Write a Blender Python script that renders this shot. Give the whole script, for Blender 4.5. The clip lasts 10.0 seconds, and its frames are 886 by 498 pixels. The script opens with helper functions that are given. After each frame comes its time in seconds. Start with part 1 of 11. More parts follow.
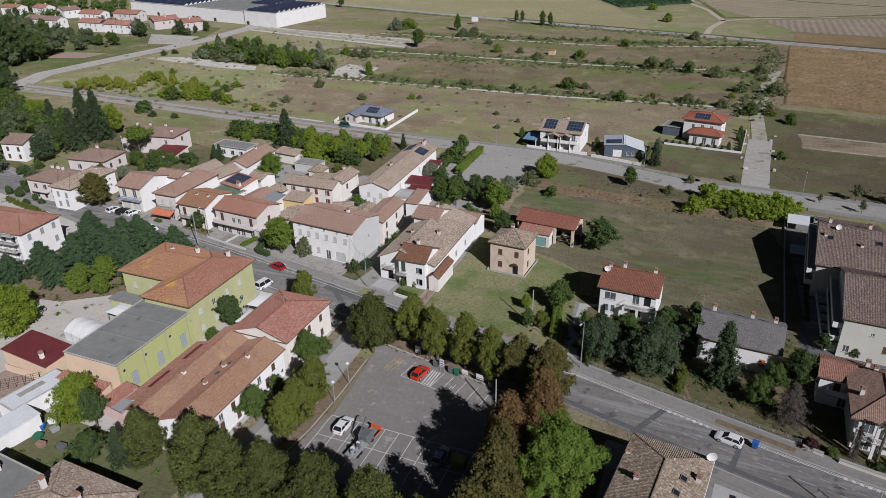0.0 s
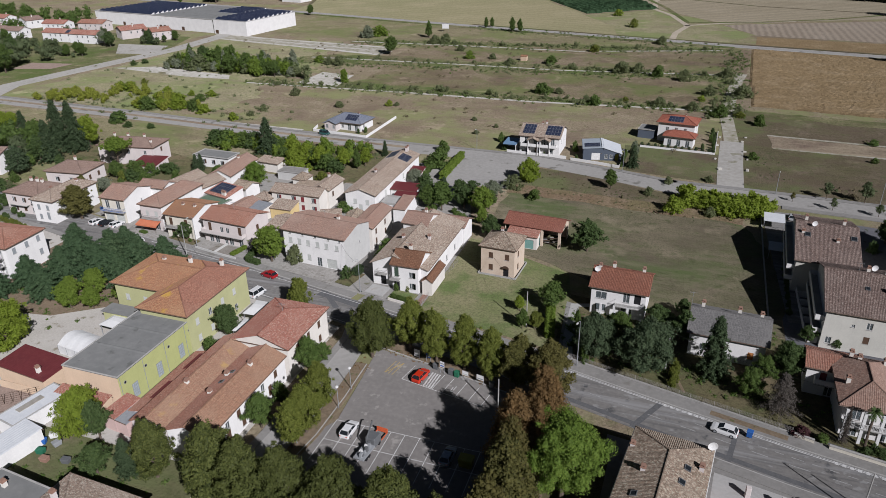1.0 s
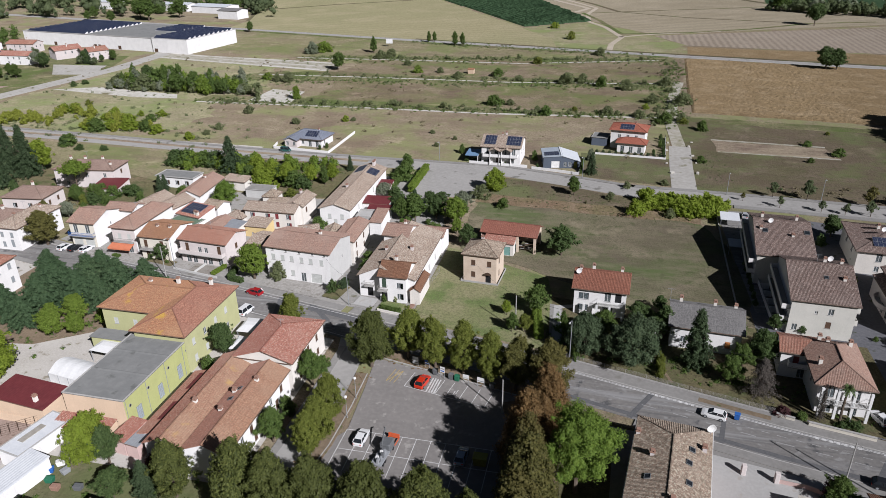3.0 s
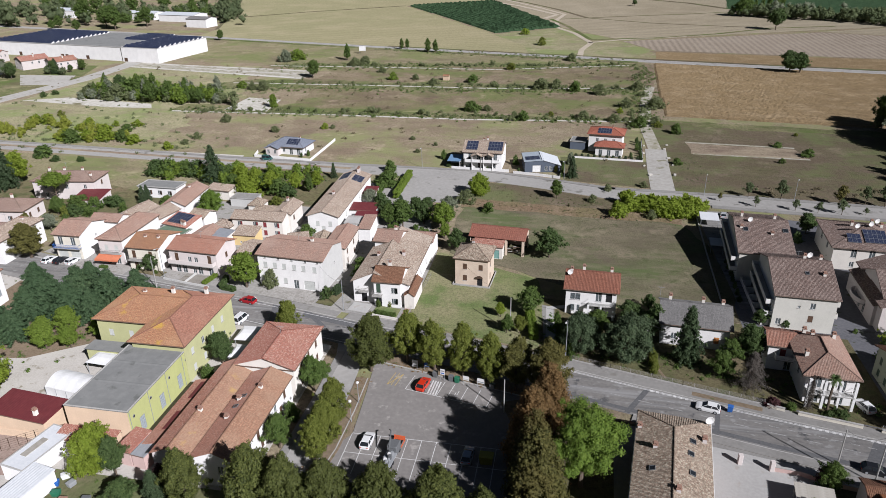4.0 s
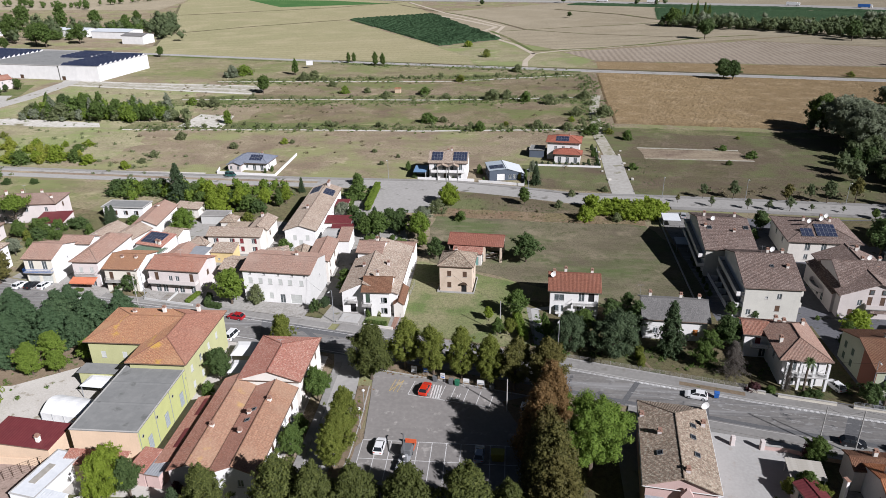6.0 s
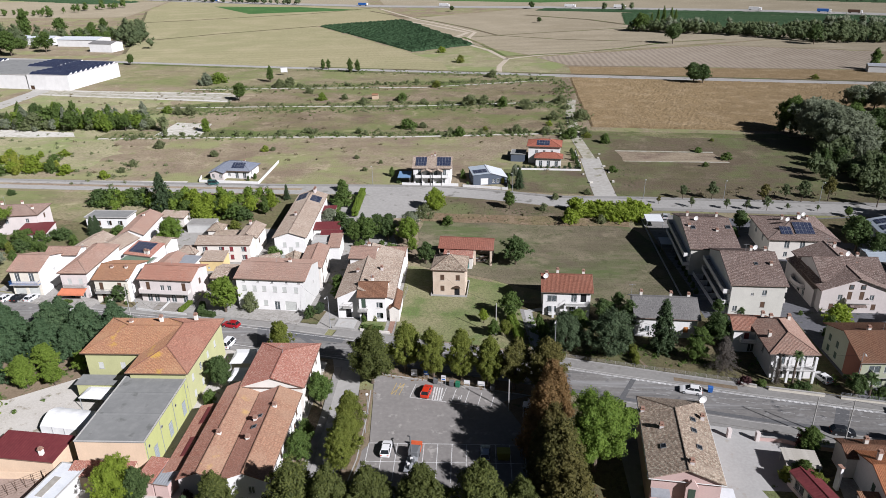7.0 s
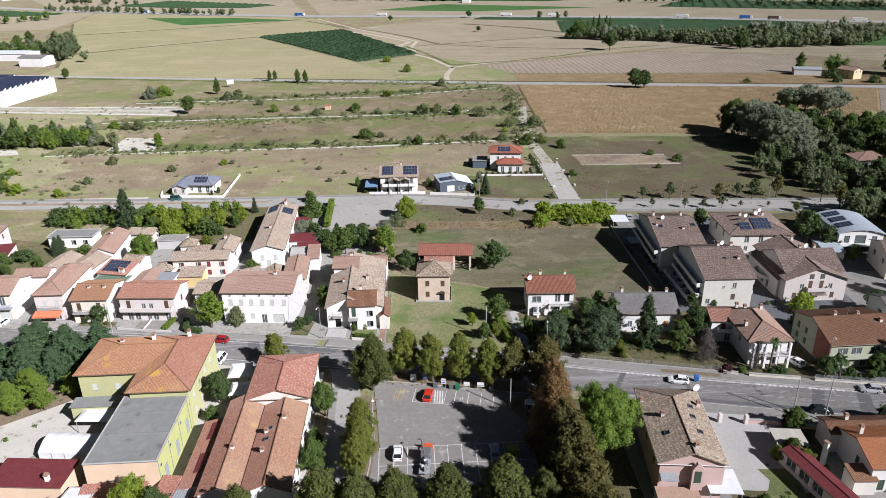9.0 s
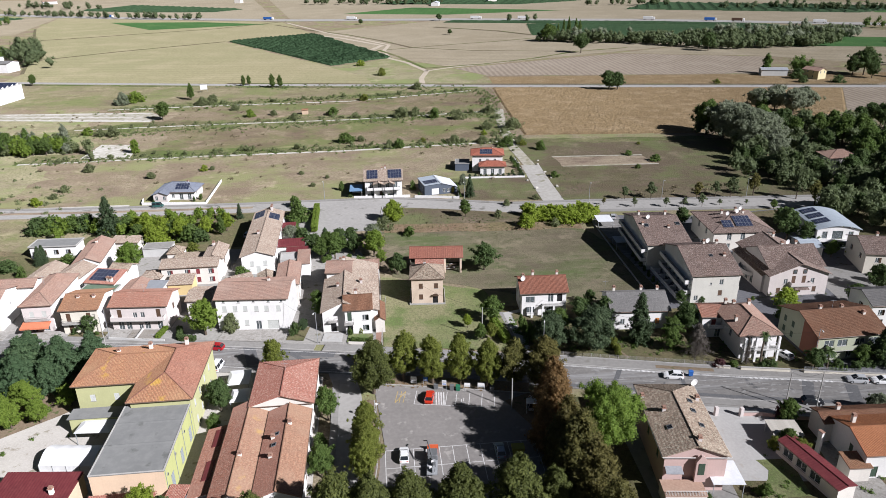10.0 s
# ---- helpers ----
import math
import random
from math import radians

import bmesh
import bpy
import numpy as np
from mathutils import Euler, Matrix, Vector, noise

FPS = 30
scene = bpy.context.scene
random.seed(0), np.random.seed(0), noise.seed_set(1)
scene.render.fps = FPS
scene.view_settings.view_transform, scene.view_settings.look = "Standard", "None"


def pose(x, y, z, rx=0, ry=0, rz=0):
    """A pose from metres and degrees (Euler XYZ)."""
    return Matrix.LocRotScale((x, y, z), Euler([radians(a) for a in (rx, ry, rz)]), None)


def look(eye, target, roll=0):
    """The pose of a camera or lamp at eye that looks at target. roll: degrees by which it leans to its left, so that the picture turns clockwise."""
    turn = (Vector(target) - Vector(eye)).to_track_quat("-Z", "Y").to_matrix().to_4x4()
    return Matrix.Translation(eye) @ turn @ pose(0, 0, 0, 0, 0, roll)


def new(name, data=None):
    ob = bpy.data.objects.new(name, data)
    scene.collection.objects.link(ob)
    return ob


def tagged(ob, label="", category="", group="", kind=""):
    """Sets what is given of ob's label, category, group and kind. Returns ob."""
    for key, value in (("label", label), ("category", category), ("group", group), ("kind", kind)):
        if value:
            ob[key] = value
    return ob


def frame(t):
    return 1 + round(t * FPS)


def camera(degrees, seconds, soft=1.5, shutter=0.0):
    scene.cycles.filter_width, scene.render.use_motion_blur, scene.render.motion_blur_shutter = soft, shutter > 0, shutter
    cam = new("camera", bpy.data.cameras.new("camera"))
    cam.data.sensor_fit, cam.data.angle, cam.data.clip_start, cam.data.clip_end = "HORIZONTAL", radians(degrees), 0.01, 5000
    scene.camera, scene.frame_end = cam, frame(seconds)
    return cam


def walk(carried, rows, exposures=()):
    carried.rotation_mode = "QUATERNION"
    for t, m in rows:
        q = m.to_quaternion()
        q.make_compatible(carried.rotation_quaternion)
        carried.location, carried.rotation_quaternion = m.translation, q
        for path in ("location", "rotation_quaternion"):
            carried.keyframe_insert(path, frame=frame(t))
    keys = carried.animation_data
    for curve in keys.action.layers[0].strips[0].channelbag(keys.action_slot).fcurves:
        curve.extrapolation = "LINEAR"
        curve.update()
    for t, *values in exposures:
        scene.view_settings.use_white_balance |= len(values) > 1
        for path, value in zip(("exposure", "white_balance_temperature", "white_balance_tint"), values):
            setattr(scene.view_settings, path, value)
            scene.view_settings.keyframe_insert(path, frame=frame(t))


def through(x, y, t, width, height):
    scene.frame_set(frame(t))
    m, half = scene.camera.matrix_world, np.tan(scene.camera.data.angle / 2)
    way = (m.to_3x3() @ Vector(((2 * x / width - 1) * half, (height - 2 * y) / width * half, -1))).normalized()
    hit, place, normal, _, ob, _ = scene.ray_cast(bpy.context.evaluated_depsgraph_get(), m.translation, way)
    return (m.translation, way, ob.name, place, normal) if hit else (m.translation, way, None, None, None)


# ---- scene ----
cam = camera(64.6, 10.0, soft=0.72)
METRES, EYE, TILT, LEAN, TURN = 58.0, 75.3, -26.64, 0.88, 22.0
ROWS = [
    (0.0, 0.0, 0.0, 0.0, 0.0, 0.0, -0.0),
    (0.5, -0.0455, -0.0183, -0.0016, -1.31, 0.23, 0.66),
    (1.0, -0.0915, -0.0358, -0.0047, -2.62, 0.45, 1.31),
    (1.5, -0.1382, -0.0521, -0.0067, -3.94, 0.65, 1.97),
    (2.0, -0.1852, -0.0676, -0.008, -5.21, 0.87, 2.6),
    (2.5, -0.2329, -0.083, -0.0079, -6.48, 1.05, 3.24),
    (4.0, -0.3774, -0.1215, -0.0065, -10.25, 1.49, 5.11),
    (4.5, -0.4264, -0.1307, -0.0063, -11.49, 1.62, 5.73),
    (5.0, -0.4759, -0.1387, -0.0057, -12.75, 1.73, 6.34),
    (5.5, -0.5256, -0.1459, -0.0036, -14.0, 1.8, 6.94),
    (7.0, -0.6754, -0.1574, 0.0078, -17.64, 1.94, 8.69),
    (7.5, -0.7257, -0.1575, 0.0129, -18.89, 1.92, 9.26),
    (8.0, -0.7758, -0.1554, 0.0191, -20.14, 1.89, 9.85),
    (8.5, -0.8256, -0.1512, 0.0255, -21.4, 1.83, 10.44),
    (9.0, -0.8753, -0.1446, 0.0329, -22.68, 1.72, 11.02),
    (9.5, -0.9241, -0.1357, 0.0413, -23.94, 1.6, 11.59),
    (10.0, -0.9712, -0.1248, 0.0515, -25.14, 1.45, 12.15),
]
EXPOSURES = [(0.0, -0.34, 5900, 15), (2.5, -0.03, 5900, 15), (5.0, 0.25, 5900, 15), (7.5, 0.39, 5900, 15), (10.0, 0.54, 5900, 15)]
walk(cam, [(t, pose(0, 0, EYE, TILT, LEAN, TURN) @ pose(METRES * x, METRES * y, METRES * z, 90 + pitch, roll, yaw)) for t, x, y, z, yaw, pitch, roll in ROWS], EXPOSURES)

# ---- world and sun ----
SUN_AZ, SUN_EL = 131.5, 33.5
world = bpy.data.worlds.new("world")
scene.world = world
world.use_nodes = True
wn = world.node_tree
sky = wn.nodes.new("ShaderNodeTexSky")
sky.sky_type, sky.sun_disc = "NISHITA", False
sky.sun_elevation, sky.sun_rotation = radians(SUN_EL), radians(SUN_AZ)
sky.altitude, sky.air_density, sky.dust_density = 50, 1.2, 1.5
wn.links.new(sky.outputs[0], wn.nodes["Background"].inputs[0])
wn.nodes["Background"].inputs[1].default_value = 0.0132
sun = new("sun", bpy.data.lights.new("sun", "SUN"))
sun.data.energy, sun.data.angle, sun.data.color = 5.1, radians(0.53), (1.0, 0.96, 0.90)
sd = Vector((math.sin(radians(SUN_AZ)) * math.cos(radians(SUN_EL)), math.cos(radians(SUN_AZ)) * math.cos(radians(SUN_EL)), math.sin(radians(SUN_EL))))
sun.matrix_world = look(sd * 500, (0, 0, 0))

# ---- materials ----


def blank(name, rough=0.9, metal=0.0):
    m = bpy.data.materials.new(name)
    m.use_nodes = True
    nt = m.node_tree
    b = nt.nodes["Principled BSDF"]
    b.inputs["Roughness"].default_value, b.inputs["Metallic"].default_value = rough, metal
    b.inputs["Specular IOR Level"].default_value = 0.3
    b.inputs["Diffuse Roughness"].default_value = 0.45 if rough > 0.85 else 0.2
    return m, nt, b


def rgba(c):
    return (c[0], c[1], c[2], 1.0)


def coord(nt, space, rot=0.0, scale=(1, 1, 1)):
    """A vector: world place, object place or uv, turned and scaled."""
    if space == "world":
        out = nt.nodes.new("ShaderNodeNewGeometry").outputs["Position"]
    else:
        out = nt.nodes.new("ShaderNodeTexCoord").outputs["Object" if space == "object" else "UV"]
    mp = nt.nodes.new("ShaderNodeMapping")
    mp.inputs["Rotation"].default_value = (0, 0, radians(rot))
    mp.inputs["Scale"].default_value = scale
    nt.links.new(out, mp.inputs[0])
    return mp.outputs[0]


def grain(nt, vec, scale, lo=0.35, hi=0.65, detail=4.0, rough=0.55):
    n = nt.nodes.new("ShaderNodeTexNoise")
    n.inputs["Scale"].default_value, n.inputs["Detail"].default_value, n.inputs["Roughness"].default_value = scale, detail, rough
    nt.links.new(vec, n.inputs["Vector"])
    r = nt.nodes.new("ShaderNodeMapRange")
    r.inputs[1].default_value, r.inputs[2].default_value = lo, hi
    nt.links.new(n.outputs[0], r.inputs[0])
    return r.outputs[0]


def mix(nt, fac, a, b, kind="MIX"):
    m = nt.nodes.new("ShaderNodeMix")
    m.data_type, m.blend_type = "RGBA", kind
    for sock, val in ((m.inputs[0], fac), (m.inputs[6], a), (m.inputs[7], b)):
        if isinstance(val, (int, float)):
            sock.default_value = val
        elif isinstance(val, tuple):
            sock.default_value = rgba(val)
        else:
            nt.links.new(val, sock)
    return m.outputs[2]


def scaled(nt, val, k):
    m = nt.nodes.new("ShaderNodeMath")
    m.operation = "MULTIPLY"
    m.inputs[1].default_value = k
    nt.links.new(val, m.inputs[0])
    return m.outputs[0]


def bump(nt, b, height, strength, dist=0.05):
    n = nt.nodes.new("ShaderNodeBump")
    n.inputs["Strength"].default_value, n.inputs["Distance"].default_value = strength, dist
    nt.links.new(height, n.inputs["Height"])
    nt.links.new(n.outputs[0], b.inputs["Normal"])


def surface(name, base, dark, light, s1=0.15, s2=2.0, rough=0.9, relief=0.3, space="object", spot=None, amount=0.6, metal=0.0):
    """Plain matter: a base colour, broad stains towards dark, grain towards light, and rare spots."""
    m, nt, b = blank(name, rough, metal)
    v = coord(nt, space)
    c = mix(nt, scaled(nt, grain(nt, v, s1), amount), base, dark)
    c = mix(nt, scaled(nt, grain(nt, v, s2, 0.4, 0.7), amount), c, light)
    if spot:
        c = mix(nt, grain(nt, v, s1 * 3.1, 0.60, 0.68), c, spot)
    nt.links.new(c, b.inputs["Base Color"])
    if relief:
        bump(nt, b, grain(nt, v, s2 * 3, 0.2, 0.8), relief, 0.04)
    return m


def plaster(name, c, rough=0.9):
    d = tuple(x * 0.74 for x in c)
    l = tuple(min(0.84, x * 1.1) for x in c)
    m, nt, b = blank(name, rough)
    v = coord(nt, "object")
    col = mix(nt, scaled(nt, grain(nt, v, 0.35), 0.35), c, d)
    streak = coord(nt, "object", 0, (2.5, 2.5, 0.22))
    col = mix(nt, scaled(nt, grain(nt, streak, 1.0, 0.55, 0.85), 0.22), col, tuple(x * 0.6 for x in c))
    col = mix(nt, scaled(nt, grain(nt, v, 4.0, 0.45, 0.7), 0.4), col, l)
    nt.links.new(col, b.inputs["Base Color"])
    bump(nt, b, grain(nt, v, 9.0, 0.2, 0.8), 0.25, 0.02)
    return m


def tiles(name, c1, c2, stain, lichen, stain_amount=0.5, lichen_amount=0.5, w=0.25, h=0.42, rough=0.92, fleck=0.3):
    """Clay roof tiles in courses, by the roof's uv in metres."""
    m, nt, b = blank(name, rough)
    v = coord(nt, "uv")
    br = nt.nodes.new("ShaderNodeTexBrick")
    br.offset, br.inputs["Scale"].default_value = 0.0, 1.0
    br.inputs["Brick Width"].default_value, br.inputs["Row Height"].default_value = w, h
    br.inputs["Mortar Size"].default_value, br.inputs["Mortar Smooth"].default_value = 0.02, 0.4
    br.inputs["Color1"].default_value, br.inputs["Color2"].default_value = rgba(c1), rgba(c2)
    br.inputs["Mortar"].default_value = rgba(tuple(x * 0.45 for x in c1))
    nt.links.new(v, br.inputs["Vector"])
    ob = coord(nt, "object")
    c = mix(nt, scaled(nt, grain(nt, ob, 0.28, 0.38, 0.66), stain_amount), br.outputs[0], stain)
    c = mix(nt, scaled(nt, grain(nt, ob, 1.3, 0.5, 0.72), lichen_amount), c, lichen)
    c = mix(nt, scaled(nt, grain(nt, coord(nt, "uv", 0, (4.0, 2.4, 1)), 1.0, 0.44, 0.6, 2), 0.6), c, tuple(x * 0.5 for x in c2))
    c = mix(nt, scaled(nt, grain(nt, coord(nt, "uv", 7, (4.0, 2.4, 1)), 1.13, 0.52, 0.66, 2), fleck), c, tuple(min(0.6, x * 1.5) for x in lichen))
    c = mix(nt, scaled(nt, grain(nt, coord(nt, "uv", 0, (3.0, 0.5, 1)), 1.0, 0.55, 0.75), 0.45), c, tuple(x * 0.5 for x in stain))
    c = mix(nt, scaled(nt, grain(nt, coord(nt, "uv", 0, (0.55, 0.1, 1)), 1.0, 0.48, 0.64, 5), 0.42), c, tuple(0.8 * x + 0.1 * y for x, y in zip(stain, lichen)))
    c = mix(nt, scaled(nt, grain(nt, ob, 0.13, 0.5, 0.62, 5), 0.30), c, lichen)
    inf = nt.nodes.new("ShaderNodeObjectInfo")
    c = mix(nt, scaled(nt, inf.outputs["Random"], 0.30), c, tuple(0.85 * x + 0.15 * y for x, y in zip(stain, lichen)))
    nt.links.new(c, b.inputs["Base Color"])
    bump(nt, b, br.outputs[1], -0.5, 0.04)
    return m


def lichened(m, c, scale, lo, hi):
    """Adds lichen patches of colour c to a tile material."""
    nt = m.node_tree
    b = nt.nodes["Principled BSDF"]
    old = b.inputs["Base Color"].links[0].from_socket
    nt.links.new(mix(nt, scaled(nt, grain(nt, coord(nt, "object"), scale, lo, hi, 6), 0.7), old, c), b.inputs["Base Color"])


def leafy(name, c1, c2, c3, gloss=0.6, through=0.3):
    """Leaves: colour by leaf and by tree, some light through them."""
    m, nt, b = blank(name, gloss)
    b.inputs["Specular IOR Level"].default_value = 0.15
    geo = nt.nodes.new("ShaderNodeNewGeometry")
    inf = nt.nodes.new("ShaderNodeObjectInfo")
    c = mix(nt, geo.outputs["Random Per Island"], c1, c2)
    r = nt.nodes.new("ShaderNodeMapRange")
    r.inputs[3].default_value, r.inputs[4].default_value = 0.0, 0.7
    nt.links.new(inf.outputs["Random"], r.inputs[0])
    c = mix(nt, r.outputs[0], c, c3)
    nt.links.new(c, b.inputs["Base Color"])
    tr = nt.nodes.new("ShaderNodeBsdfTranslucent")
    nt.links.new(mix(nt, 0.5, c, tuple(min(1, x * 1.6) for x in c2)), tr.inputs[0])
    ms = nt.nodes.new("ShaderNodeMixShader")
    ms.inputs[0].default_value = through
    nt.links.new(b.outputs[0], ms.inputs[1])
    nt.links.new(tr.outputs[0], ms.inputs[2])
    nt.links.new(ms.outputs[0], nt.nodes["Material Output"].inputs[0])
    return m


def land(name, cols, rot=0.0, furrow=0.0, line=0.0, s=(0.012, 0.09, 0.9), relief=0.6, dark=None, fine=2.6, streak=None, speck=0.5, green=None, pale=False):
    """Field or meadow, by world place: three colours in patches, optional furrows (wave length in metres)."""
    m, nt, b = blank(name, 1.0)
    b.inputs["Specular IOR Level"].default_value = 0.1
    b.inputs["Diffuse Roughness"].default_value = 0.75
    v = coord(nt, "world")
    c = mix(nt, grain(nt, v, s[0], 0.42, 0.58, 5), cols[0], cols[1])
    c = mix(nt, grain(nt, v, s[1], 0.48, 0.66, 6), c, cols[2])
    c = mix(nt, scaled(nt, grain(nt, v, s[2], 0.45, 0.75, 5, 0.65), 0.7), c, tuple(x * 0.55 for x in cols[0]))
    c = mix(nt, scaled(nt, grain(nt, v, fine, 0.5, 0.76, 3, 0.7), 0.5), c, tuple(min(1, x * 1.7) for x in cols[0]))
    c = mix(nt, scaled(nt, grain(nt, v, fine * 0.37, 0.5, 0.62, 3, 0.6), speck), c, tuple(x * 0.42 for x in cols[1]))
    if dark:
        c = mix(nt, scaled(nt, grain(nt, v, s[1] * 0.45, 0.56, 0.68, 6), 0.8), c, dark)
    if green:
        c = mix(nt, scaled(nt, grain(nt, v, s[1] * 0.32, 0.48, 0.58, 7, 0.66), 0.9), c, green)
        c = mix(nt, scaled(nt, grain(nt, v, s[1] * 0.8, 0.58, 0.66, 6, 0.66), 0.55), c, tuple(min(1, x * 1.35) for x in cols[2]))
        c = mix(nt, scaled(nt, grain(nt, v, s[2] * 0.3, 0.56, 0.66, 6, 0.62), 0.6), c, tuple(x * 0.62 for x in green))
    if streak:
        c = mix(nt, scaled(nt, grain(nt, coord(nt, "world", rot, (0.10, 0.34, 1)), 1.0, 0.46, 0.68, 6, 0.62), 0.55), c, streak)
        c = mix(nt, scaled(nt, grain(nt, coord(nt, "world", rot + 2, (0.035, 0.085, 1)), 1.0, 0.5, 0.64, 7, 0.62), 0.5), c, dark or streak)
    if furrow:
        w = nt.nodes.new("ShaderNodeTexWave")
        w.inputs["Scale"].default_value = 0.314 / furrow
        w.inputs["Distortion"].default_value, w.inputs["Detail"].default_value, w.inputs["Detail Scale"].default_value = 2.0, 3.0, 1.5
        nt.links.new(coord(nt, "world", rot), w.inputs["Vector"])
        c = mix(nt, scaled(nt, w.outputs["Fac"], line), c, tuple(x * 1.5 if pale else x * 0.45 for x in cols[0]))
    nt.links.new(c, b.inputs["Base Color"])
    bump(nt, b, grain(nt, v, s[2] * 2.2, 0.2, 0.8, 6), relief, 0.35)
    return m


M = {}
# ground
M["dry_grass"] = land("dry_grass", [(0.255, 0.208, 0.146), (0.205, 0.160, 0.112), (0.285, 0.240, 0.166)], dark=(0.150, 0.112, 0.084), rot=4, streak=(0.205, 0.180, 0.108), green=(0.205, 0.215, 0.098), speck=0.5)
M["scrub"] = land("scrub_meadow", [(0.280, 0.254, 0.159), (0.224, 0.218, 0.113), (0.314, 0.280, 0.180)], dark=(0.194, 0.160, 0.114), rot=6, streak=(0.209, 0.209, 0.109), green=(0.184, 0.218, 0.086), speck=0.42)
M["rough"] = land("rough_meadow", [(0.130, 0.105, 0.072), (0.102, 0.093, 0.052), (0.159, 0.127, 0.092)], dark=(0.107, 0.079, 0.059), rot=5, streak=(0.129, 0.118, 0.064), green=(0.120, 0.136, 0.059), speck=0.4)
M["brownfield"] = land("brownish_meadow", [(0.215, 0.172, 0.119), (0.160, 0.138, 0.078), (0.258, 0.210, 0.146)], dark=(0.120, 0.084, 0.066), rot=5, streak=(0.160, 0.145, 0.076), green=(0.128, 0.148, 0.056), speck=0.5)
M["weedy"] = land("weedy_meadow", [(0.238, 0.204, 0.130), (0.188, 0.176, 0.092), (0.272, 0.236, 0.152)], dark=(0.138, 0.112, 0.076), rot=5, streak=(0.178, 0.172, 0.088), green=(0.150, 0.168, 0.068), speck=0.5)
M["green_verge"] = land("green_verge", [(0.185, 0.170, 0.095), (0.125, 0.138, 0.056), (0.236, 0.208, 0.126)], dark=(0.100, 0.084, 0.052), rot=5, streak=(0.098, 0.116, 0.044), green=(0.088, 0.120, 0.036))
M["lawn"] = land("mown_lawn", [(0.158, 0.178, 0.076), (0.230, 0.212, 0.122), (0.108, 0.152, 0.050)], s=(0.05, 0.14, 1.2), relief=0.35, fine=6.0)
M["mown"] = land("mown_dry_meadow", [(0.145, 0.129, 0.084), (0.108, 0.114, 0.057), (0.182, 0.156, 0.108)], green=(0.090, 0.114, 0.046), rot=-4, streak=(0.198, 0.166, 0.118), s=(0.05, 0.1, 1.0), relief=0.4, dark=(0.098, 0.082, 0.058), fine=6.0)
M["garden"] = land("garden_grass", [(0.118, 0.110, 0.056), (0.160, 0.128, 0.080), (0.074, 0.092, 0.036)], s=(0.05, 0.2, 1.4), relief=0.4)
M["reddish"] = land("rusty_weeds", [(0.185, 0.130, 0.085), (0.165, 0.140, 0.075), (0.230, 0.175, 0.118)], s=(0.05, 0.25, 1.4), relief=0.5)
M["corn"] = land("ripe_corn", [(0.268, 0.196, 0.108), (0.226, 0.163, 0.090), (0.325, 0.248, 0.150)], rot=78, furrow=2.4, line=0.3, s=(0.010, 0.102, 0.784), relief=1.0, speck=0.25, fine=1.6)
M["stubble"] = land("pale_stubble", [(0.296, 0.257, 0.183), (0.265, 0.227, 0.158), (0.328, 0.284, 0.207)], rot=-80, furrow=9.0, line=0.3, s=(0.004, 0.029, 0.386), relief=0.3, speck=0.25)
M["wheat"] = land("yellow_meadow", [(0.277, 0.249, 0.147), (0.245, 0.232, 0.129), (0.306, 0.274, 0.167)], rot=-77, furrow=9.0, line=0.16, s=(0.004, 0.03, 0.4), relief=0.3, speck=0.25)
M["plough"] = land("ploughed_field", [(0.234, 0.197, 0.156), (0.205, 0.171, 0.131), (0.262, 0.226, 0.179)], rot=0, furrow=4.2, line=0.5, pale=True, s=(0.006, 0.05, 0.5), relief=0.6, speck=0.25)
M["greenfield"] = land("green_crop", [(0.060, 0.132, 0.040), (0.048, 0.112, 0.036), (0.080, 0.148, 0.050)], rot=10, furrow=8.0, line=0.15, s=(0.004, 0.04, 0.5), relief=0.3, speck=0.25)
M["asphalt"] = surface("asphalt", (0.182, 0.174, 0.164), (0.130, 0.124, 0.119), (0.232, 0.220, 0.205), 0.12, 1.6, 0.9, 0.2, "world", (0.077, 0.077, 0.079), 0.6)
nt = M["asphalt"].node_tree
b = nt.nodes["Principled BSDF"]
c = b.inputs["Base Color"].links[0].from_socket
for fac, sc, lo, hi, col in ((0.75, (0.035, 0.75, 1), 0.50, 0.68, (0.285, 0.283, 0.280)), (0.7, (0.05, 1.1, 1), 0.52, 0.66, (0.112, 0.110, 0.108)), (0.6, (0.5, 0.7, 1), 0.58, 0.66, (0.300, 0.297, 0.290))):
    c = mix(nt, scaled(nt, grain(nt, coord(nt, "world", 14.0, sc), 1.0, lo, hi, 5, 0.6), fac), c, col)
nt.links.new(c, b.inputs["Base Color"])
M["lot"] = surface("parking_asphalt", (0.212, 0.198, 0.186), (0.160, 0.150, 0.141), (0.275, 0.258, 0.240), 0.14, 1.2, 0.92, 0.2, "world", (0.320, 0.302, 0.280), 0.45)
M["yard"] = surface("worn_yard_paving", (0.287, 0.275, 0.254), (0.207, 0.198, 0.181), (0.366, 0.351, 0.327), 0.12, 1.4, 0.93, 0.25, "world", (0.15, 0.145, 0.10), 0.6)
M["dark_yard"] = surface("dark_asphalt_yard", (0.125, 0.125, 0.136), (0.090, 0.091, 0.100), (0.160, 0.160, 0.170), 0.12, 1.4, 0.93, 0.25, "world", (0.054, 0.062, 0.031), 0.7)
M["patch"] = surface("asphalt_patch", (0.115, 0.115, 0.118), (0.085, 0.086, 0.09), (0.150, 0.150, 0.150), 0.3, 2.5, 0.9, 0.2, "world")
M["newroad"] = surface("pale_asphalt", (0.308, 0.297, 0.279), (0.247, 0.238, 0.223), (0.361, 0.349, 0.330), 0.06, 0.9, 0.92, 0.15, "world", (0.160, 0.153, 0.136), 0.6)
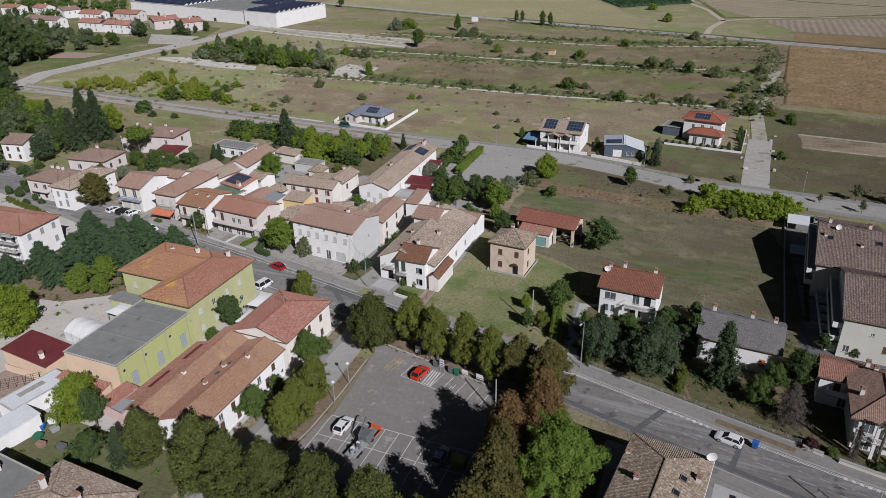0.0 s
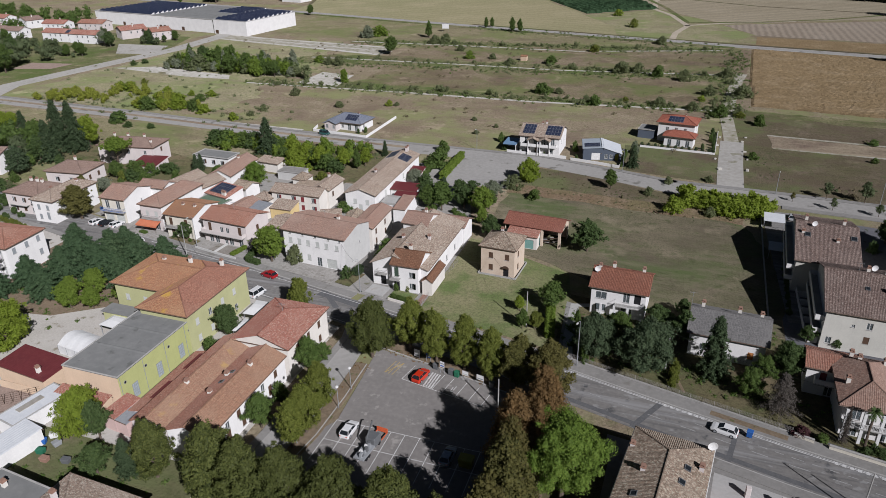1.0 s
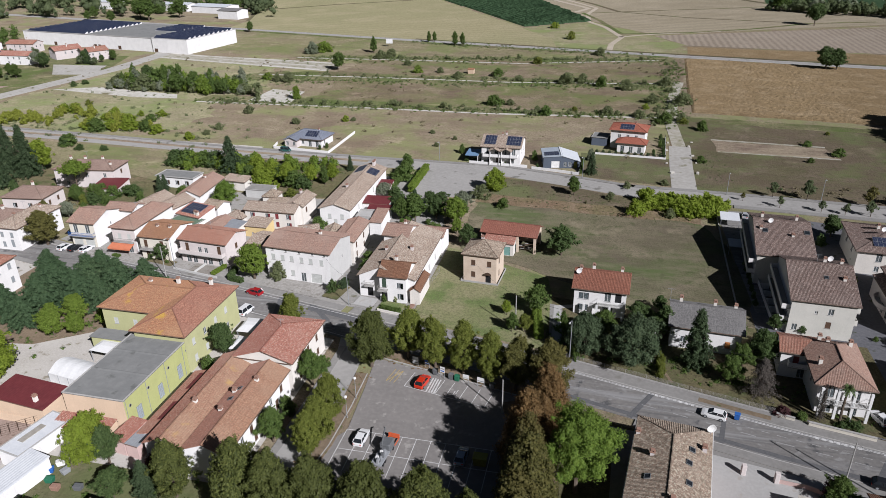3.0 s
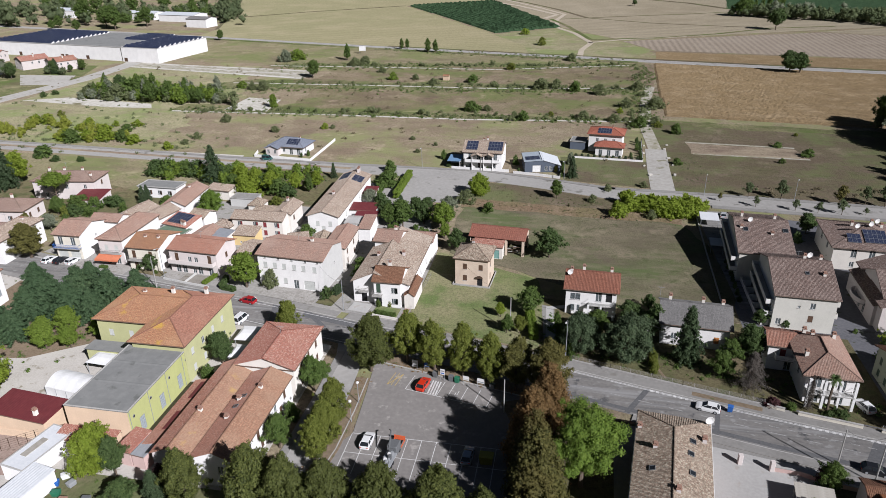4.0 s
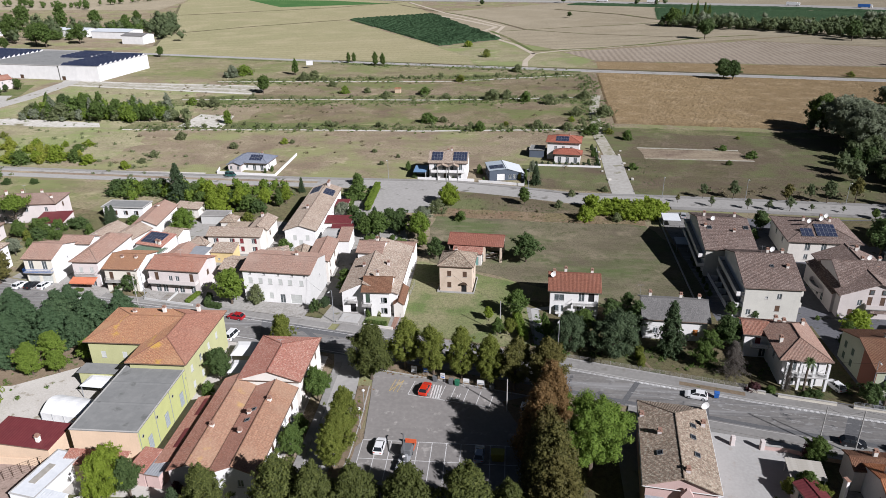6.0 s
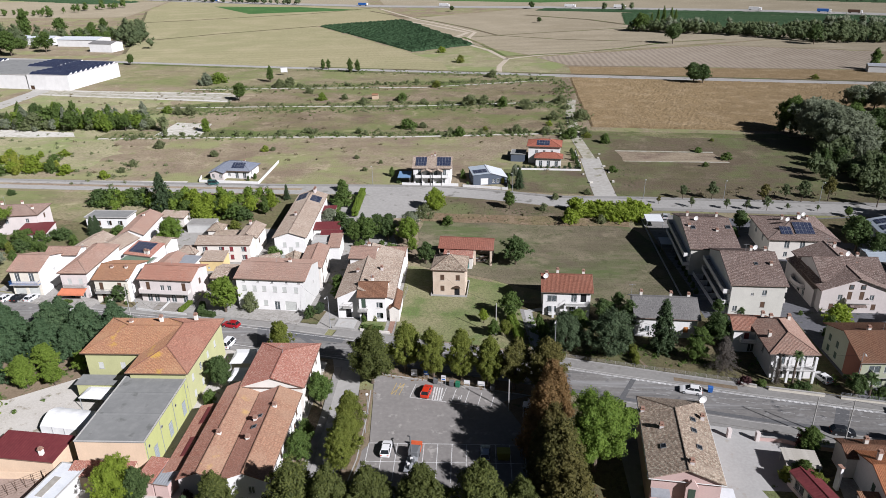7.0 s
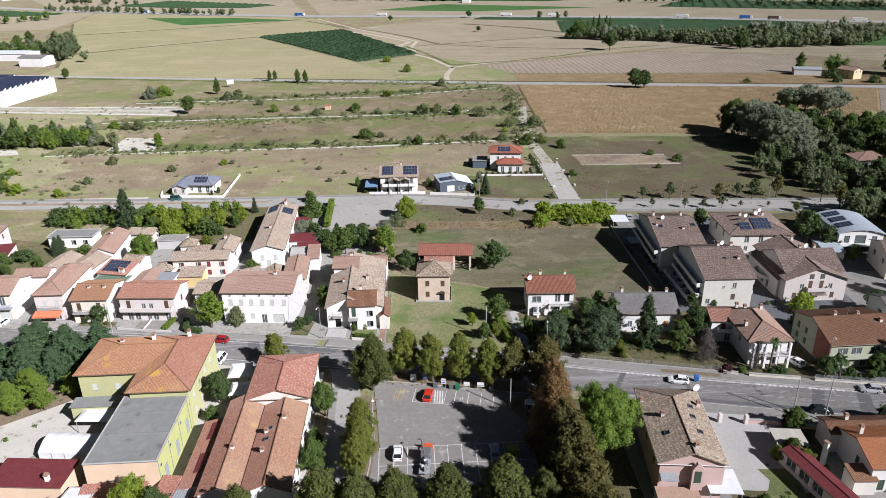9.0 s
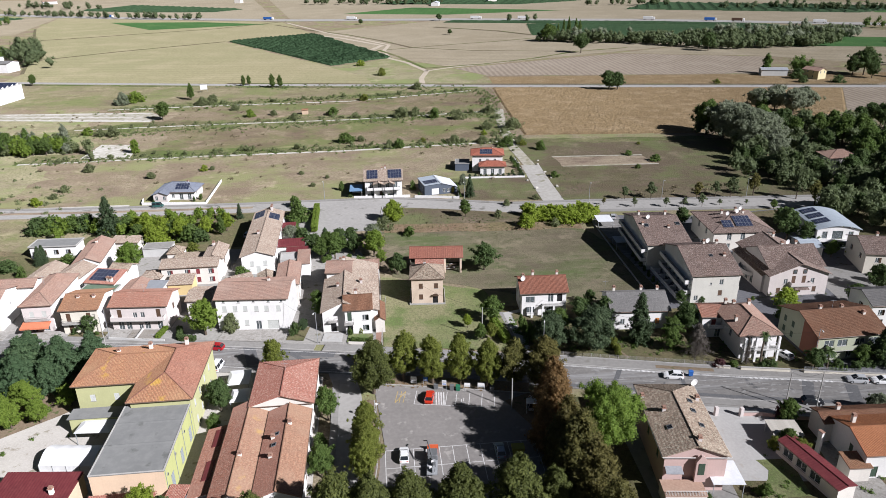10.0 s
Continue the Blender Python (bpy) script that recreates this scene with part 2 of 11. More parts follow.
M["concrete"] = surface("concrete_paving", (0.240, 0.232, 0.218), (0.180, 0.172, 0.160), (0.288, 0.276, 0.260), 0.12, 1.4, 0.92, 0.2, "world", (0.186, 0.177, 0.158), 0.6)
M["gravel"] = surface("gravel_yard", (0.440, 0.415, 0.378), (0.345, 0.320, 0.280), (0.505, 0.480, 0.440), 0.15, 3.0, 0.95, 0.4, "world", (0.25, 0.225, 0.175), 0.7)
M["slab"] = surface("old_concrete_slab", (0.480, 0.460, 0.420), (0.320, 0.300, 0.235), (0.560, 0.540, 0.500), 0.05, 0.5, 0.95, 0.4, "world", (0.17, 0.155, 0.09), 0.9)
M["soil"] = surface("bare_soil", (0.185, 0.140, 0.095), (0.125, 0.095, 0.062), (0.245, 0.190, 0.130), 0.2, 2.2, 0.97, 0.5, "world", (0.09, 0.10, 0.04), 0.7)
M["tan_soil"] = surface("tan_soil", (0.330, 0.275, 0.215), (0.255, 0.212, 0.160), (0.395, 0.335, 0.268), 0.15, 1.6, 0.97, 0.4, "world", (0.22, 0.20, 0.12), 0.7)
M["dirt"] = surface("pale_dirt", (0.420, 0.365, 0.290), (0.330, 0.280, 0.210), (0.480, 0.420, 0.340), 0.15, 1.6, 0.97, 0.4, "world", (0.27, 0.25, 0.15), 0.7)
M["weedy_slab"] = surface("weedy_concrete", (0.330, 0.305, 0.250), (0.215, 0.205, 0.130), (0.430, 0.410, 0.365), 0.09, 0.35, 0.97, 0.5, "world", (0.17, 0.165, 0.085), 0.9)
M["old_paving"] = surface("old_concrete_yard", (0.300, 0.285, 0.262), (0.215, 0.200, 0.180), (0.380, 0.365, 0.340), 0.35, 2.2, 0.93, 0.3, "world", (0.200, 0.180, 0.150), 0.8)
M["gravel_yard"] = surface("brownish_gravel", (0.235, 0.215, 0.190), (0.170, 0.150, 0.125), (0.310, 0.290, 0.262), 0.4, 4.0, 0.95, 0.4, "world", (0.150, 0.135, 0.100), 0.8)
M["brown_weeds"] = land("brown_weeds", [(0.204, 0.157, 0.119), (0.285, 0.240, 0.170), (0.174, 0.129, 0.100)], s=(0.02, 0.08, 0.9), relief=0.7, rot=4, streak=(0.36, 0.305, 0.215))
M["paving"] = surface("pale_court_paving", (0.400, 0.392, 0.375), (0.320, 0.312, 0.298), (0.460, 0.452, 0.435), 0.2, 2.0, 0.9, 0.15, "world", (0.36, 0.34, 0.31), 0.5)
M["pink_court"] = surface("dull_pink_court", (0.300, 0.222, 0.185), (0.225, 0.165, 0.135), (0.360, 0.285, 0.240), 0.3, 2.2, 0.95, 0.2, "world", (0.17, 0.13, 0.10), 0.7)
M["kerb"] = surface("kerb_stone", (0.380, 0.370, 0.350), (0.270, 0.260, 0.240), (0.440, 0.430, 0.410), 0.4, 3.0, 0.9, 0.2)
M["estate_road"] = surface("pale_estate_road", (0.370, 0.355, 0.325), (0.290, 0.275, 0.245), (0.440, 0.425, 0.395), 0.06, 0.7, 0.94, 0.2, "world", (0.20, 0.19, 0.13), 0.7)
M["paint"] = surface("worn_road_paint", (0.620, 0.615, 0.600), (0.330, 0.325, 0.315), (0.680, 0.675, 0.660), 0.8, 3.0, 0.8, 0.0, "world", (0.24, 0.235, 0.23), 0.7)
M["faint_paint"] = surface("faint_road_paint", (0.330, 0.326, 0.318), (0.200, 0.198, 0.194), (0.420, 0.415, 0.405), 1.2, 4.0, 0.85, 0.0, "world", (0.18, 0.178, 0.175), 0.8)
M["yellow_paint"] = surface("yellow_road_paint", (0.460, 0.330, 0.110), (0.280, 0.210, 0.100), (0.520, 0.390, 0.150), 0.8, 3.0, 0.8, 0.0, "world", (0.2, 0.18, 0.14), 0.7)
# walls
for key, c in dict(cream2=(0.60, 0.585, 0.530), white=(0.745, 0.732, 0.712), cream=(0.66, 0.62, 0.53), warm=(0.68, 0.645, 0.590), pinkish=(0.61, 0.555, 0.530), rose=(0.54, 0.395, 0.360), grey=(0.50, 0.495, 0.475), lime=(0.410, 0.425, 0.180), olive=(0.425, 0.425, 0.225), peach=(0.60, 0.455, 0.325), ochre=(0.62, 0.475, 0.235), bluegrey=(0.105, 0.125, 0.160), brickred=(0.27, 0.115, 0.075), palegreen=(0.40, 0.42, 0.31), yellowish=(0.66, 0.585, 0.36)).items():
    M[key] = plaster("plaster_" + key, c)
m, nt, b = blank("buff_brick", 0.92)
br = nt.nodes.new("ShaderNodeTexBrick")
br.inputs["Scale"].default_value, br.inputs["Brick Width"].default_value, br.inputs["Row Height"].default_value = 1.0, 0.28, 0.075
br.inputs["Mortar Size"].default_value = 0.008
br.inputs["Color1"].default_value, br.inputs["Color2"].default_value, br.inputs["Mortar"].default_value = (0.560, 0.445, 0.340, 1), (0.640, 0.530, 0.420, 1), (0.590, 0.520, 0.440, 1)
sx = nt.nodes.new("ShaderNodeSeparateXYZ")
ad = nt.nodes.new("ShaderNodeMath")
cx = nt.nodes.new("ShaderNodeCombineXYZ")
tc = coord(nt, "object")
nt.links.new(tc, sx.inputs[0])
nt.links.new(sx.outputs[0], ad.inputs[0])
nt.links.new(sx.outputs[1], ad.inputs[1])
nt.links.new(ad.outputs[0], cx.inputs[0])
nt.links.new(sx.outputs[2], cx.inputs[1])
nt.links.new(cx.outputs[0], br.inputs["Vector"])
nt.links.new(mix(nt, scaled(nt, grain(nt, tc, 0.5), 0.5), br.outputs[0], (0.480, 0.380, 0.285)), b.inputs["Base Color"])
bump(nt, b, br.outputs[1], -0.4, 0.02)
M["brick"] = m
# roofs
M["old"] = tiles("weathered_roof_tiles", (0.405, 0.305, 0.236), (0.312, 0.222, 0.168), (0.275, 0.210, 0.164), (0.480, 0.408, 0.335), 0.55, 0.6, fleck=0.65)
M["old_grey"] = tiles("grey_weathered_tiles", (0.440, 0.340, 0.258), (0.245, 0.172, 0.124), (0.215, 0.160, 0.122), (0.480, 0.405, 0.320), 0.4, 0.55, fleck=0.6)
lichened(M["old"], (0.510, 0.435, 0.360), 2.4, 0.54, 0.64)
lichened(M["old"], (0.190, 0.135, 0.105), 2.0, 0.57, 0.65)
M["pink_tile"] = tiles("pinkish_roof_tiles", (0.425, 0.268, 0.205), (0.355, 0.208, 0.156), (0.274, 0.190, 0.151), (0.437, 0.330, 0.269), 0.55, 0.35)
M["red_tile"] = tiles("red_roof_tiles", (0.340, 0.135, 0.095), (0.420, 0.205, 0.155), (0.300, 0.105, 0.075), (0.480, 0.315, 0.250), 0.5, 0.55, 0.3, 0.5, fleck=0.6)
M["orange_tile"] = tiles("orange_roof_tiles", (0.380, 0.195, 0.105), (0.320, 0.160, 0.088), (0.255, 0.142, 0.092), (0.390, 0.260, 0.160), 0.45, 0.35)
M["yg_tile"] = tiles("orange_lichened_tiles", (0.470, 0.235, 0.125), (0.395, 0.188, 0.104), (0.320, 0.170, 0.108), (0.480, 0.310, 0.170), 0.5, 0.35)
lichened(M["yg_tile"], (0.500, 0.320, 0.050), 0.20, 0.62, 0.69)
lichened(M["old_grey"], (0.150, 0.115, 0.080), 1.1, 0.55, 0.66)
lichened(M["old_grey"], (0.500, 0.420, 0.330), 2.6, 0.56, 0.64)
M["yg_red"] = tiles("red_brown_tiles", (0.400, 0.190, 0.128), (0.330, 0.150, 0.102), (0.280, 0.138, 0.100), (0.420, 0.255, 0.175), 0.5, 0.3)
M["vivid_tile"] = tiles("new_orange_tiles", (0.500, 0.215, 0.095), (0.450, 0.185, 0.082), (0.380, 0.160, 0.080), (0.520, 0.260, 0.140), 0.3, 0.2, fleck=0.1)
M["row_tile"] = tiles("worn_red_tiles", (0.410, 0.192, 0.130), (0.340, 0.152, 0.104), (0.275, 0.138, 0.100), (0.455, 0.305, 0.235), 0.5, 0.4, fleck=0.35)
M["brown_tile"] = tiles("brown_roof_tiles", (0.260, 0.126, 0.072), (0.209, 0.099, 0.058), (0.164, 0.093, 0.059), (0.310, 0.181, 0.113), 0.45, 0.3)
M["dark_tile"] = tiles("dark_mottled_tiles", (0.255, 0.179, 0.149), (0.180, 0.122, 0.101), (0.144, 0.105, 0.090), (0.327, 0.259, 0.226), 0.6, 0.55, fleck=0.7)
lichened(M["dark_tile"], (0.120, 0.090, 0.076), 1.6, 0.55, 0.64)
lichened(M["dark_tile"], (0.360, 0.300, 0.262), 2.2, 0.56, 0.66)
M["bright_tile"] = tiles("bright_red_tiles", (0.400, 0.135, 0.085), (0.345, 0.112, 0.072), (0.300, 0.100, 0.066), (0.430, 0.195, 0.138), 0.35, 0.3)
M["rw_tile"] = tiles("rust_red_tiles", (0.295, 0.120, 0.075), (0.245, 0.098, 0.062), (0.205, 0.088, 0.060), (0.330, 0.165, 0.115), 0.4, 0.3)
M["grey_tile"] = tiles("grey_fibre_roof", (0.225, 0.217, 0.210), (0.190, 0.184, 0.180), (0.145, 0.140, 0.135), (0.270, 0.260, 0.248), 0.5, 0.35, fleck=0.12)
M["slate"] = tiles("blue_grey_roof", (0.217, 0.240, 0.295), (0.186, 0.209, 0.260), (0.171, 0.186, 0.225), (0.264, 0.279, 0.326), 0.3, 0.2)
M["pale_roof"] = surface("pale_metal_roof", (0.60, 0.63, 0.66), (0.52, 0.55, 0.58), (0.68, 0.70, 0.72), 0.3, 1.5, 0.45, 0.1)
M["lh_tile"] = tiles("brown_orange_tiles", (0.440, 0.245, 0.155), (0.365, 0.192, 0.122), (0.290, 0.165, 0.112), (0.440, 0.310, 0.210), 0.5, 0.35)
M["range_tile"] = tiles("yellowed_orange_tiles", (0.435, 0.250, 0.165), (0.370, 0.200, 0.130), (0.310, 0.175, 0.120), (0.465, 0.340, 0.230), 0.5, 0.4)
lichened(M["range_tile"], (0.470, 0.310, 0.110), 0.3, 0.58, 0.68)
M["dull_tile"] = tiles("dull_brown_tiles", (0.325, 0.225, 0.180), (0.262, 0.176, 0.140), (0.215, 0.152, 0.125), (0.380, 0.290, 0.240), 0.55, 0.4, fleck=0.3)
M["maroon"] = surface("maroon_metal_roof", (0.150, 0.032, 0.036), (0.110, 0.026, 0.030), (0.190, 0.050, 0.050), 0.3, 1.5, 0.6, 0.1)
M["bitumen"] = surface("grey_bitumen_roof", (0.190, 0.192, 0.186), (0.142, 0.145, 0.141), (0.250, 0.250, 0.240), 0.10, 0.8, 0.9, 0.2, spot=(0.130, 0.133, 0.125), amount=0.5)
M["green_roof"] = surface("green_felt_roof", (0.115, 0.165, 0.110), (0.085, 0.120, 0.085), (0.150, 0.195, 0.140), 0.4, 1.5, 0.9, 0.2)
M["metal"] = surface("galvanised_sheet", (0.42, 0.44, 0.47), (0.32, 0.335, 0.36), (0.50, 0.515, 0.535), 0.4, 2.0, 0.5, 0.1, metal=0.4)
M["corr_red"] = tiles("red_sheet_roof", (0.300, 0.118, 0.080), (0.270, 0.105, 0.072), (0.230, 0.095, 0.068), (0.330, 0.160, 0.118), 0.4, 0.3, 0.3, 4.0, 0.75)
M["white_sheet"] = surface("white_roof_sheet", (0.66, 0.68, 0.70), (0.56, 0.58, 0.60), (0.74, 0.75, 0.76), 0.4, 2.0, 0.6, 0.1)
M["blue_sheet"] = surface("blue_roof_sheet", (0.16, 0.27, 0.42), (0.12, 0.21, 0.34), (0.21, 0.33, 0.48), 0.4, 2.0, 0.6, 0.1)
M["vault"] = surface("blue_grey_roof_sheet", (0.34, 0.385, 0.43), (0.28, 0.32, 0.36), (0.40, 0.44, 0.48), 0.3, 1.5, 0.5, 0.1)
M["beige_sheet"] = surface("beige_roof_sheet", (0.36, 0.335, 0.29), (0.25, 0.235, 0.20), (0.46, 0.435, 0.39), 0.3, 1.5, 0.7, 0.1)
M["cotto"] = surface("terracotta_paving", (0.40, 0.27, 0.20), (0.30, 0.19, 0.14), (0.47, 0.34, 0.26), 0.4, 2.5, 0.9, 0.2, "world")
M["canvas"] = surface("white_canvas", (0.72, 0.72, 0.71), (0.62, 0.62, 0.61), (0.78, 0.78, 0.77), 0.4, 2.0, 0.8, 0.1)
# joinery and fittings
m, nt, b = blank("window_glass", 0.06)
b.inputs["Base Color"].default_value, b.inputs["Transmission Weight"].default_value = (0.35, 0.40, 0.42, 1), 0.75
b.inputs["Specular IOR Level"].default_value = 0.5
M["glass"] = m
m, nt, b = blank("dark_glass", 0.05)
b.inputs["Base Color"].default_value, b.inputs["Specular IOR Level"].default_value = (0.02, 0.024, 0.028, 1), 0.7
M["glass_dark"] = m
for key, c in dict(frame_white=(0.66, 0.65, 0.63), shut_brown=(0.105, 0.062, 0.040), shut_green=(0.055, 0.085, 0.060), shut_grey=(0.30, 0.32, 0.33), shut_pale=(0.52, 0.53, 0.50), shut_red=(0.22, 0.045, 0.050), shut_orange=(0.50, 0.20, 0.06), wood_dark=(0.085, 0.055, 0.038), teal=(0.20, 0.36, 0.32), gutter=(0.17, 0.115, 0.085), rail=(0.33, 0.31, 0.29), blue=(0.035, 0.13, 0.42), awning=(0.62, 0.215, 0.115), black=(0.02, 0.02, 0.022), steel=(0.30, 0.31, 0.32), yellow=(0.30, 0.28, 0.05), terracotta=(0.33, 0.20, 0.15), white_paint=(0.74, 0.735, 0.72), plastic_grey=(0.14, 0.145, 0.15), plastic_green=(0.03, 0.16, 0.09), red_paint=(0.52, 0.055, 0.025), orange_paint=(0.60, 0.12, 0.045)).items():
    M[key] = surface(key, c, tuple(x * 0.75 for x in c), tuple(min(0.85, x * 1.15) for x in c), 0.9, 6.0, 0.55, 0.08)
m, nt, b = blank("solar_cells", 0.3)
b.inputs["Specular IOR Level"].default_value = 0.2
v = coord(nt, "uv")
br = nt.nodes.new("ShaderNodeTexBrick")
br.offset = 0.0
br.inputs["Scale"].default_value, br.inputs["Brick Width"].default_value, br.inputs["Row Height"].default_value, br.inputs["Mortar Size"].default_value = 1.0, 0.16, 0.16, 0.008
br.inputs["Color1"].default_value, br.inputs["Color2"].default_value, br.inputs["Mortar"].default_value = (0.012, 0.018, 0.045, 1), (0.016, 0.024, 0.060, 1), (0.12, 0.13, 0.16, 1)
nt.links.new(v, br.inputs["Vector"])
nt.links.new(br.outputs[0], b.inputs["Base Color"])
M["solar"] = m
M["frame_grey"] = surface("grey_steel_frame", (0.30, 0.31, 0.31), (0.20, 0.21, 0.21), (0.36, 0.37, 0.37), 1.0, 6.0, 0.6, 0.1)
M["milky_glass"] = surface("dusty_wired_glass", (0.36, 0.41, 0.44), (0.27, 0.32, 0.36), (0.46, 0.50, 0.52), 0.8, 4.0, 0.25, 0.05)

# plants
M["bark"] = surface("bark", (0.120, 0.092, 0.068), (0.070, 0.053, 0.040), (0.175, 0.142, 0.110), 1.5, 8.0, 0.95, 0.6)
M["l_olive"] = leafy("leaves_olive", (0.122, 0.156, 0.032), (0.270, 0.295, 0.064), (0.150, 0.172, 0.038), through=0.45)
M["l_square"] = leafy("leaves_deep_olive", (0.052, 0.068, 0.020), (0.168, 0.188, 0.052), (0.080, 0.094, 0.028))
M["l_green"] = leafy("leaves_green", (0.08, 0.132, 0.034), (0.165, 0.235, 0.062), (0.105, 0.15, 0.041), through=0.4)
M["l_bright"] = leafy("needles_bright_green", (0.094, 0.156, 0.026), (0.232, 0.318, 0.058), (0.122, 0.190, 0.034), through=0.35)
M["l_holm"] = leafy("leaves_blue_green", (0.052, 0.082, 0.042), (0.120, 0.158, 0.082), (0.076, 0.112, 0.056), through=0.32)
M["l_dark"] = leafy("leaves_dark_green", (0.056, 0.094, 0.033), (0.124, 0.174, 0.059), (0.081, 0.123, 0.043), through=0.34)
M["l_yellow"] = leafy("leaves_yellow_green", (0.195, 0.258, 0.034), (0.345, 0.420, 0.064), (0.220, 0.285, 0.040), through=0.5)
M["l_brown"] = leafy("needles_rusty_brown", (0.172, 0.106, 0.046), (0.315, 0.192, 0.084), (0.140, 0.108, 0.044), through=0.4)
M["l_brownish"] = leafy("leaves_olive_brown", (0.098, 0.104, 0.032), (0.195, 0.188, 0.056), (0.130, 0.112, 0.037))
M["l_conifer"] = leafy("needles_dark_olive", (0.074, 0.080, 0.025), (0.150, 0.142, 0.044), (0.112, 0.088, 0.031))
M["l_silver"] = leafy("leaves_silver_green", (0.205, 0.23, 0.16), (0.33, 0.355, 0.255), (0.175, 0.205, 0.13), through=0.45)
M["l_grey"] = leafy("twigs_grey", (0.110, 0.098, 0.085), (0.180, 0.160, 0.140), (0.130, 0.112, 0.095))
M["l_purple"] = leafy("leaves_plum", (0.070, 0.030, 0.035), (0.120, 0.055, 0.057), (0.080, 0.040, 0.039))
M["l_light"] = leafy("leaves_light_green", (0.145, 0.22, 0.036), (0.275, 0.355, 0.066), (0.17, 0.24, 0.042), through=0.45)
M["l_dry"] = leafy("leaves_dry_weeds", (0.165, 0.140, 0.082), (0.240, 0.205, 0.125), (0.150, 0.145, 0.072))
# dark leaves lightened in colour to stand in for haze over far woods
M["l_far_hazed"] = leafy("leaves_far_hazed", (0.098, 0.13, 0.062), (0.18, 0.215, 0.105), (0.125, 0.158, 0.08), through=0.42)
M["l_pine"] = leafy("needles_cedar", (0.060, 0.106, 0.052), (0.134, 0.196, 0.094), (0.082, 0.138, 0.068), through=0.4)
M["l_fir"] = leafy("needles_fir", (0.046, 0.074, 0.036), (0.104, 0.142, 0.068), (0.066, 0.100, 0.048), through=0.35)
M["l_thicket"] = leafy("leaves_yellow_thicket", (0.245, 0.280, 0.046), (0.400, 0.425, 0.085), (0.270, 0.295, 0.052), through=0.5)
# grey-green leaves, their colour lightened further for distance haze
M["l_scrub"] = leafy("leaves_grey_green_hazed", (0.185, 0.218, 0.110), (0.300, 0.335, 0.172), (0.215, 0.236, 0.122), through=0.6)
M["orchard"] = land("orchard_rows", [(0.043, 0.080, 0.037), (0.034, 0.066, 0.031), (0.054, 0.095, 0.046)], s=(0.017, 0.164, 0.765), relief=1.0)

# ---- mesh tools ----


class Shape:
    """Gathers vertices and faces of one part; uv is kept where a roof needs it."""

    def __init__(self):
        self.v, self.f, self.uv = [], [], {}

    def quad(self, *ps):
        i = len(self.v)
        self.v.extend(tuple(p) for p in ps)
        self.f.append(tuple(range(i, i + len(ps))))

    def box(self, x0, y0, z0, x1, y1, z1):
        i = len(self.v)
        self.v.extend([(x0, y0, z0), (x1, y0, z0), (x1, y1, z0), (x0, y1, z0), (x0, y0, z1), (x1, y0, z1), (x1, y1, z1), (x0, y1, z1)])
        self.f.extend(tuple(i + k for k in q) for q in ((0, 3, 2, 1), (4, 5, 6, 7), (0, 1, 5, 4), (1, 2, 6, 5), (2, 3, 7, 6), (3, 0, 4, 7)))

    def chamfer_box(self, x0, y0, z0, x1, y1, z1, c):
        """A box whose upper and upright edges are cut by c."""
        ring = lambda e, z: [(x0 + c + e, y0 + e, z), (x1 - c - e, y0 + e, z), (x1 - e, y0 + c + e, z), (x1 - e, y1 - c - e, z), (x1 - c - e, y1 - e, z), (x0 + c + e, y1 - e, z), (x0 + e, y1 - c - e, z), (x0 + e, y0 + c + e, z)]
        self.loft([ring(0, z0), ring(0, z1 - c), ring(c * 0.7, z1)])

    def loft(self, rings, caps=True):
        n, i = len(rings[0]), len(self.v)
        for r in rings:
            self.v.extend(tuple(p) for p in r)
        for k in range(len(rings) - 1):
            for j in range(n):
                a, b = i + k * n + j, i + k * n + (j + 1) % n
                self.f.append((a, b, b + n, a + n))
        if caps:
            self.f.append(tuple(reversed(range(i, i + n))))
            self.f.append(tuple(range(i + (len(rings) - 1) * n, i + len(rings) * n)))

    def prism(self, pts, z0, z1):
        self.loft([[(x, y, z0) for x, y in pts], [(x, y, z1) for x, y in pts]])

    def tube(self, path, radii, sides=6, caps=True):
        rings = []
        for k, p in enumerate(path):
            p = Vector(p)
            d = (Vector(path[min(k + 1, len(path) - 1)]) - Vector(path[max(k - 1, 0)])).normalized()
            side = d.cross(Vector((0, 0, 1)) if abs(d.z) < 0.9 else Vector((1, 0, 0))).normalized()
            up = side.cross(d)
            rings.append([p + (side * math.cos(2 * math.pi * j / sides) + up * math.sin(2 * math.pi * j / sides)) * radii[k] for j in range(sides)])
        self.loft(rings, caps)

    def mesh(self, name, material):
        me = bpy.data.meshes.new(name)
        me.from_pydata(self.v, [], self.f)
        if self.uv:
            layer = me.uv_layers.new(name="uv")
            loops = np.empty(len(me.loops), dtype=np.int32)
            me.loops.foreach_get("vertex_index", loops)
            table = np.zeros((len(self.v), 2), dtype=np.float32)
            for i, c in self.uv.items():
                table[i] = c
            layer.data.foreach_set("uv", table[loops].ravel())
        me.materials.append(material)
        return me


def part(name, shape, material, parent=None, label="", at=None):
    """One mesh object, under a thing or a part."""
    me = shape.mesh(name, M[material] if isinstance(material, str) else material) if isinstance(shape, Shape) else shape
    ob = new(name, me)
    if parent is not None:
        ob.parent = parent
    if at is not None:
        ob.matrix_basis = at
    if label:
        ob["label"] = label
    return ob


def empty(name, x, y, z=0.0, turn=0.0, scale=1.0, **tags):
    ob = new(name)
    ob.matrix_basis = pose(x, y, z, 0, 0, turn) @ Matrix.Diagonal((scale, scale, scale, 1)) if not isinstance(scale, tuple) else pose(x, y, z, 0, 0, turn) @ Matrix.Diagonal((*scale, 1))
    return tagged(ob, **tags)


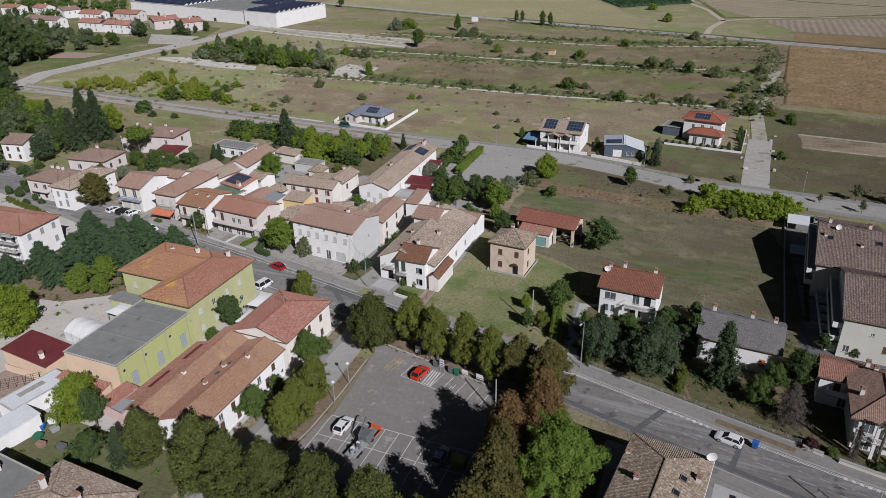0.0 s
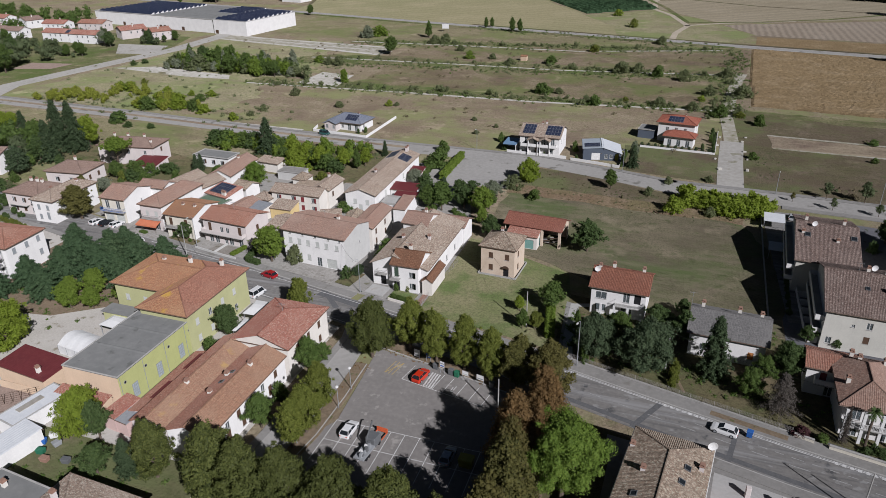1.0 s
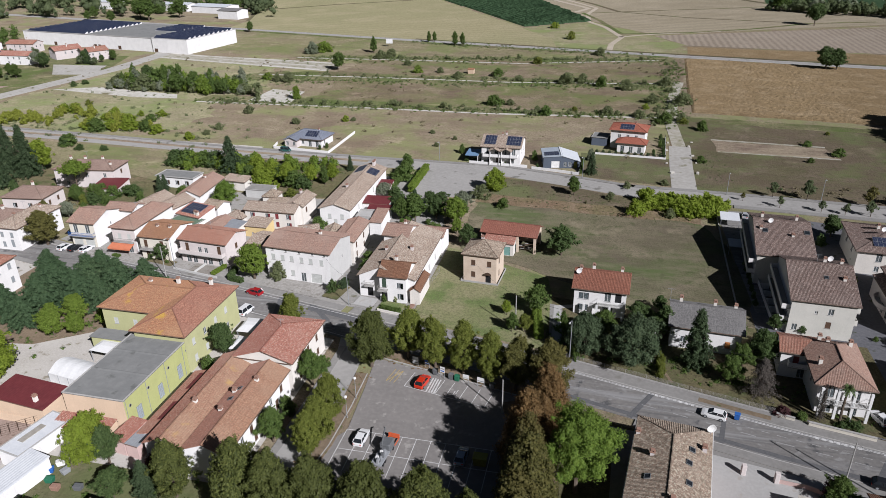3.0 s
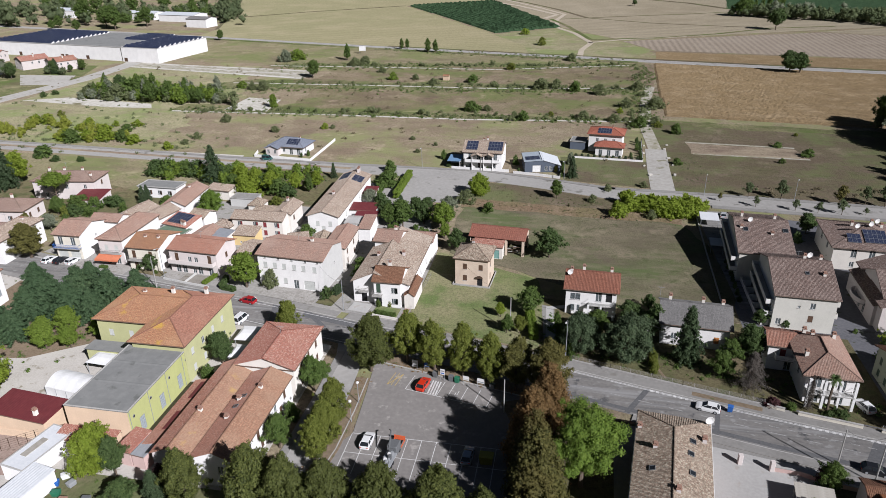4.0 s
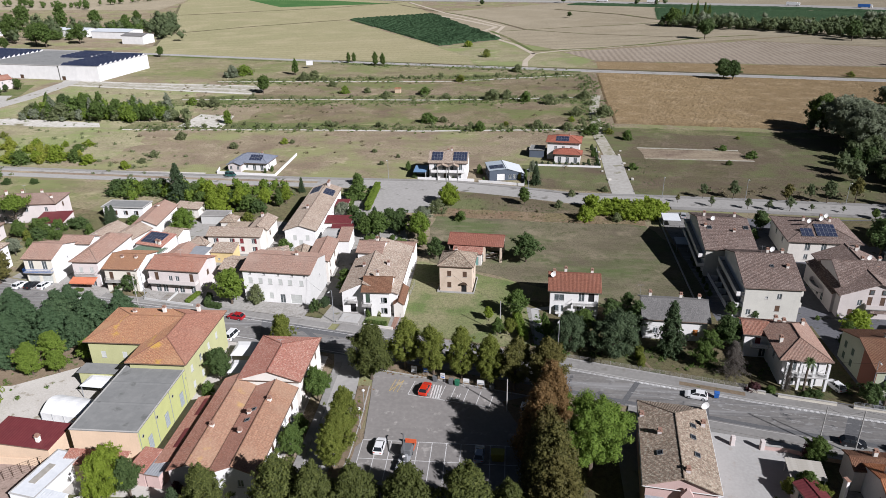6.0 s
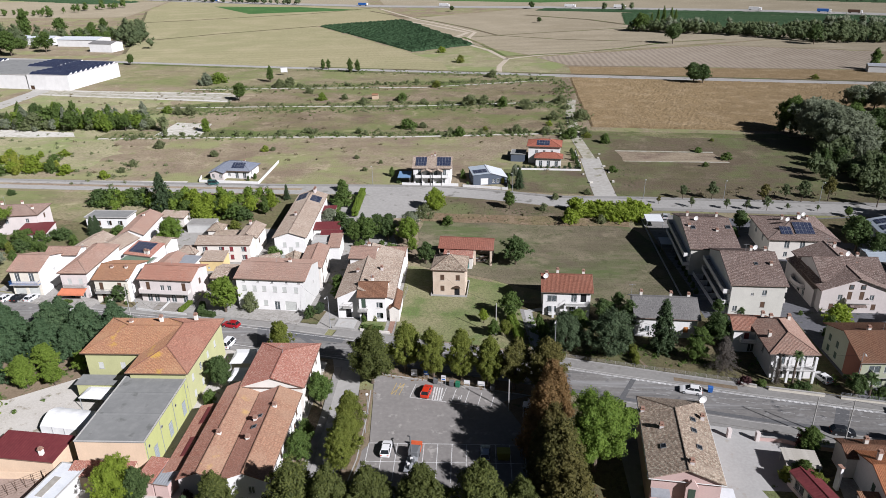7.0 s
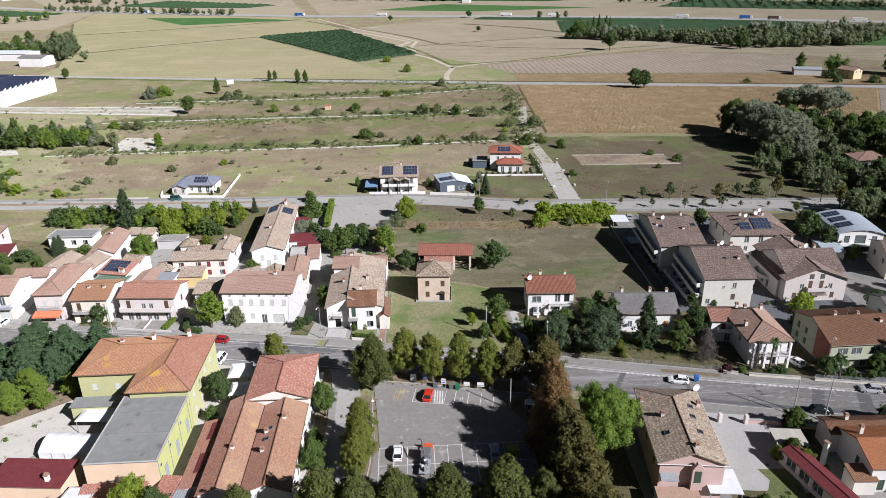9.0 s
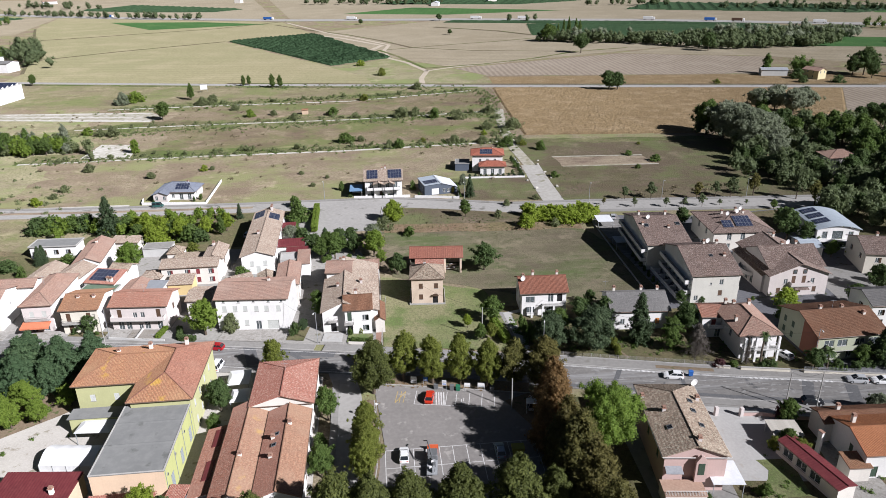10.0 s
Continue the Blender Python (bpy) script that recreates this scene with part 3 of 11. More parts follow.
def patch(name, pts, z, material, label, category="ground", thick=0.5):
    """A piece of ground: a flat slab whose top lies at z."""
    s = Shape()
    s.prism(pts, z - thick, z)
    return tagged(part(name, s, material), label, category, kind="structure")


def ragged(pts, amp=3.0, step=4.0):
    """The same outline with an uneven, natural edge."""
    out = []
    for k, a in enumerate(pts):
        a, b = Vector((*a, 0)), Vector((*pts[(k + 1) % len(pts)], 0))
        n = max(1, int((b - a).length / step))
        side = (b - a).normalized().cross(Vector((0, 0, 1)))
        for j in range(n):
            q = a.lerp(b, j / n)
            q += side * amp * (0.7 * noise.noise(q * 0.045) + 0.6 * noise.noise(q * 0.17 + Vector((9, 0, 0))))
            out.append((q.x, q.y))
    return out


def rect(x0, y0, x1, y1):
    return [(x0, y0), (x1, y0), (x1, y1), (x0, y1)]


def offset_line(pts, off):
    """A line beside another, off metres to its left."""
    out = []
    for k, p in enumerate(pts):
        a, b = Vector(pts[max(k - 1, 0)]), Vector(pts[min(k + 1, len(pts) - 1)])
        d = (b - a).normalized()
        out.append((p[0] - d.y * off, p[1] + d.x * off))
    return out


def band(name, pts, left, right, z, material, label, category="road", thick=0.4, kind="structure"):
    """A strip along a line, between two offsets."""
    s = Shape()
    a, b = offset_line(pts, left), offset_line(pts, right)
    for k in range(len(pts) - 1):
        s.prism([b[k], b[k + 1], a[k + 1], a[k]], z - thick, z)
    return tagged(part(name, s, material), label, category, kind=kind)


def dashes(name, pts, off, width, on, gap, z, material, label, start=0.0, stop=1e9):
    """Painted strokes along a line."""
    s = Shape()
    line = [Vector(p) for p in offset_line(pts, off)]
    run = 0.0
    for a, b in zip(line, line[1:]):
        d = b - a
        n = d.length
        d.normalize()
        w = Vector((-d.y, d.x)) * width / 2
        t = 0.0
        while t < n:
            t1 = min(t + on, n)
            if start <= run + t <= stop:
                p, q = a + d * t, a + d * t1
                s.prism([tuple(p - w), tuple(q - w), tuple(q + w), tuple(p + w)], z - 0.02, z)
            t += on + gap
        run += n
    return tagged(part(name, s, material), label, "road marking", kind="structure")


# ---- ground ----
g = Shape()
g.prism(rect(-3000, -1200, 3000, 4200), -2.0, 0.0)
tagged(part("ground", g, "dry_grass"), "wide plain of dry brownish grass and weeds", "ground", kind="structure")

HWY = [(-1200, 716), (-319, 518), (-152, 478), (-2, 446), (272, 393), (1200, 214)]
NROAD = [(-306, 226), (-230, 222), (-142, 215.5), (-95, 213.3), (-48, 212.5), (-26, 206.8), (-5, 200.5), (25, 199.2), (92, 193.5), (170, 187), (400, 168)]
ROAD = [(-330, 175), (-200, 139.5), (-128, 124), (-98.7, 119.0), (-65, 112), (-17.8, 101.1), (-2.4, 97.0), (18.9, 91.6), (48.7, 85.2), (120, 70), (330, 26)]
WROAD = [(-306, 226), (-316, 250), (-308, 300), (-299, 350), (-300, 400), (-320, 470)]
MWAY = [(-1500, 1850), (-658, 1245), (-529, 1164), (-350, 1075), (-161, 996), (47, 951), (293, 872), (510, 760), (900, 560)]

far = [
    ("stubble", [(-33, 592), (12, 528), (150, 585), (290, 640), (560, 620), (420, 760), (293, 868), (47, 945), (-114, 820)], "harvested pale tan stubble field"),
    ("stubble", [(-160, 1012), (47, 966), (293, 890), (520, 775), (900, 900), (300, 1500), (-250, 1500)], "harvested pale tan stubble field"),
    ("stubble", [(-640, 1262), (-350, 1092), (-180, 1020), (-300, 1600), (-900, 1700)], "harvested pale tan stubble field"),
    ("wheat", [(-319, 523), (-152, 483), (-50, 461), (-56, 496), (-84, 550), (-202, 752), (-116, 812), (-168, 975), (-350, 1055), (-520, 1150), (-478, 960), (-373, 700), (-322, 560)], "broad mown yellowish hay field"),
    ("plough", [(13, 522), (32, 482), (226, 455), (270, 533), (161, 577)], "ploughed greyish brown field with pale furrows"),
    ("stubble", [(161, 580), (272, 537), (340, 470), (460, 430), (640, 520), (420, 700)], "harvested pale tan stubble field"),
    ("scrub", [(-84, 548), (-56, 496), (-50, 459), (13, 450), (30, 482), (10, 525), (-33, 590)], "rough grassy corner with weeds"),
    ("corn", [(32, 477), (30, 448), (272, 401), (330, 440), (228, 452)], "strip of ripe rusty brown corn stubble"),
    ("plough", [(245, 395), (205, 330), (330, 290), (420, 360)], "ploughed greyish brown field"),
    ("greenfield", [(-409, 1031), (-321, 907), (-182, 946), (-278, 1003)], "flat bright green crop field"),
    ("greenfield", [(-90, 1090), (60, 1030), (240, 1060), (20, 1190)], "flat bright green crop field"),
    ("greenfield", [(240, 620), (300, 600), (430, 560), (520, 600), (330, 690)], "dark green crop field beside the trees"),
    ("greenfield", [(620, 900), (900, 700), (1300, 900), (900, 1200)], "far green crop field"),
    ("scrub", [(-530, 1180), (-900, 1420), (-1100, 1300), (-700, 1100)], "far green-brown meadow"),
    ("stubble", [(-470, 880), (-520, 1140), (-900, 1200), (-800, 900)], "far pale stubble field"),
]
z = 0.03
for mat_key, pts, label in far:
    z += 0.004
    patch("field", pts, z, mat_key, label, "field", 0.02)

# ditches, headlands and dirt edges between the far fields
for mat_key, width, line in (
    ("rough", 4.0, [(-170, 930), (-129, 862), (-77, 791), (-39, 721), (-12, 657)]),
    ("rough", 2.6, [(-12, 657), (31, 675), (76, 690), (118, 710)]),
    ("rough", 2.4, [(-36, 647), (-12, 657), (42, 624), (110, 604)]),
    ("green_verge", 3.5, [(-44, 647), (-28, 600), (-10, 527), (37, 539), (85, 564), (129, 598), (181, 613)]),
    ("dirt", 5.0, [(-123, 808), (-82, 757), (-40, 681), (-50, 650)]),
    ("rough", 6.0, [(26, 850), (91, 790), (123, 735)]),
    ("rough", 3.0, [(-152, 485), (-60, 465), (30, 447), (272, 400)]),
    ("green_verge", 5.0, [(-319, 512), (-152, 472), (-2, 440), (18, 436)]),
    ("rough", 3.0, [(-322, 560), (-373, 700), (-478, 960)]),
    ("rough", 3.0, [(-202, 752), (-290, 690), (-345, 640)]),
    ("rough", 3.0, [(-168, 975), (-240, 900), (-372, 830), (-420, 810)]),
):
    for a, b in zip(line, line[1:]):
        z += 0.004
        d = (Vector(b) - Vector(a)).normalized()
        w = Vector((-d.y, d.x)) * width / 2
        patch("field_edge", [tuple(Vector(a) - w), tuple(Vector(b) - w), tuple(Vector(b) + w), tuple(Vector(a) + w)], z, mat_key, "weedy edge between two fields", "verge", 0.02)

patch("meadow", ragged([(-300, 234), (-215, 229), (-190, 240), (-182, 262), (-196, 290), (-190, 330), (-210, 400), (-290, 395), (-298, 300)], 9), 0.04, "scrub", "greener weedy meadow with low shrubs", "meadow", 0.02)
patch("meadow", ragged([(-150, 296), (14, 298), (18, 372), (24, 430), (0, 444), (-120, 468), (-165, 420), (-158, 340)], 8), 0.044, "brownfield", "dull brown weedy meadow in strips", "meadow", 0.02)
patch("meadow", ragged([(-210, 338), (16, 348), (16, 364), (-210, 362)], 8), 0.049, "green_verge", "weedy meadow in overgrown strips", "meadow", 0.02)
patch("meadow", ragged([(-208, 286), (14, 290), (14, 298), (-205, 300)], 5), 0.048, "green_verge", "greener weedy strip along the old path", "meadow", 0.02)
patch("meadow", ragged([(-205, 398), (18, 420), (20, 432), (-200, 412)], 7), 0.051, "green_verge", "greener weedy strip along the old path", "meadow", 0.02)
patch("meadow", ragged([(-180, 400), (20, 430), (0, 442), (-150, 474), (-310, 512), (-302, 425)], 8), 0.05, "weedy", "weedy meadow below the highway", "meadow", 0.02)
patch("meadow", [(-22, 238), (10, 236), (10, 290), (20, 292), (150, 280), (190, 240), (150, 192), (20, 206), (-20, 212)], 0.045, "rough", "rough dry meadow beside the track", "meadow", 0.02)
patch("meadow", ragged([(18, 297), (104, 288), (104, 280), (18, 289)], 4), 0.055, "green_verge", "green grassy verge along the corn", "meadow", 0.02)
patch("verge", [(-330, 183), (-128, 132), (-128, 185), (-100, 205), (-142, 209), (-300, 220)], 0.05, "weedy", "unmown grass verge behind the village", "grass", 0.02)
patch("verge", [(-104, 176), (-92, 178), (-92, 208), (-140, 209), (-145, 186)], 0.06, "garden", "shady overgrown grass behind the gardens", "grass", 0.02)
patch("court", [(-50, 207), (-30, 204), (-8, 196), (20, 194), (20, 182), (-50, 182)], 0.055, "rough", "rough weedy bank along the road", "grass", 0.02)
patch("weed_bank", ragged([(-50, 190), (-20, 188.5), (14, 185), (14, 178), (-24, 180), (-50, 183)], 2.5), 0.062, "reddish", "bank of dry rusty weeds", "grass", 0.02)
patch("mown_meadow", ragged([(-49, 183), (14, 178), (20, 165), (20, 124), (-2, 126), (-22, 138), (-49, 150)], 2.2), 0.066, "mown", "large mown meadow with dry swaths", "grass", 0.02)
patch("lawn", [(-51, 150), (-24, 138), (-22, 128), (-22, 107), (-51, 113)], 0.07, "lawn", "mown green lawn round the brick house", "grass", 0.02)
patch("path", [(-20.9, 107.6), (-18.3, 107.2), (-19.6, 125.2), (-22.4, 125.8)], 0.084, "concrete", "pale worn concrete drive to the white house", "path", 0.02)
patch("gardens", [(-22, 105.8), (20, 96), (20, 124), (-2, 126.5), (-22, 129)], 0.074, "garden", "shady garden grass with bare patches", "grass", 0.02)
patch("village_yard", [(-156, 134), (-128, 127), (-66, 115.5), (-51.2, 113), (-51.2, 150), (-66, 200), (-92, 200), (-92, 176), (-146, 177), (-152, 160)], 0.06, "yard", "grey gravel and concrete yards between houses", "yard", 0.02)
patch("garden", [(-190, 160), (-150, 152), (-140, 176), (-185, 190), (-230, 180)], 0.068, "garden", "garden grass with dark shrubs", "grass", 0.02)
patch("garden", ragged([(-260, 160), (-196, 146), (-188, 136), (-168, 129.5), (-166, 126), (-186, 128), (-230, 140), (-262, 150)], 1.5), 0.069, "garden", "garden ground with dense shrubs west of the village", "grass", 0.02)
patch("garden", [(-124, 176), (-100, 170), (-98, 186), (-128, 190)], 0.068, "garden", "shady garden grass", "grass", 0.02)
patch("east_yard", [(20, 95.5), (140, 70), (150, 186), (92, 188), (58, 184), (20, 190)], 0.06, "dark_yard", "grey asphalt yards between the apartment houses", "yard", 0.02)
patch("garden", [(20, 96), (40, 91.5), (40, 121), (20, 122)], 0.072, "garden", "garden grass round the villa", "grass", 0.02)
patch("garden", [(57, 88.5), (110, 77), (110, 118), (58, 106)], 0.074, "garden", "garden grass and shrubs", "grass", 0.02)
patch("garden", [(72, 166), (92, 168), (100, 150), (150, 150), (160, 184), (92, 187), (72, 185)], 0.07, "garden", "shady garden behind the modern house", "grass", 0.02)
patch("yard", [(63.4, 117.5), (80, 115.5), (84, 140), (66, 141)], 0.078, "concrete", "pale grey paved yard beside the pinkish villa", "yard", 0.02)
patch("drive", [(21, 131), (27, 131), (29, 190), (19, 190)], 0.076, "asphalt", "dark asphalt drive beside the apartments", "drive", 0.02)
patch("south_yard", [(-330, 160), (-130, 115), (-64, 102), (-64, 20), (-330, 20)], 0.05, "gravel", "pale gravel yards and paths", "yard", 0.02)
patch("garden", [(-150, 84), (-124, 87.5), (-114.5, 94.5), (-110.5, 98), (-110.5, 112), (-150, 118)], 0.066, "soil", "bare brown garden earth under the cedars", "ground", 0.02)
patch("garden", [(-99, 60), (-64, 60), (-64, 30), (-105, 30)], 0.066, "rough", "worn garden grass with bare earth", "grass", 0.02)
patch("court", [(-116, 56), (-101.6, 57.5), (-103.4, 65.6), (-113, 66.6)], 0.07, "pink_court", "dull pinkish-brown court beside the sheds", "court", 0.02)
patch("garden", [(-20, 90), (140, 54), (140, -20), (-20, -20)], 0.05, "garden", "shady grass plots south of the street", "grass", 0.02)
patch("lawn", [(12.4, 66.3), (13.2, 63.5), (12.0, 61.5), (10.1, 59.8), (9.6, 57), (17, 57), (18.4, 66)], 0.074, "lawn", "small curved lawn beside the paved court", "grass", 0.02)
patch("court", [(7, 83), (24.5, 79.5), (20, 60), (5, 62)], 0.066, "paving", "pale stone-paved driveway of the pink house", "court", 0.02)
patch("court", [(22.6, 55), (30, 54), (31.5, 68), (25.4, 70)], 0.068, "old_paving", "grey paved court between the shed and the orange-roofed house", "court", 0.02)
patch("court", [(-9, 86.6), (8, 84.2), (34, 78.4), (60, 72.8), (60, 70), (24, 77), (8, 82.6), (-9, 83.6)], 0.064, "concrete", "worn concrete strip between the pavement and the walls", "court", 0.02)
patch("court", [(-8, 84), (8, 83), (4, 48), (-9, 48)], 0.062, "concrete", "concrete court round the pink house", "court", 0.02)

patch("front_yard", [(-115.2, 124.3), (-111.2, 123.5), (-110.9, 127.8), (-114.9, 128.6)], 0.248, "old_paving", "worn grey concrete front yard", "yard", 0.1)
patch("front_yard", [(-110.8, 123.4), (-104.2, 122.2), (-103.6, 126.8), (-110.5, 127.7)], 0.246, "gravel_yard", "brownish gravel front yard", "yard", 0.1)
patch("front_yard", [(-89.4, 120.2), (-74.0, 117.4), (-73.2, 123.0), (-88.4, 125.0)], 0.247, "old_paving", "pale worn concrete apron before the white house", "yard", 0.1)
patch("garden_bed", [(-73.4, 118.4), (-69.4, 117.5), (-68.4, 123.8), (-72.4, 124.4)], 0.25, "garden", "small garden bed with shrubs", "garden bed", 0.1)
patch("front_yard", [(-65.2, 116.6), (-60.6, 115.8), (-60.3, 119.6), (-64.8, 120.2)], 0.25, "paving", "pale paved drive of the white house", "yard", 0.1)
patch("garden_bed", [(-59.4, 115.6), (-53.6, 114.5), (-53.4, 118.6), (-59.0, 119.4)], 0.252, "lawn", "small front garden with hedge", "garden bed", 0.1)
patch("garden_bed", [(-125.2, 126.6), (-116.4, 124.9), (-116.0, 127.6), (-124.8, 128.6)], 0.25, "garden", "small front garden with shrubs", "garden bed", 0.1)
patch("front_yard", [(-137.6, 127.0), (-126.4, 124.6), (-126.0, 128.8), (-137.2, 130.2)], 0.245, "old_paving", "grey paved shop forecourt", "yard", 0.1)
patch("front_yard", [(-151.4, 128.2), (-139.6, 126.2), (-139.2, 131.2), (-151.0, 131.4)], 0.25, "old_paving", "grey paved garage forecourt", "yard", 0.1)

# roads
band("road", HWY, 4.2, -4.2, 0.12, "newroad", "straight grey country highway between fields")
dashes("road_marking", HWY, 3.7, 0.25, 400, 0, 0.13, "paint", "white edge line of the highway")
dashes("road_marking", HWY, -3.7, 0.25, 400, 0, 0.13, "paint", "white edge line of the highway")
band("motorway", MWAY, 14, -14, 0.4, "newroad", "distant grey motorway on a low bank")
band("road", NROAD, 4.3, -4.3, 0.10, "newroad", "pale empty estate road")
band("pavement", NROAD[:7], 6.2, 4.4, 0.2, "concrete", "pale concrete pavement along the estate road", "pavement")
band("pavement", NROAD[6:], 6.4, 4.4, 0.2, "concrete", "pale concrete pavement along the estate road", "pavement")
band("pavement", NROAD[7:], -4.4, -6.6, 0.2, "concrete", "pale concrete pavement along the estate road", "pavement")
band("verge", NROAD[:4], 1.9, -0.2, 0.108, "brown_weeds", "weedy strip in the broken estate road", "grass", 0.02)
band("road", WROAD, 5.5, -5.5, 0.11, "estate_road", "pale wide estate road")
patch("plot", [(-347, 358), (-311, 360), (-301, 335), (-325, 331)], 0.1, "estate_road", "pale concrete court of the far estate", "court", 0.1)
patch("court", [(-352, 296), (-326, 300), (-328, 286), (-350, 280)], 0.09, "pink_court", "dull reddish play court between the trees", "court", 0.05)
patch("meadow", [(-330, 236), (-318, 252), (-312, 300), (-302, 348), (-318, 392), (-560, 396), (-560, 228)], 0.045, "green_verge", "green grass round the far estate", "meadow", 0.02)
band("road", [(-306, 226), (-420, 240)], 5, -5, 0.105, "estate_road", "pale estate road")
patch("car_park", [(-73, 210.5), (-49.5, 210), (-52, 186), (-70.8, 185)], 0.105, "newroad", "empty pale asphalt car park", "car park", 0.3)
band("pavement", [(-49.3, 209), (-51.8, 186)], 0.9, 0, 0.2, "kerb", "pale kerb of the car park", "kerb")
band("track", [(11.5, 203.5), (11, 225), (12, 250), (11.5, 285), (15, 330), (20, 366), (25, 428)], 2.0, -2.0, 0.07, "soil", "dirt track between the meadow and the corn", "track")
band("track", [(11.5, 203.5), (12, 228), (13, 252)], 3.8, -3.8, 0.09, "estate_road", "worn concrete estate track", "track")
band("track", [(13, 252), (11.8, 285), (15, 330), (20, 366)], 2.6, -2.2, 0.092, "weedy_slab", "pale overgrown end of the concrete track", "track")
patch("plot", ragged([(25, 262), (64, 259), (66, 246.5), (26, 248)], 1.6, 2.0), 0.08, "brown_weeds", "strip of bare tan soil on the estate", "plot", 0.1)
band("slab", [(25, 263), (64, 260)], 0.9, -0.6, 0.1, "weedy_slab", "narrow old concrete edging of the plot", "slab", 0.1)
band("slab", [(26, 248), (66, 246)], 0.6, -0.5, 0.1, "weedy_slab", "narrow old concrete edging of the plot", "slab", 0.1)
patch("slab", [(-296, 297), (-243, 289), (-219, 290), (-224, 298), (-275, 306)], 0.085, "slab", "cracked concrete estate slab with weeds", "slab", 0.1)
patch("slab", [(-182, 291.5), (-160, 290), (-162.5, 314), (-181, 317)], 0.085, "slab", "cracked concrete estate slab", "slab", 0.1)
patch("plot", [(-300, 408), (-265, 400), (-178, 391), (-168, 377), (-172, 365), (-258, 382), (-300, 391)], 0.078, "weedy_slab", "broken concrete estate ground overgrown with weeds", "plot", 0.1)
band("slab", [(-300, 406), (-265, 398.5), (-178, 389)], 1.6, -1.6, 0.1, "slab", "long pale strip of old concrete", "slab", 0.1)
band("slab", [(-300, 392), (-258, 383.5), (-172, 367)], 1.6, -1.6, 0.1, "slab", "long pale strip of old concrete", "slab", 0.1)
band("slab", [(-260, 392), (-215, 384), (-180, 379)], 1.0, -1.4, 0.1, "slab", "pale strip of cracked concrete", "slab", 0.1)
patch("slab", [(-340, 230), (-140, 223.5), (-140, 221.3), (-300, 226.5)], 0.085, "slab", "strip of cracked concrete beside the road", "slab", 0.1)
for y0, y1 in ((287, 293), (352, 361), (404, 426)):
    band("track", [(-206, y0 - 1), (-130, y0 + 1), (-65, y0 + 0.4), (12, y1)], 0.9, -0.9, 0.075, "slab", "narrow old concrete path through the meadow", "track", 0.1)

band("track", [(-17, 452), (-16, 480), (-9.5, 512), (-22, 560), (-36, 590), (-39, 640), (-33, 684), (-62, 745), (-100, 815), (-160, 960)], 1.9, -1.9, 0.115, "dirt", "pale dirt farm track between the fields", "track", 0.05)
band("track", [(-12, 512), (12, 528), (60, 548)], 1.4, -1.4, 0.115, "dirt", "pale dirt headland between the fields", "track", 0.05)
patch("bridge_slab", [(-24, 455.5), (-9, 452.5), (-9, 456), (-23, 459)], 0.13, "slab", "small concrete culvert beside the highway", "culvert", 0.1)
# village street, pavement and kerbs
band("road", ROAD, 0.6, -8.2, 0.10, "asphalt", "worn grey village street")
band("pavement", ROAD[4:], 3.6, 0.75, 0.24, "concrete", "raised grey pavement along the street", "pavement")
band("kerb", ROAD[4:], 0.75, 0.58, 0.25, "kerb", "pale kerb stones", "kerb")
band("pavement", ROAD[:4] + [(-67, 112.4)], 3.0, 0.75, 0.22, "concrete", "raised pavement along the street", "pavement")
band("kerb", ROAD[:4] + [(-67, 112.4)], 0.75, 0.58, 0.23, "kerb", "pale kerb stones", "kerb")
band("pavement", ROAD[6:], -8.3, -10.2, 0.22, "concrete", "pavement along the house fronts", "pavement")
band("kerb", ROAD[6:], -8.12, -8.3, 0.23, "kerb", "pale kerb stones", "kerb")
band("pavement", ROAD[:5], -8.3, -9.8, 0.2, "concrete", "pavement along the gardens", "pavement")
band("patch", ROAD[5:9], -6.6, -7.6, 0.11, "patch", "dark asphalt repair along the gutter", "road", 0.02)
band("patch", [(-82, 118), (-79.5, 108.5)], 1.3, -1.3, 0.112, "patch", "dark square asphalt repair", "road", 0.02)
band("patch", [(-76, 116.5), (-68, 108.5)], 0.6, -0.6, 0.112, "patch", "dark asphalt trench repair", "road", 0.02)
band("patch", [(-74.5, 113.2), (-62, 110.5)], 1.0, -1.0, 0.114, "patch", "dark asphalt repair", "road", 0.02)
band("patch", [(-1.4, 97.0), (-5.5, 89.5)], 0.5, -0.5, 0.112, "patch", "dark asphalt trench repair", "road", 0.02)
band("patch", [(10.5, 94.0), (9, 86)], 0.4, -0.4, 0.112, "patch", "dark asphalt trench repair", "road", 0.02)
band("patch", [(35, 87.8), (31, 80.5)], 1.1, -1.1, 0.112, "patch", "dark asphalt repair", "road", 0.02)
band("patch", [(43, 85.8), (40, 79)], 1.2, -1.2, 0.112, "patch", "dark asphalt repair", "road", 0.02)
dashes("road_marking", ROAD[5:], 0.05, 0.14, 200, 0, 0.118, "paint", "worn white edge line")
dashes("road_marking", ROAD[5:], 0.34, 0.10, 200, 0, 0.118, "paint", "second worn white edge line")
dashes("road_marking", ROAD[5:], -3.7, 0.14, 2.4, 3.0, 0.118, "faint_paint", "worn faint centre strokes")
dashes("road_marking", ROAD[5:], -1.9, 0.12, 1.3, 1.1, 0.118, "faint_paint", "worn faint parking strokes", 20, 60)
band("verge", [(6.5, 97.3), (18.0, 94.4)], 0.2, -1.0, 0.25, "soil", "strip of bare brown soil along the fence", "ground", 0.02)
dashes("road_marking", ROAD[2:6], -7.6, 0.14, 200, 0, 0.118, "paint", "worn white edge line")
dashes("road_marking", ROAD[2:6], -0.2, 0.14, 200, 0, 0.118, "paint", "worn white edge line")
sq = Shape()
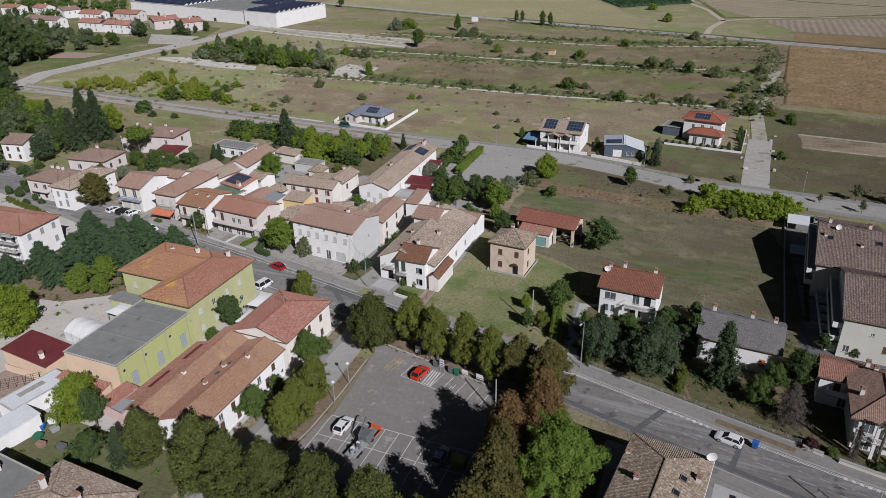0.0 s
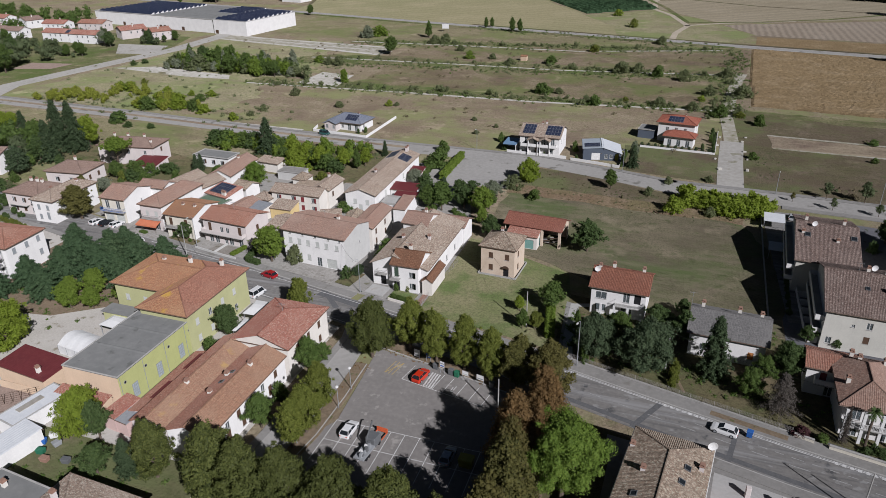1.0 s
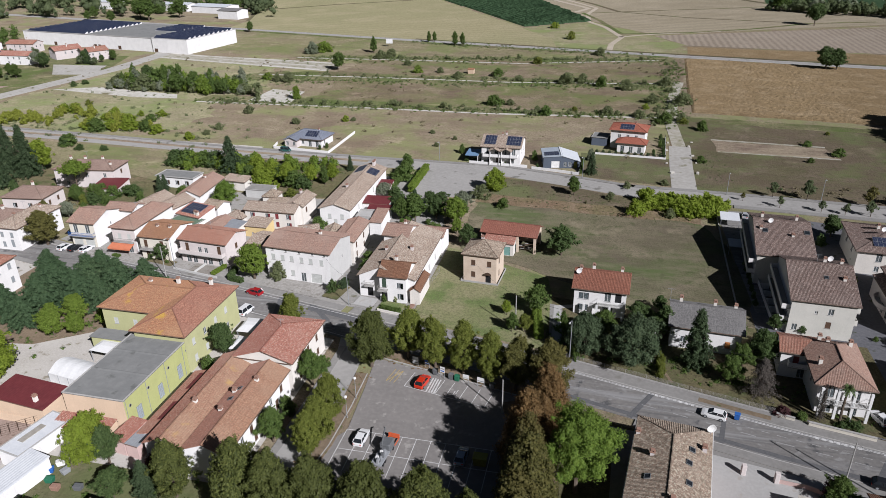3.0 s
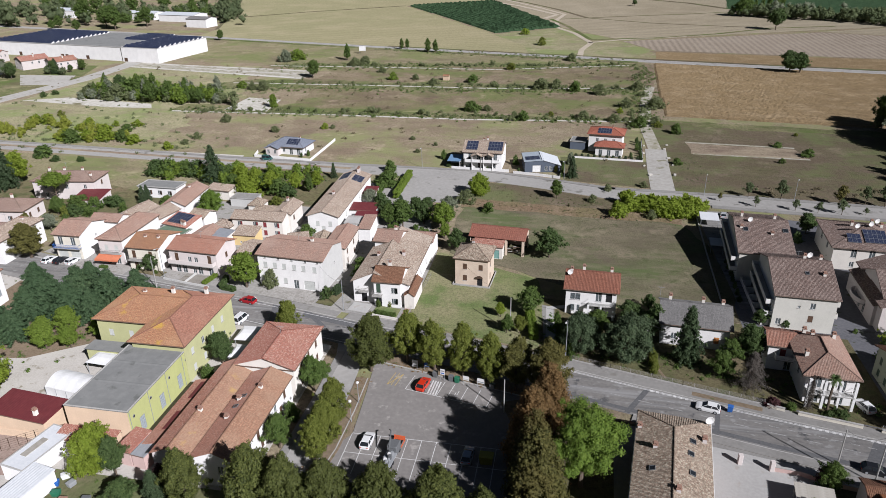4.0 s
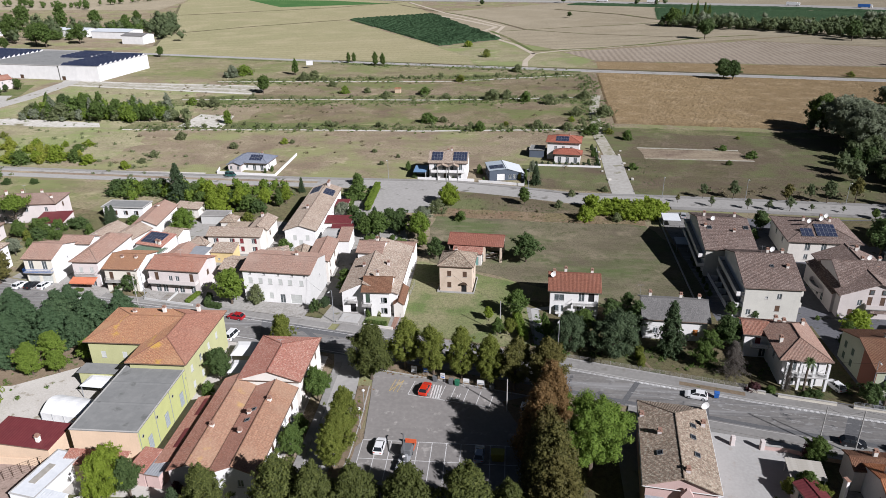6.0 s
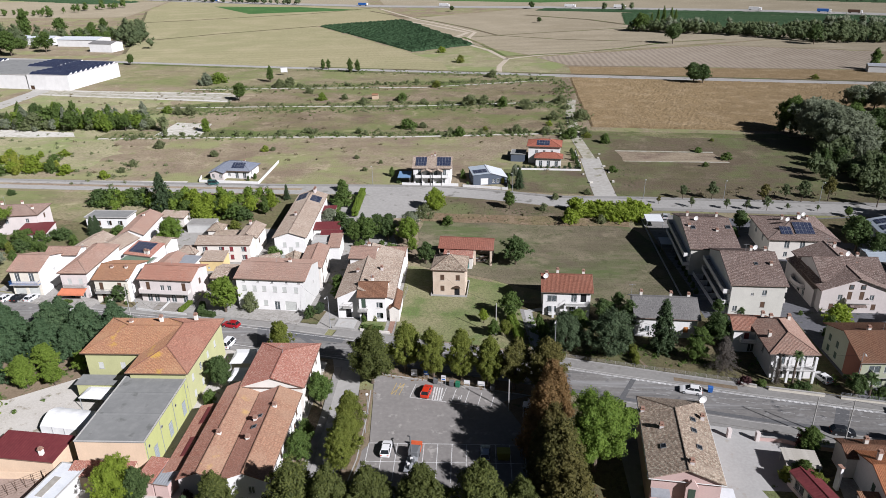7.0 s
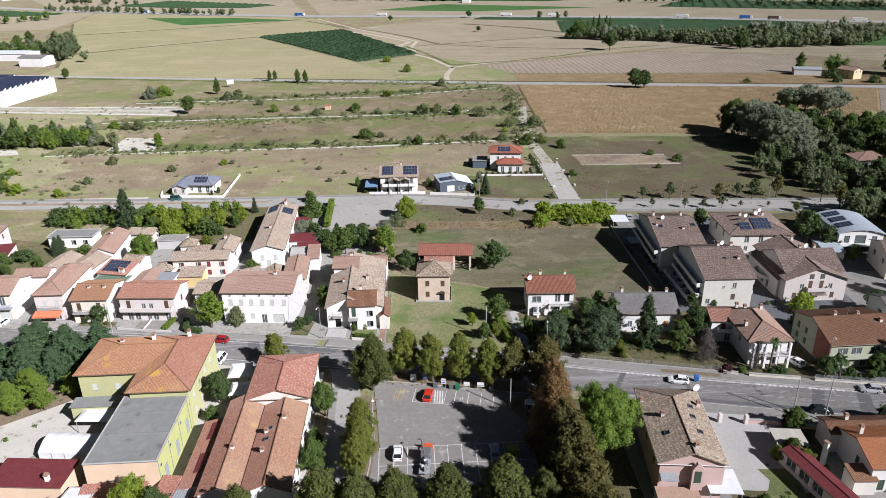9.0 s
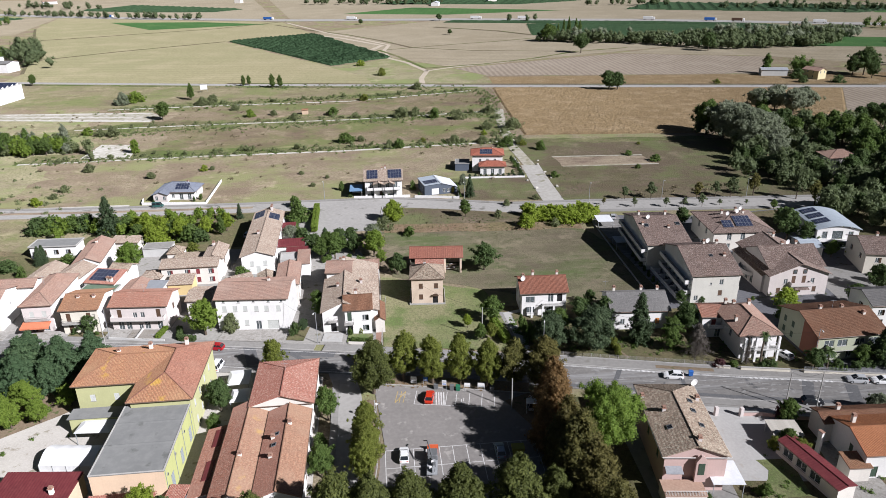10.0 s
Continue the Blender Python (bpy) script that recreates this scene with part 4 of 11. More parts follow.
for x0 in (-1.0, 24.0, 33.5):
    for k in range(7):
        x = x0 + k * 1.0
        y = np.interp(x, [p[0] for p in ROAD], [p[1] for p in ROAD]) + 0.7 - 0.9
        sq.prism([(x, y), (x + 0.5, y - 0.11), (x + 0.55, y + 0.39), (x + 0.05, y + 0.5)], 0.1, 0.12)
tagged(part("road_marking", sq, "paint"), "worn white squares of a cycle crossing", "road marking", kind="structure")

# parking square, side lane and their kerbs
patch("car_park", [(-53.5, 97.5), (-38, 94.5), (-20, 90.8), (-18, 60), (-22, 40), (-62, 40), (-56.5, 68), (-51.5, 76), (-52.5, 88)], 0.09, "lot", "grey asphalt parking square", "car park", 0.3)
band("road", [(-62, 109.5), (-58.6, 95), (-57.8, 84), (-58.4, 70), (-60, 45)], 2.6, -2.4, 0.085, "newroad", "pale asphalt side lane", "road")
band("pavement", [(-61.2, 100), (-61.0, 84), (-61.2, 70), (-62.5, 46)], 0.7, -0.7, 0.2, "concrete", "narrow pavement along the lane", "pavement")
band("verge", [(-54.6, 92), (-54.2, 82), (-54.3, 72), (-55.8, 60)], 1.7, -1.0, 0.19, "soil", "raised earth bed with kerb under the trees", "bed")
band("kerb", [(-53.4, 92), (-53.0, 82), (-53.1, 72), (-54.6, 60)], 0.1, -0.1, 0.21, "kerb", "pale kerb stones", "kerb")
band("verge", [(-53, 99.6), (-38, 96.2), (-22, 92.4)], 1.9, -1.6, 0.17, "soil", "earth strip under the avenue trees", "bed")
band("kerb", [(-53, 97.9), (-38, 94.5), (-22, 90.7)], 0.1, -0.1, 0.2, "kerb", "pale kerb stones", "kerb")
band("verge", [(-22, 91), (-17.5, 80), (-16, 60), (-18, 40)], 0.6, -6.0, 0.17, "soil", "shady earth strip under the conifers", "bed")
ln = Shape()
for x in (-51.6, -49.0, -46.6, -44.2, -41.9, -39.5, -37.0, -34.5, -32.0, -29.5, -27.0, -24.5):
    ln.box(x - 0.06, 71.6, 0.08, x + 0.06, 76.3, 0.095)
    ln.box(x - 0.06, 66.8, 0.08, x + 0.06, 71.5, 0.095)
ln.box(-51.6, 71.5, 0.08, -24.5, 71.62, 0.096)
ln.box(-51.6, 76.25, 0.08, -24.5, 76.37, 0.096)
tagged(part("road_marking", ln, "paint"), "white parking bay lines", "road marking", kind="structure")
ln = Shape()
lot_m = pose(-41.0, 91.0, 0, 0, 0, -11)
for x in (-4.3, 1.9, 3.9, 6.5, 9.0, 11.5):
    ln.box(x - 0.06, -1.9, 0.08, x + 0.06, 2.6, 0.098)
ln.box(-4.3, -2.0, 0.08, 11.5, -1.88, 0.098)
for k in range(4):
    ln.quad((0.0 + k * 0.5, -1.8, 0.098), (0.28 + k * 0.5, -1.8, 0.098), (-0.2 + k * 0.5 + 0.0, 2.4, 0.098), (-0.48 + k * 0.5, 2.4, 0.098))
for dx, dy in ((4.9, -0.9), (5.3, -0.4)):
    ln.box(dx, dy, 0.08, dx + 0.14, dy + 1.2, 0.0975)
ln.box(4.9, -0.9, 0.08, 5.8, -0.76, 0.0972)
ob = tagged(part("road_marking", ln, "paint"), "white bay lines and hatching of reserved bays", "road marking", kind="structure")
ob.matrix_basis = lot_m
ln = Shape()
for k in range(3):
    ln.box(-8.2 + k * 0.8, -1.8, 0.08, -8.08 + k * 0.8, 2.2, 0.0985)
ln.quad((-8.2, -1.8, 0.0987), (-8.0, -1.8, 0.0987), (-6.4, 2.2, 0.0987), (-6.6, 2.2, 0.0987))
ob = tagged(part("road_marking", ln, "yellow_paint"), "worn yellow hatched bay", "road marking", kind="structure")
ob.matrix_basis = lot_m

# ---- houses ----
cache = {}


def sheet(s, o, a, n, length, top, steep, pitch=0.25, h=0.055, thick=0.14):
    """One roof slope: ribs run up the slope n from the eave line o + a*s; top(s) is where the slope ends, in metres."""
    o, a, n = Vector(o), Vector(a), Vector(n)
    up = a.cross(n).normalized()
    if pitch:
        ribs = max(2, round(length / pitch))
        us = [(k + q) * length / ribs for k in range(ribs) for q in (0.0, 0.25, 0.5, 0.75)] + [length]
        hs = [h * q for k in range(ribs) for q in (0.0, 0.75, 1.0, 0.75)] + [0.0]
    else:
        us = [length * k / 24 for k in range(25)]
        hs = [0.0] * 25
    base = len(s.v)
    for u, q in zip(us, hs):
        t = max(top(u), 0.001)
        for tt, off in ((0.0, q), (t, q), (0.0, -thick), (t, -thick)):
            s.uv[len(s.v)] = (u, tt)
            s.v.append(tuple(o + a * u + n * tt + up * off))
    for k in range(len(us) - 1):
        i = base + 4 * k
        s.f.extend(((i, i + 4, i + 5, i + 1), (i + 2, i + 3, i + 7, i + 6), (i, i + 2, i + 6, i + 4)))
    s.f.append((base, base + 1, base + 3, base + 2))
    i = base + 4 * (len(us) - 1)
    s.f.append((i, i + 2, i + 3, i + 1))


def roof_shape(w, d, eave, rise, kind, axis="x", pitch=0.25, shift=0.0, hips=(1, 1), h=0.055):
    """Roof over w x d. kind: gable, hip, shed (rises towards the back). shift moves the ridge back. hips: which ends of the ridge are hipped."""
    slopes, ridges = [], []
    W, D = (w, d) if axis == "x" else (d, w)
    rf, rb = D / 2 + shift, D / 2 - shift

    def slope(*args):
        q = Shape()
        sheet(q, *args)
        slopes.append(q)

    def cap(path, r, sides):
        q = Shape()
        q.tube(path, [r, r], sides)
        ridges.append(q)
    if kind == "shed":
        T = math.hypot(D, rise)
        slope((-W / 2, -D / 2, eave), (1, 0, 0), (0, D / T, rise / T), W, lambda u: T, rise / D, pitch, h)
    else:
        hl, hr = (hips if kind == "hip" else (0, 0))
        for sign, run in ((1, rf), (-1, rb)):
            T = math.hypot(run, rise)
            l, r = (hl, hr) if sign > 0 else (hr, hl)

            def top(u, T=T, l=l, r=r, run=D / 2):
                return T * min(1.0, u / run if l else 1.0, (W - u) / run if r else 1.0)
            slope((-W / 2 * sign, -D / 2 * sign, eave), (sign, 0, 0), (0, sign * run / T, rise / T), W, top, rise / run, pitch, h)
        T = math.hypot(D / 2, rise)
        for sign, on in ((1, hr), (-1, hl)):
            if on:
                slope((sign * W / 2, -sign * D / 2, eave), (0, sign, 0), (-sign * D / 2 / T, 0, rise / T), D, lambda u: T * min(u, D - u) / (D / 2), 1, pitch, h)
        x0, x1 = -W / 2 + (D / 2 if hl else 0), W / 2 - (D / 2 if hr else 0)
        zt = eave + rise + 0.03
        if x1 - x0 > 0.4:
            cap([(x0, shift, zt), (x1, shift, zt)], 0.13, 6)
        for on, xs, xe in ((hl, x0, -W / 2), (hr, x1, W / 2)):
            if on:
                for sy in (-1, 1):
                    cap([(xs, 0, zt), (xe, sy * D / 2, eave + 0.03)], 0.12, 5)
    if axis == "y":
        for q in slopes + ridges:
            q.v = [(-y, x, z) for x, y, z in q.v]
    return slopes, ridges


def facade(s, o, a, length, height, holes, peak=None, deep=0.16):
    """A wall face from o along a, with holes (u0, z0, u1, z1) that have reveals; peak: a gable's tip (u, z)."""
    o, a = Vector(o), Vector(a)
    n = a.cross(Vector((0, 0, 1)))
    up = Vector((0, 0, 1))
    us = sorted({0.0, length, *[c for q in holes for c in (q[0], q[2])]})
    zs = sorted({0.0, height, *[c for q in holes for c in (q[1], q[3])]})
    for u0, u1 in zip(us, us[1:]):
        for z0, z1 in zip(zs, zs[1:]):
            cu, cz = (u0 + u1) / 2, (z0 + z1) / 2
            if any(q[0] < cu < q[2] and q[1] < cz < q[3] for q in holes):
                continue
            s.quad(o + a * u0 + up * z0, o + a * u1 + up * z0, o + a * u1 + up * z1, o + a * u0 + up * z1)
    for u0, z0, u1, z1 in holes:
        c = [o + a * u0 + up * z0, o + a * u1 + up * z0, o + a * u1 + up * z1, o + a * u0 + up * z1]
        i = [p - n * deep for p in c]
        for k in range(4):
            s.quad(c[k], c[(k + 1) % 4], i[(k + 1) % 4], i[k])
    if peak:
        s.quad(o + up * height, o + a * length + up * height, o + a * peak[0] + up * peak[1])


SIZES = dict(w=(1.0, 1.4), n=(1.0, 1.4), s=(1.0, 1.45), d=(1.1, 2.2), f=(1.3, 2.3), g=(2.8, 2.4), k=(0.6, 0.6), b=(2.2, 1.6), t=(1.0, 2.2), o=(1.3, 2.4))


def opening(kind, house, at, shut, wide=None):
    """A window, shutter or door in its hole; at: the hole's foot, x along the wall, y inwards."""
    w, h = SIZES[kind]
    key = (kind, shut)
    if key not in cache:
        fr, pane, sill, leaf, leaf2 = Shape(), Shape(), Shape(), Shape(), Shape()
        t = 0.07
        if kind in "wnfkb":
            fr.box(-w / 2, 0.06, 0, -w / 2 + t, 0.13, h)
            fr.box(w / 2 - t, 0.06, 0, w / 2, 0.13, h)
            fr.box(-w / 2 + t, 0.06, 0, w / 2 - t, 0.13, t)
            fr.box(-w / 2 + t, 0.06, h - t, w / 2 - t, 0.13, h)
            fr.box(-0.04, 0.065, t, 0.04, 0.125, h - t)
            pane.box(-w / 2 + t, 0.09, t, w / 2 - t, 0.11, h - t)
            sill.box(-w / 2 - 0.08, -0.07, -0.06, w / 2 + 0.08, 0.14, 0.0)
        elif kind in "st":
            n = int(h / 0.11)
            prof = [(0.09, 0.0)] + [q for k in range(n) for q in ((0.03, k * h / n + 0.005), (0.05, (k + 1) * h / n - 0.005))] + [(0.09, h)]
            fr.loft([[(-w / 2, yy, zz) for yy, zz in prof], [(w / 2, yy, zz) for yy, zz in prof]])
            sill.box(-w / 2 - 0.08, -0.07, -0.06, w / 2 + 0.08, 0.14, 0.0)
        elif kind == "g":
            prof = [(0.15, 0.0)] + [q for k in range(5) for q in ((0.12, k * h / 5), (0.10, k * h / 5 + 0.02), (0.10, (k + 1) * h / 5 - 0.02))] + [(0.15, h)]
            fr.loft([[(-w / 2, yy, zz) for yy, zz in prof], [(w / 2, yy, zz) for yy, zz in prof]])
        elif kind == "o":
            # black panel stands in for the dark inside of an open entrance
            fr.box(-w / 2, 0.14, 0, w / 2, 0.16, h)
        else:
            fr.box(-w / 2, 0.09, 0, w / 2, 0.14, h)
            for x0, x1 in ((-w / 2 + 0.12, -0.05), (0.05, w / 2 - 0.12)):
                for z0, z1 in ((0.15, h * 0.45), (h * 0.52, h - 0.15)):
                    fr.box(x0, 0.07, z0, x1, 0.09, z1)
        if kind == "w" and shut:
            for sx, leaf in ((-1, leaf), (1, leaf2)):
                x0 = sx * (w / 2 + 0.02)
                x1 = sx * (w + 0.0)
                leaf.box(min(x0, x1), -0.07, 0, max(x0, x1), -0.03, h)
                for z0 in (0.08, h * 0.5 - 0.04, h - 0.18):
                    leaf.box(min(x0, x1) + 0.03, -0.09, z0, max(x0, x1) - 0.03, -0.07, z0 + 0.1)
        mk = lambda q, nm, mt: q.mesh(nm, M[mt]) if q.f else None
        main = "frame_white" if kind in "wnfkb" else ("black" if kind == "o" else (shut or "shut_brown"))
        cache[key] = (mk(fr, "window" if kind in "wnfkbst" else "door", main), mk(pane, "pane", "glass"), mk(sill, "sill", "kerb"), mk(leaf, "shutter", shut or "shut_brown"), mk(leaf2, "shutter", shut or "shut_brown"))
    fr, pane, sill, leaf, leaf2 = cache[key]
    win = part("window" if kind in "wnfkb" else "shutter" if kind in "st" else "garage_door" if kind == "g" else "doorway" if kind == "o" else "door", fr, None, house, at=at)
    for me, nm in ((pane, "pane"), (sill, "sill"), (leaf, "shutter"), (leaf2, "shutter")):
        if me:
            part(nm, me, None, win)
    return win


SIDES = dict(S=(1, 0), N=(-1, 0), E=(0, 1), W=(0, -1))


def house(name, label, x, y, w, d, eave, rise=1.5, kind="gable", axis="x", turn=0.0, wall="white", roof="old", over=0.45, shut="shut_brown", wins=None, pitch=0.25, shift=0.0, hips=(1, 1), chim=(), balconies=(), category="house", group="", base=0.0, open_sides="", gutter=True, side_mat=None, h=0.055, slope_mats=None, gutter_mat="gutter"):
    """A house: w x d is the roof's outer edge, eave its height; wins: side -> 'sill:kind u,u;...' with u from the wall's middle."""
    top = empty(name, x, y, 0, turn, label=label, category=category, group=group)
    W, D = w - 2 * over, d - 2 * over
    if kind == "flat":
        hw = {q: eave for q in "SNEW"}
    else:
        slope = rise / (d / 2 if axis == "x" else w / 2)
        hw = {q: eave - 0.12 + over * slope * 0.9 for q in "SNEW"}
    tip = eave + rise - 0.14
    shapes = {}
    for side, (ax, ay) in SIDES.items():
        if side in open_sides:
            continue
        L = W if side in "SN" else D
        org = dict(S=(-W / 2, -D / 2), N=(W / 2, D / 2), E=(W / 2, -D / 2), W=(-W / 2, D / 2))[side]
        height = hw[side]
        holes, todo = [], []
        for row in (wins or {}).get(side, "").split(";"):
            if not row:
                continue
            sill, rest = row.split(":")
            for item in rest.split():
                kd, u = item[0], float(item[1:])
                ww, hh = SIZES[kd]
                z0 = float(sill)
                hh2 = min(hh, height - z0 - 0.1)
                u0 = L / 2 + u - ww / 2
                if u0 < 0.1 or u0 + ww > L - 0.1 or hh2 < hh - 0.01:
                    continue
                if any(u0 < q[2] + 0.05 and u0 + ww > q[0] - 0.05 and z0 < q[3] + 0.05 and z0 + hh > q[1] - 0.05 for q in holes):
                    continue
                holes.append((u0, z0, u0 + ww, z0 + hh))
                todo.append((kd, u0 + ww / 2, z0))
        peak = None
        if kind == "shed":
            pass
        elif kind == "gable" and ((axis == "x" and side in "EW") or (axis == "y" and side in "SN")):
            peak = (L / 2 + dict(E=shift, W=-shift, S=-shift, N=shift)[side], tip)
        elif kind == "hip" and ((axis == "x" and ((side == "W" and not hips[0]) or (side == "E" and not hips[1]))) or (axis == "y" and ((side == "S" and not hips[0]) or (side == "N" and not hips[1])))):
            peak = (L / 2, tip)
        key = (side_mat or {}).get(side, wall)
        s = shapes.setdefault(key, Shape())
        a = Vector((ax, ay, 0))
        if kind == "shed":
            lo, hi = eave - 0.14, eave + rise - 0.14
            z0, z1 = dict(S=(lo, lo), N=(hi, hi), E=(lo, hi), W=(hi, lo))[side]
            facade(s, (*org, 0), a, L, min(z0, z1), holes)
            o = Vector((*org, 0))
            if z0 != z1:
                s.quad(o + Vector((0, 0, min(z0, z1))), o + a * L + Vector((0, 0, min(z0, z1))), (o + a * L if z1 > z0 else o) + Vector((0, 0, max(z0, z1))))
        else:
            facade(s, (*org, 0), a, L, height, holes, peak)
        inward = Vector((0, 0, 1)).cross(a)
        for kd, u, z0 in todo:
            p = Vector((*org, z0)) + a * u
            m = Matrix(((a.x, inward.x, 0, p.x), (a.y, inward.y, 0, p.y), (0, 0, 1, p.z), (0, 0, 0, 1)))
            opening(kd, top, m, shut)
    for key, s in shapes.items():
        part("wall", s, key, top)
    if kind == "flat":
        s = Shape()
        s.box(-W / 2 - over, -D / 2 - over, eave - 0.02, W / 2 + over, D / 2 + over, eave + 0.10)
        part("roof", s, roof, top)
        if rise > 0:
            s = Shape()
            for x0, y0, x1, y1 in ((-w / 2, -d / 2, w / 2, -d / 2 + 0.22), (-w / 2, d / 2 - 0.22, w / 2, d / 2), (-w / 2, -d / 2 + 0.22, -w / 2 + 0.22, d / 2 - 0.22), (w / 2 - 0.22, -d / 2 + 0.22, w / 2, d / 2 - 0.22)):
                s.box(x0, y0, eave + 0.08, x1, y1, eave + 0.08 + rise)
            part("parapet", s, "kerb", top)
    else:
        slopes, ridges = roof_shape(w, d, eave, rise, kind, axis, pitch, shift, hips, h)
        for k, q in enumerate(slopes):
            part("roof_slope", q, (slope_mats or {}).get(k, roof), top)
        for q in ridges:
            part("ridge_tile", q, roof, top)
        if gutter:
            edges = []
            if axis == "x" or kind == "hip":
                edges += [((-w / 2, -d / 2 - 0.05), (w / 2, -d / 2 - 0.05)), ((-w / 2, d / 2 + 0.05), (w / 2, d / 2 + 0.05))]
            if axis == "y" or kind == "hip":
                edges += [((-w / 2 - 0.05, -d / 2), (-w / 2 - 0.05, d / 2)), ((w / 2 + 0.05, -d / 2), (w / 2 + 0.05, d / 2))]
            for p, q in edges:
                s = Shape()
                s.tube([(*p, eave - 0.1), (*q, eave - 0.1)], [0.075, 0.075], 5)
                part("gutter", s, gutter_mat, top)
    for cx, cy, ch in chim:
        s = Shape()
        half = 0.3
        s.box(cx - half, cy - half, eave - 0.3, cx + half, cy + half, eave + ch)
        c = part("chimney", s, "pinkish" if roof in ("old", "old_grey") else "warm", top)
        s = Shape()
        s.box(cx - half - 0.1, cy - half - 0.1, eave + ch, cx + half + 0.1, cy + half + 0.1, eave + ch + 0.1)
        for dx in (-0.22, 0.22):
            s.box(cx + dx - 0.06, cy - 0.25, eave + ch + 0.1, cx + dx + 0.06, cy + 0.25, eave + ch + 0.32)
        s.box(cx - half, cy - half, eave + ch + 0.32, cx + half, cy + half, eave + ch + 0.4)
        part("cap", s, "terracotta", c)
    for side, u, bw, bz, bd, rail in balconies:
        ax, ay = SIDES[side]
        a = Vector((ax, ay, 0))
        n = a.cross(Vector((0, 0, 1)))
        L = W if side in "SN" else D
        org = Vector((*dict(S=(-W / 2, -D / 2), N=(W / 2, D / 2), E=(W / 2, -D / 2), W=(-W / 2, D / 2))[side], bz)) + a * (L / 2 + u)
        m = Matrix(((a.x, n.x, 0, org.x), (a.y, n.y, 0, org.y), (0, 0, 1, org.z), (0, 0, 0, 1)))
        s = Shape()
        s.box(-bw / 2, 0, -0.18, bw / 2, bd, 0)
        bal = part("balcony", s, "kerb", top, at=m)
        s = Shape()
        if rail == "solid":
            s.box(-bw / 2, bd - 0.1, 0, bw / 2, bd, 0.95)
            s.box(-bw / 2, 0, 0, -bw / 2 + 0.1, bd - 0.1, 0.95)
            s.box(bw / 2 - 0.1, 0, 0, bw / 2, bd - 0.1, 0.95)
            part("parapet", s, (side_mat or {}).get(side, wall), bal)
        else:
            if ("bar", rail) not in cache:
                q = Shape()
                q.box(0, -0.04, 0, 0.03, -0.012, 0.93)
                cache[("bar", rail)] = q.mesh("bar", M[rail])
            for k in range(int(bw / 0.2) + 1):
                part("bar", cache[("bar", rail)], None, bal, at=Matrix.Translation((-bw / 2 + 0.02 + k * 0.2, bd, 0)))
            for z0 in (0.05, 0.92):
                s = Shape()
                s.loft([[(x, y, z) for x, y in ((-bw / 2, 0), (-bw / 2 + 0.05, 0), (-bw / 2 + 0.05, bd - 0.05), (bw / 2 - 0.05, bd - 0.05), (bw / 2 - 0.05, 0), (bw / 2, 0), (bw / 2, bd), (-bw / 2, bd))] for z in (z0, z0 + 0.05)])
                part("rail", s, rail, bal)
    return top


def solar(parent_at, nx, ny, pw=1.0, ph=1.65, label="dark blue solar panels on a tiled roof"):
    """A field of solar panels in the plane z=0 of parent_at."""
    top = new("solar_array")
    top.matrix_basis = parent_at
    tagged(top, label, "solar panels")
    if ("pv", pw, ph) not in cache:
        s, f = Shape(), Shape()
        i = len(s.v)
        s.v = [(0.03, 0.03, 0.045), (pw - 0.03, 0.03, 0.045), (pw - 0.03, ph - 0.03, 0.045), (0.03, ph - 0.03, 0.045)]
        s.f = [(0, 1, 2, 3)]
        s.uv = {0: (0, 0), 1: (pw, 0), 2: (pw, ph), 3: (0, ph)}
        f.box(0.01, 0.01, 0.0, pw - 0.01, ph - 0.01, 0.04)
        cache[("pv", pw, ph)] = (f.mesh("panel", M["steel"]), s.mesh("cell_sheet", M["solar"]))
    fr, cells = cache[("pv", pw, ph)]
    for i in range(nx):
        for j in range(ny):
            p = part("panel", fr, None, top, at=Matrix.Translation(((i - nx / 2) * pw, (j - ny / 2) * ph, 0)))
            part("cell_sheet", cells, None, p)
    return top


def on_slope(x, y, turn, lx, ly, zz, steep, face="S"):
    """A pose on a roof slope: the house's place and turn, the local point, the slope's angle and the way it faces."""
    q = dict(S=0, E=90, N=180, W=270)[face]
    return pose(x, y, 0, 0, 0, turn) @ Matrix.Translation((lx, ly, zz)) @ pose(0, 0, 0, 0, 0, q) @ pose(0, 0, 0, steep, 0, 0)

# ---- the village: south side of the street ----
yg = dict(wall="olive", roof="yg_tile", shut="shut_pale", over=0.6)
house("house", "olive-green two-storey house with orange hipped tile roof", -100.9, 98.3, 17.6, 14.0, 8.4, 2.3, "hip", wins=dict(S="4.6:s-5.4 s-1;1.2:s-5.4", W="4.8:s-3 s3"), hips=(1, 0), chim=[(-2.6, 2.6, 1.9), (3.4, 3.4, 2.4)], **yg)
house("house_wing", "olive-green plastered wing with hipped red-brown tile roof", -91.8, 95.0, 11.8, 20.6, 8.4, 2.3, "hip", "y", wins=dict(E="4.8:s-7 n-3 s1 s5;1.2:s-7 s-3 d1 n5", S="4.8:s-1"), hips=(1, 1), chim=[(1.0, 8.0, 2.2)], slope_mats={1: "yg_tile", 3: "yg_tile"}, **dict(yg, roof="yg_red"))
annex = house("annex", "long lime-green workshop annex with flat grey felt roof", -92.5, 77.0, 11.8, 19.6, 6.8, 0.12, "flat", wall="lime", roof="bitumen", over=0.08, shut="shut_grey", side_mat=dict(S="peach"), category="workshop")
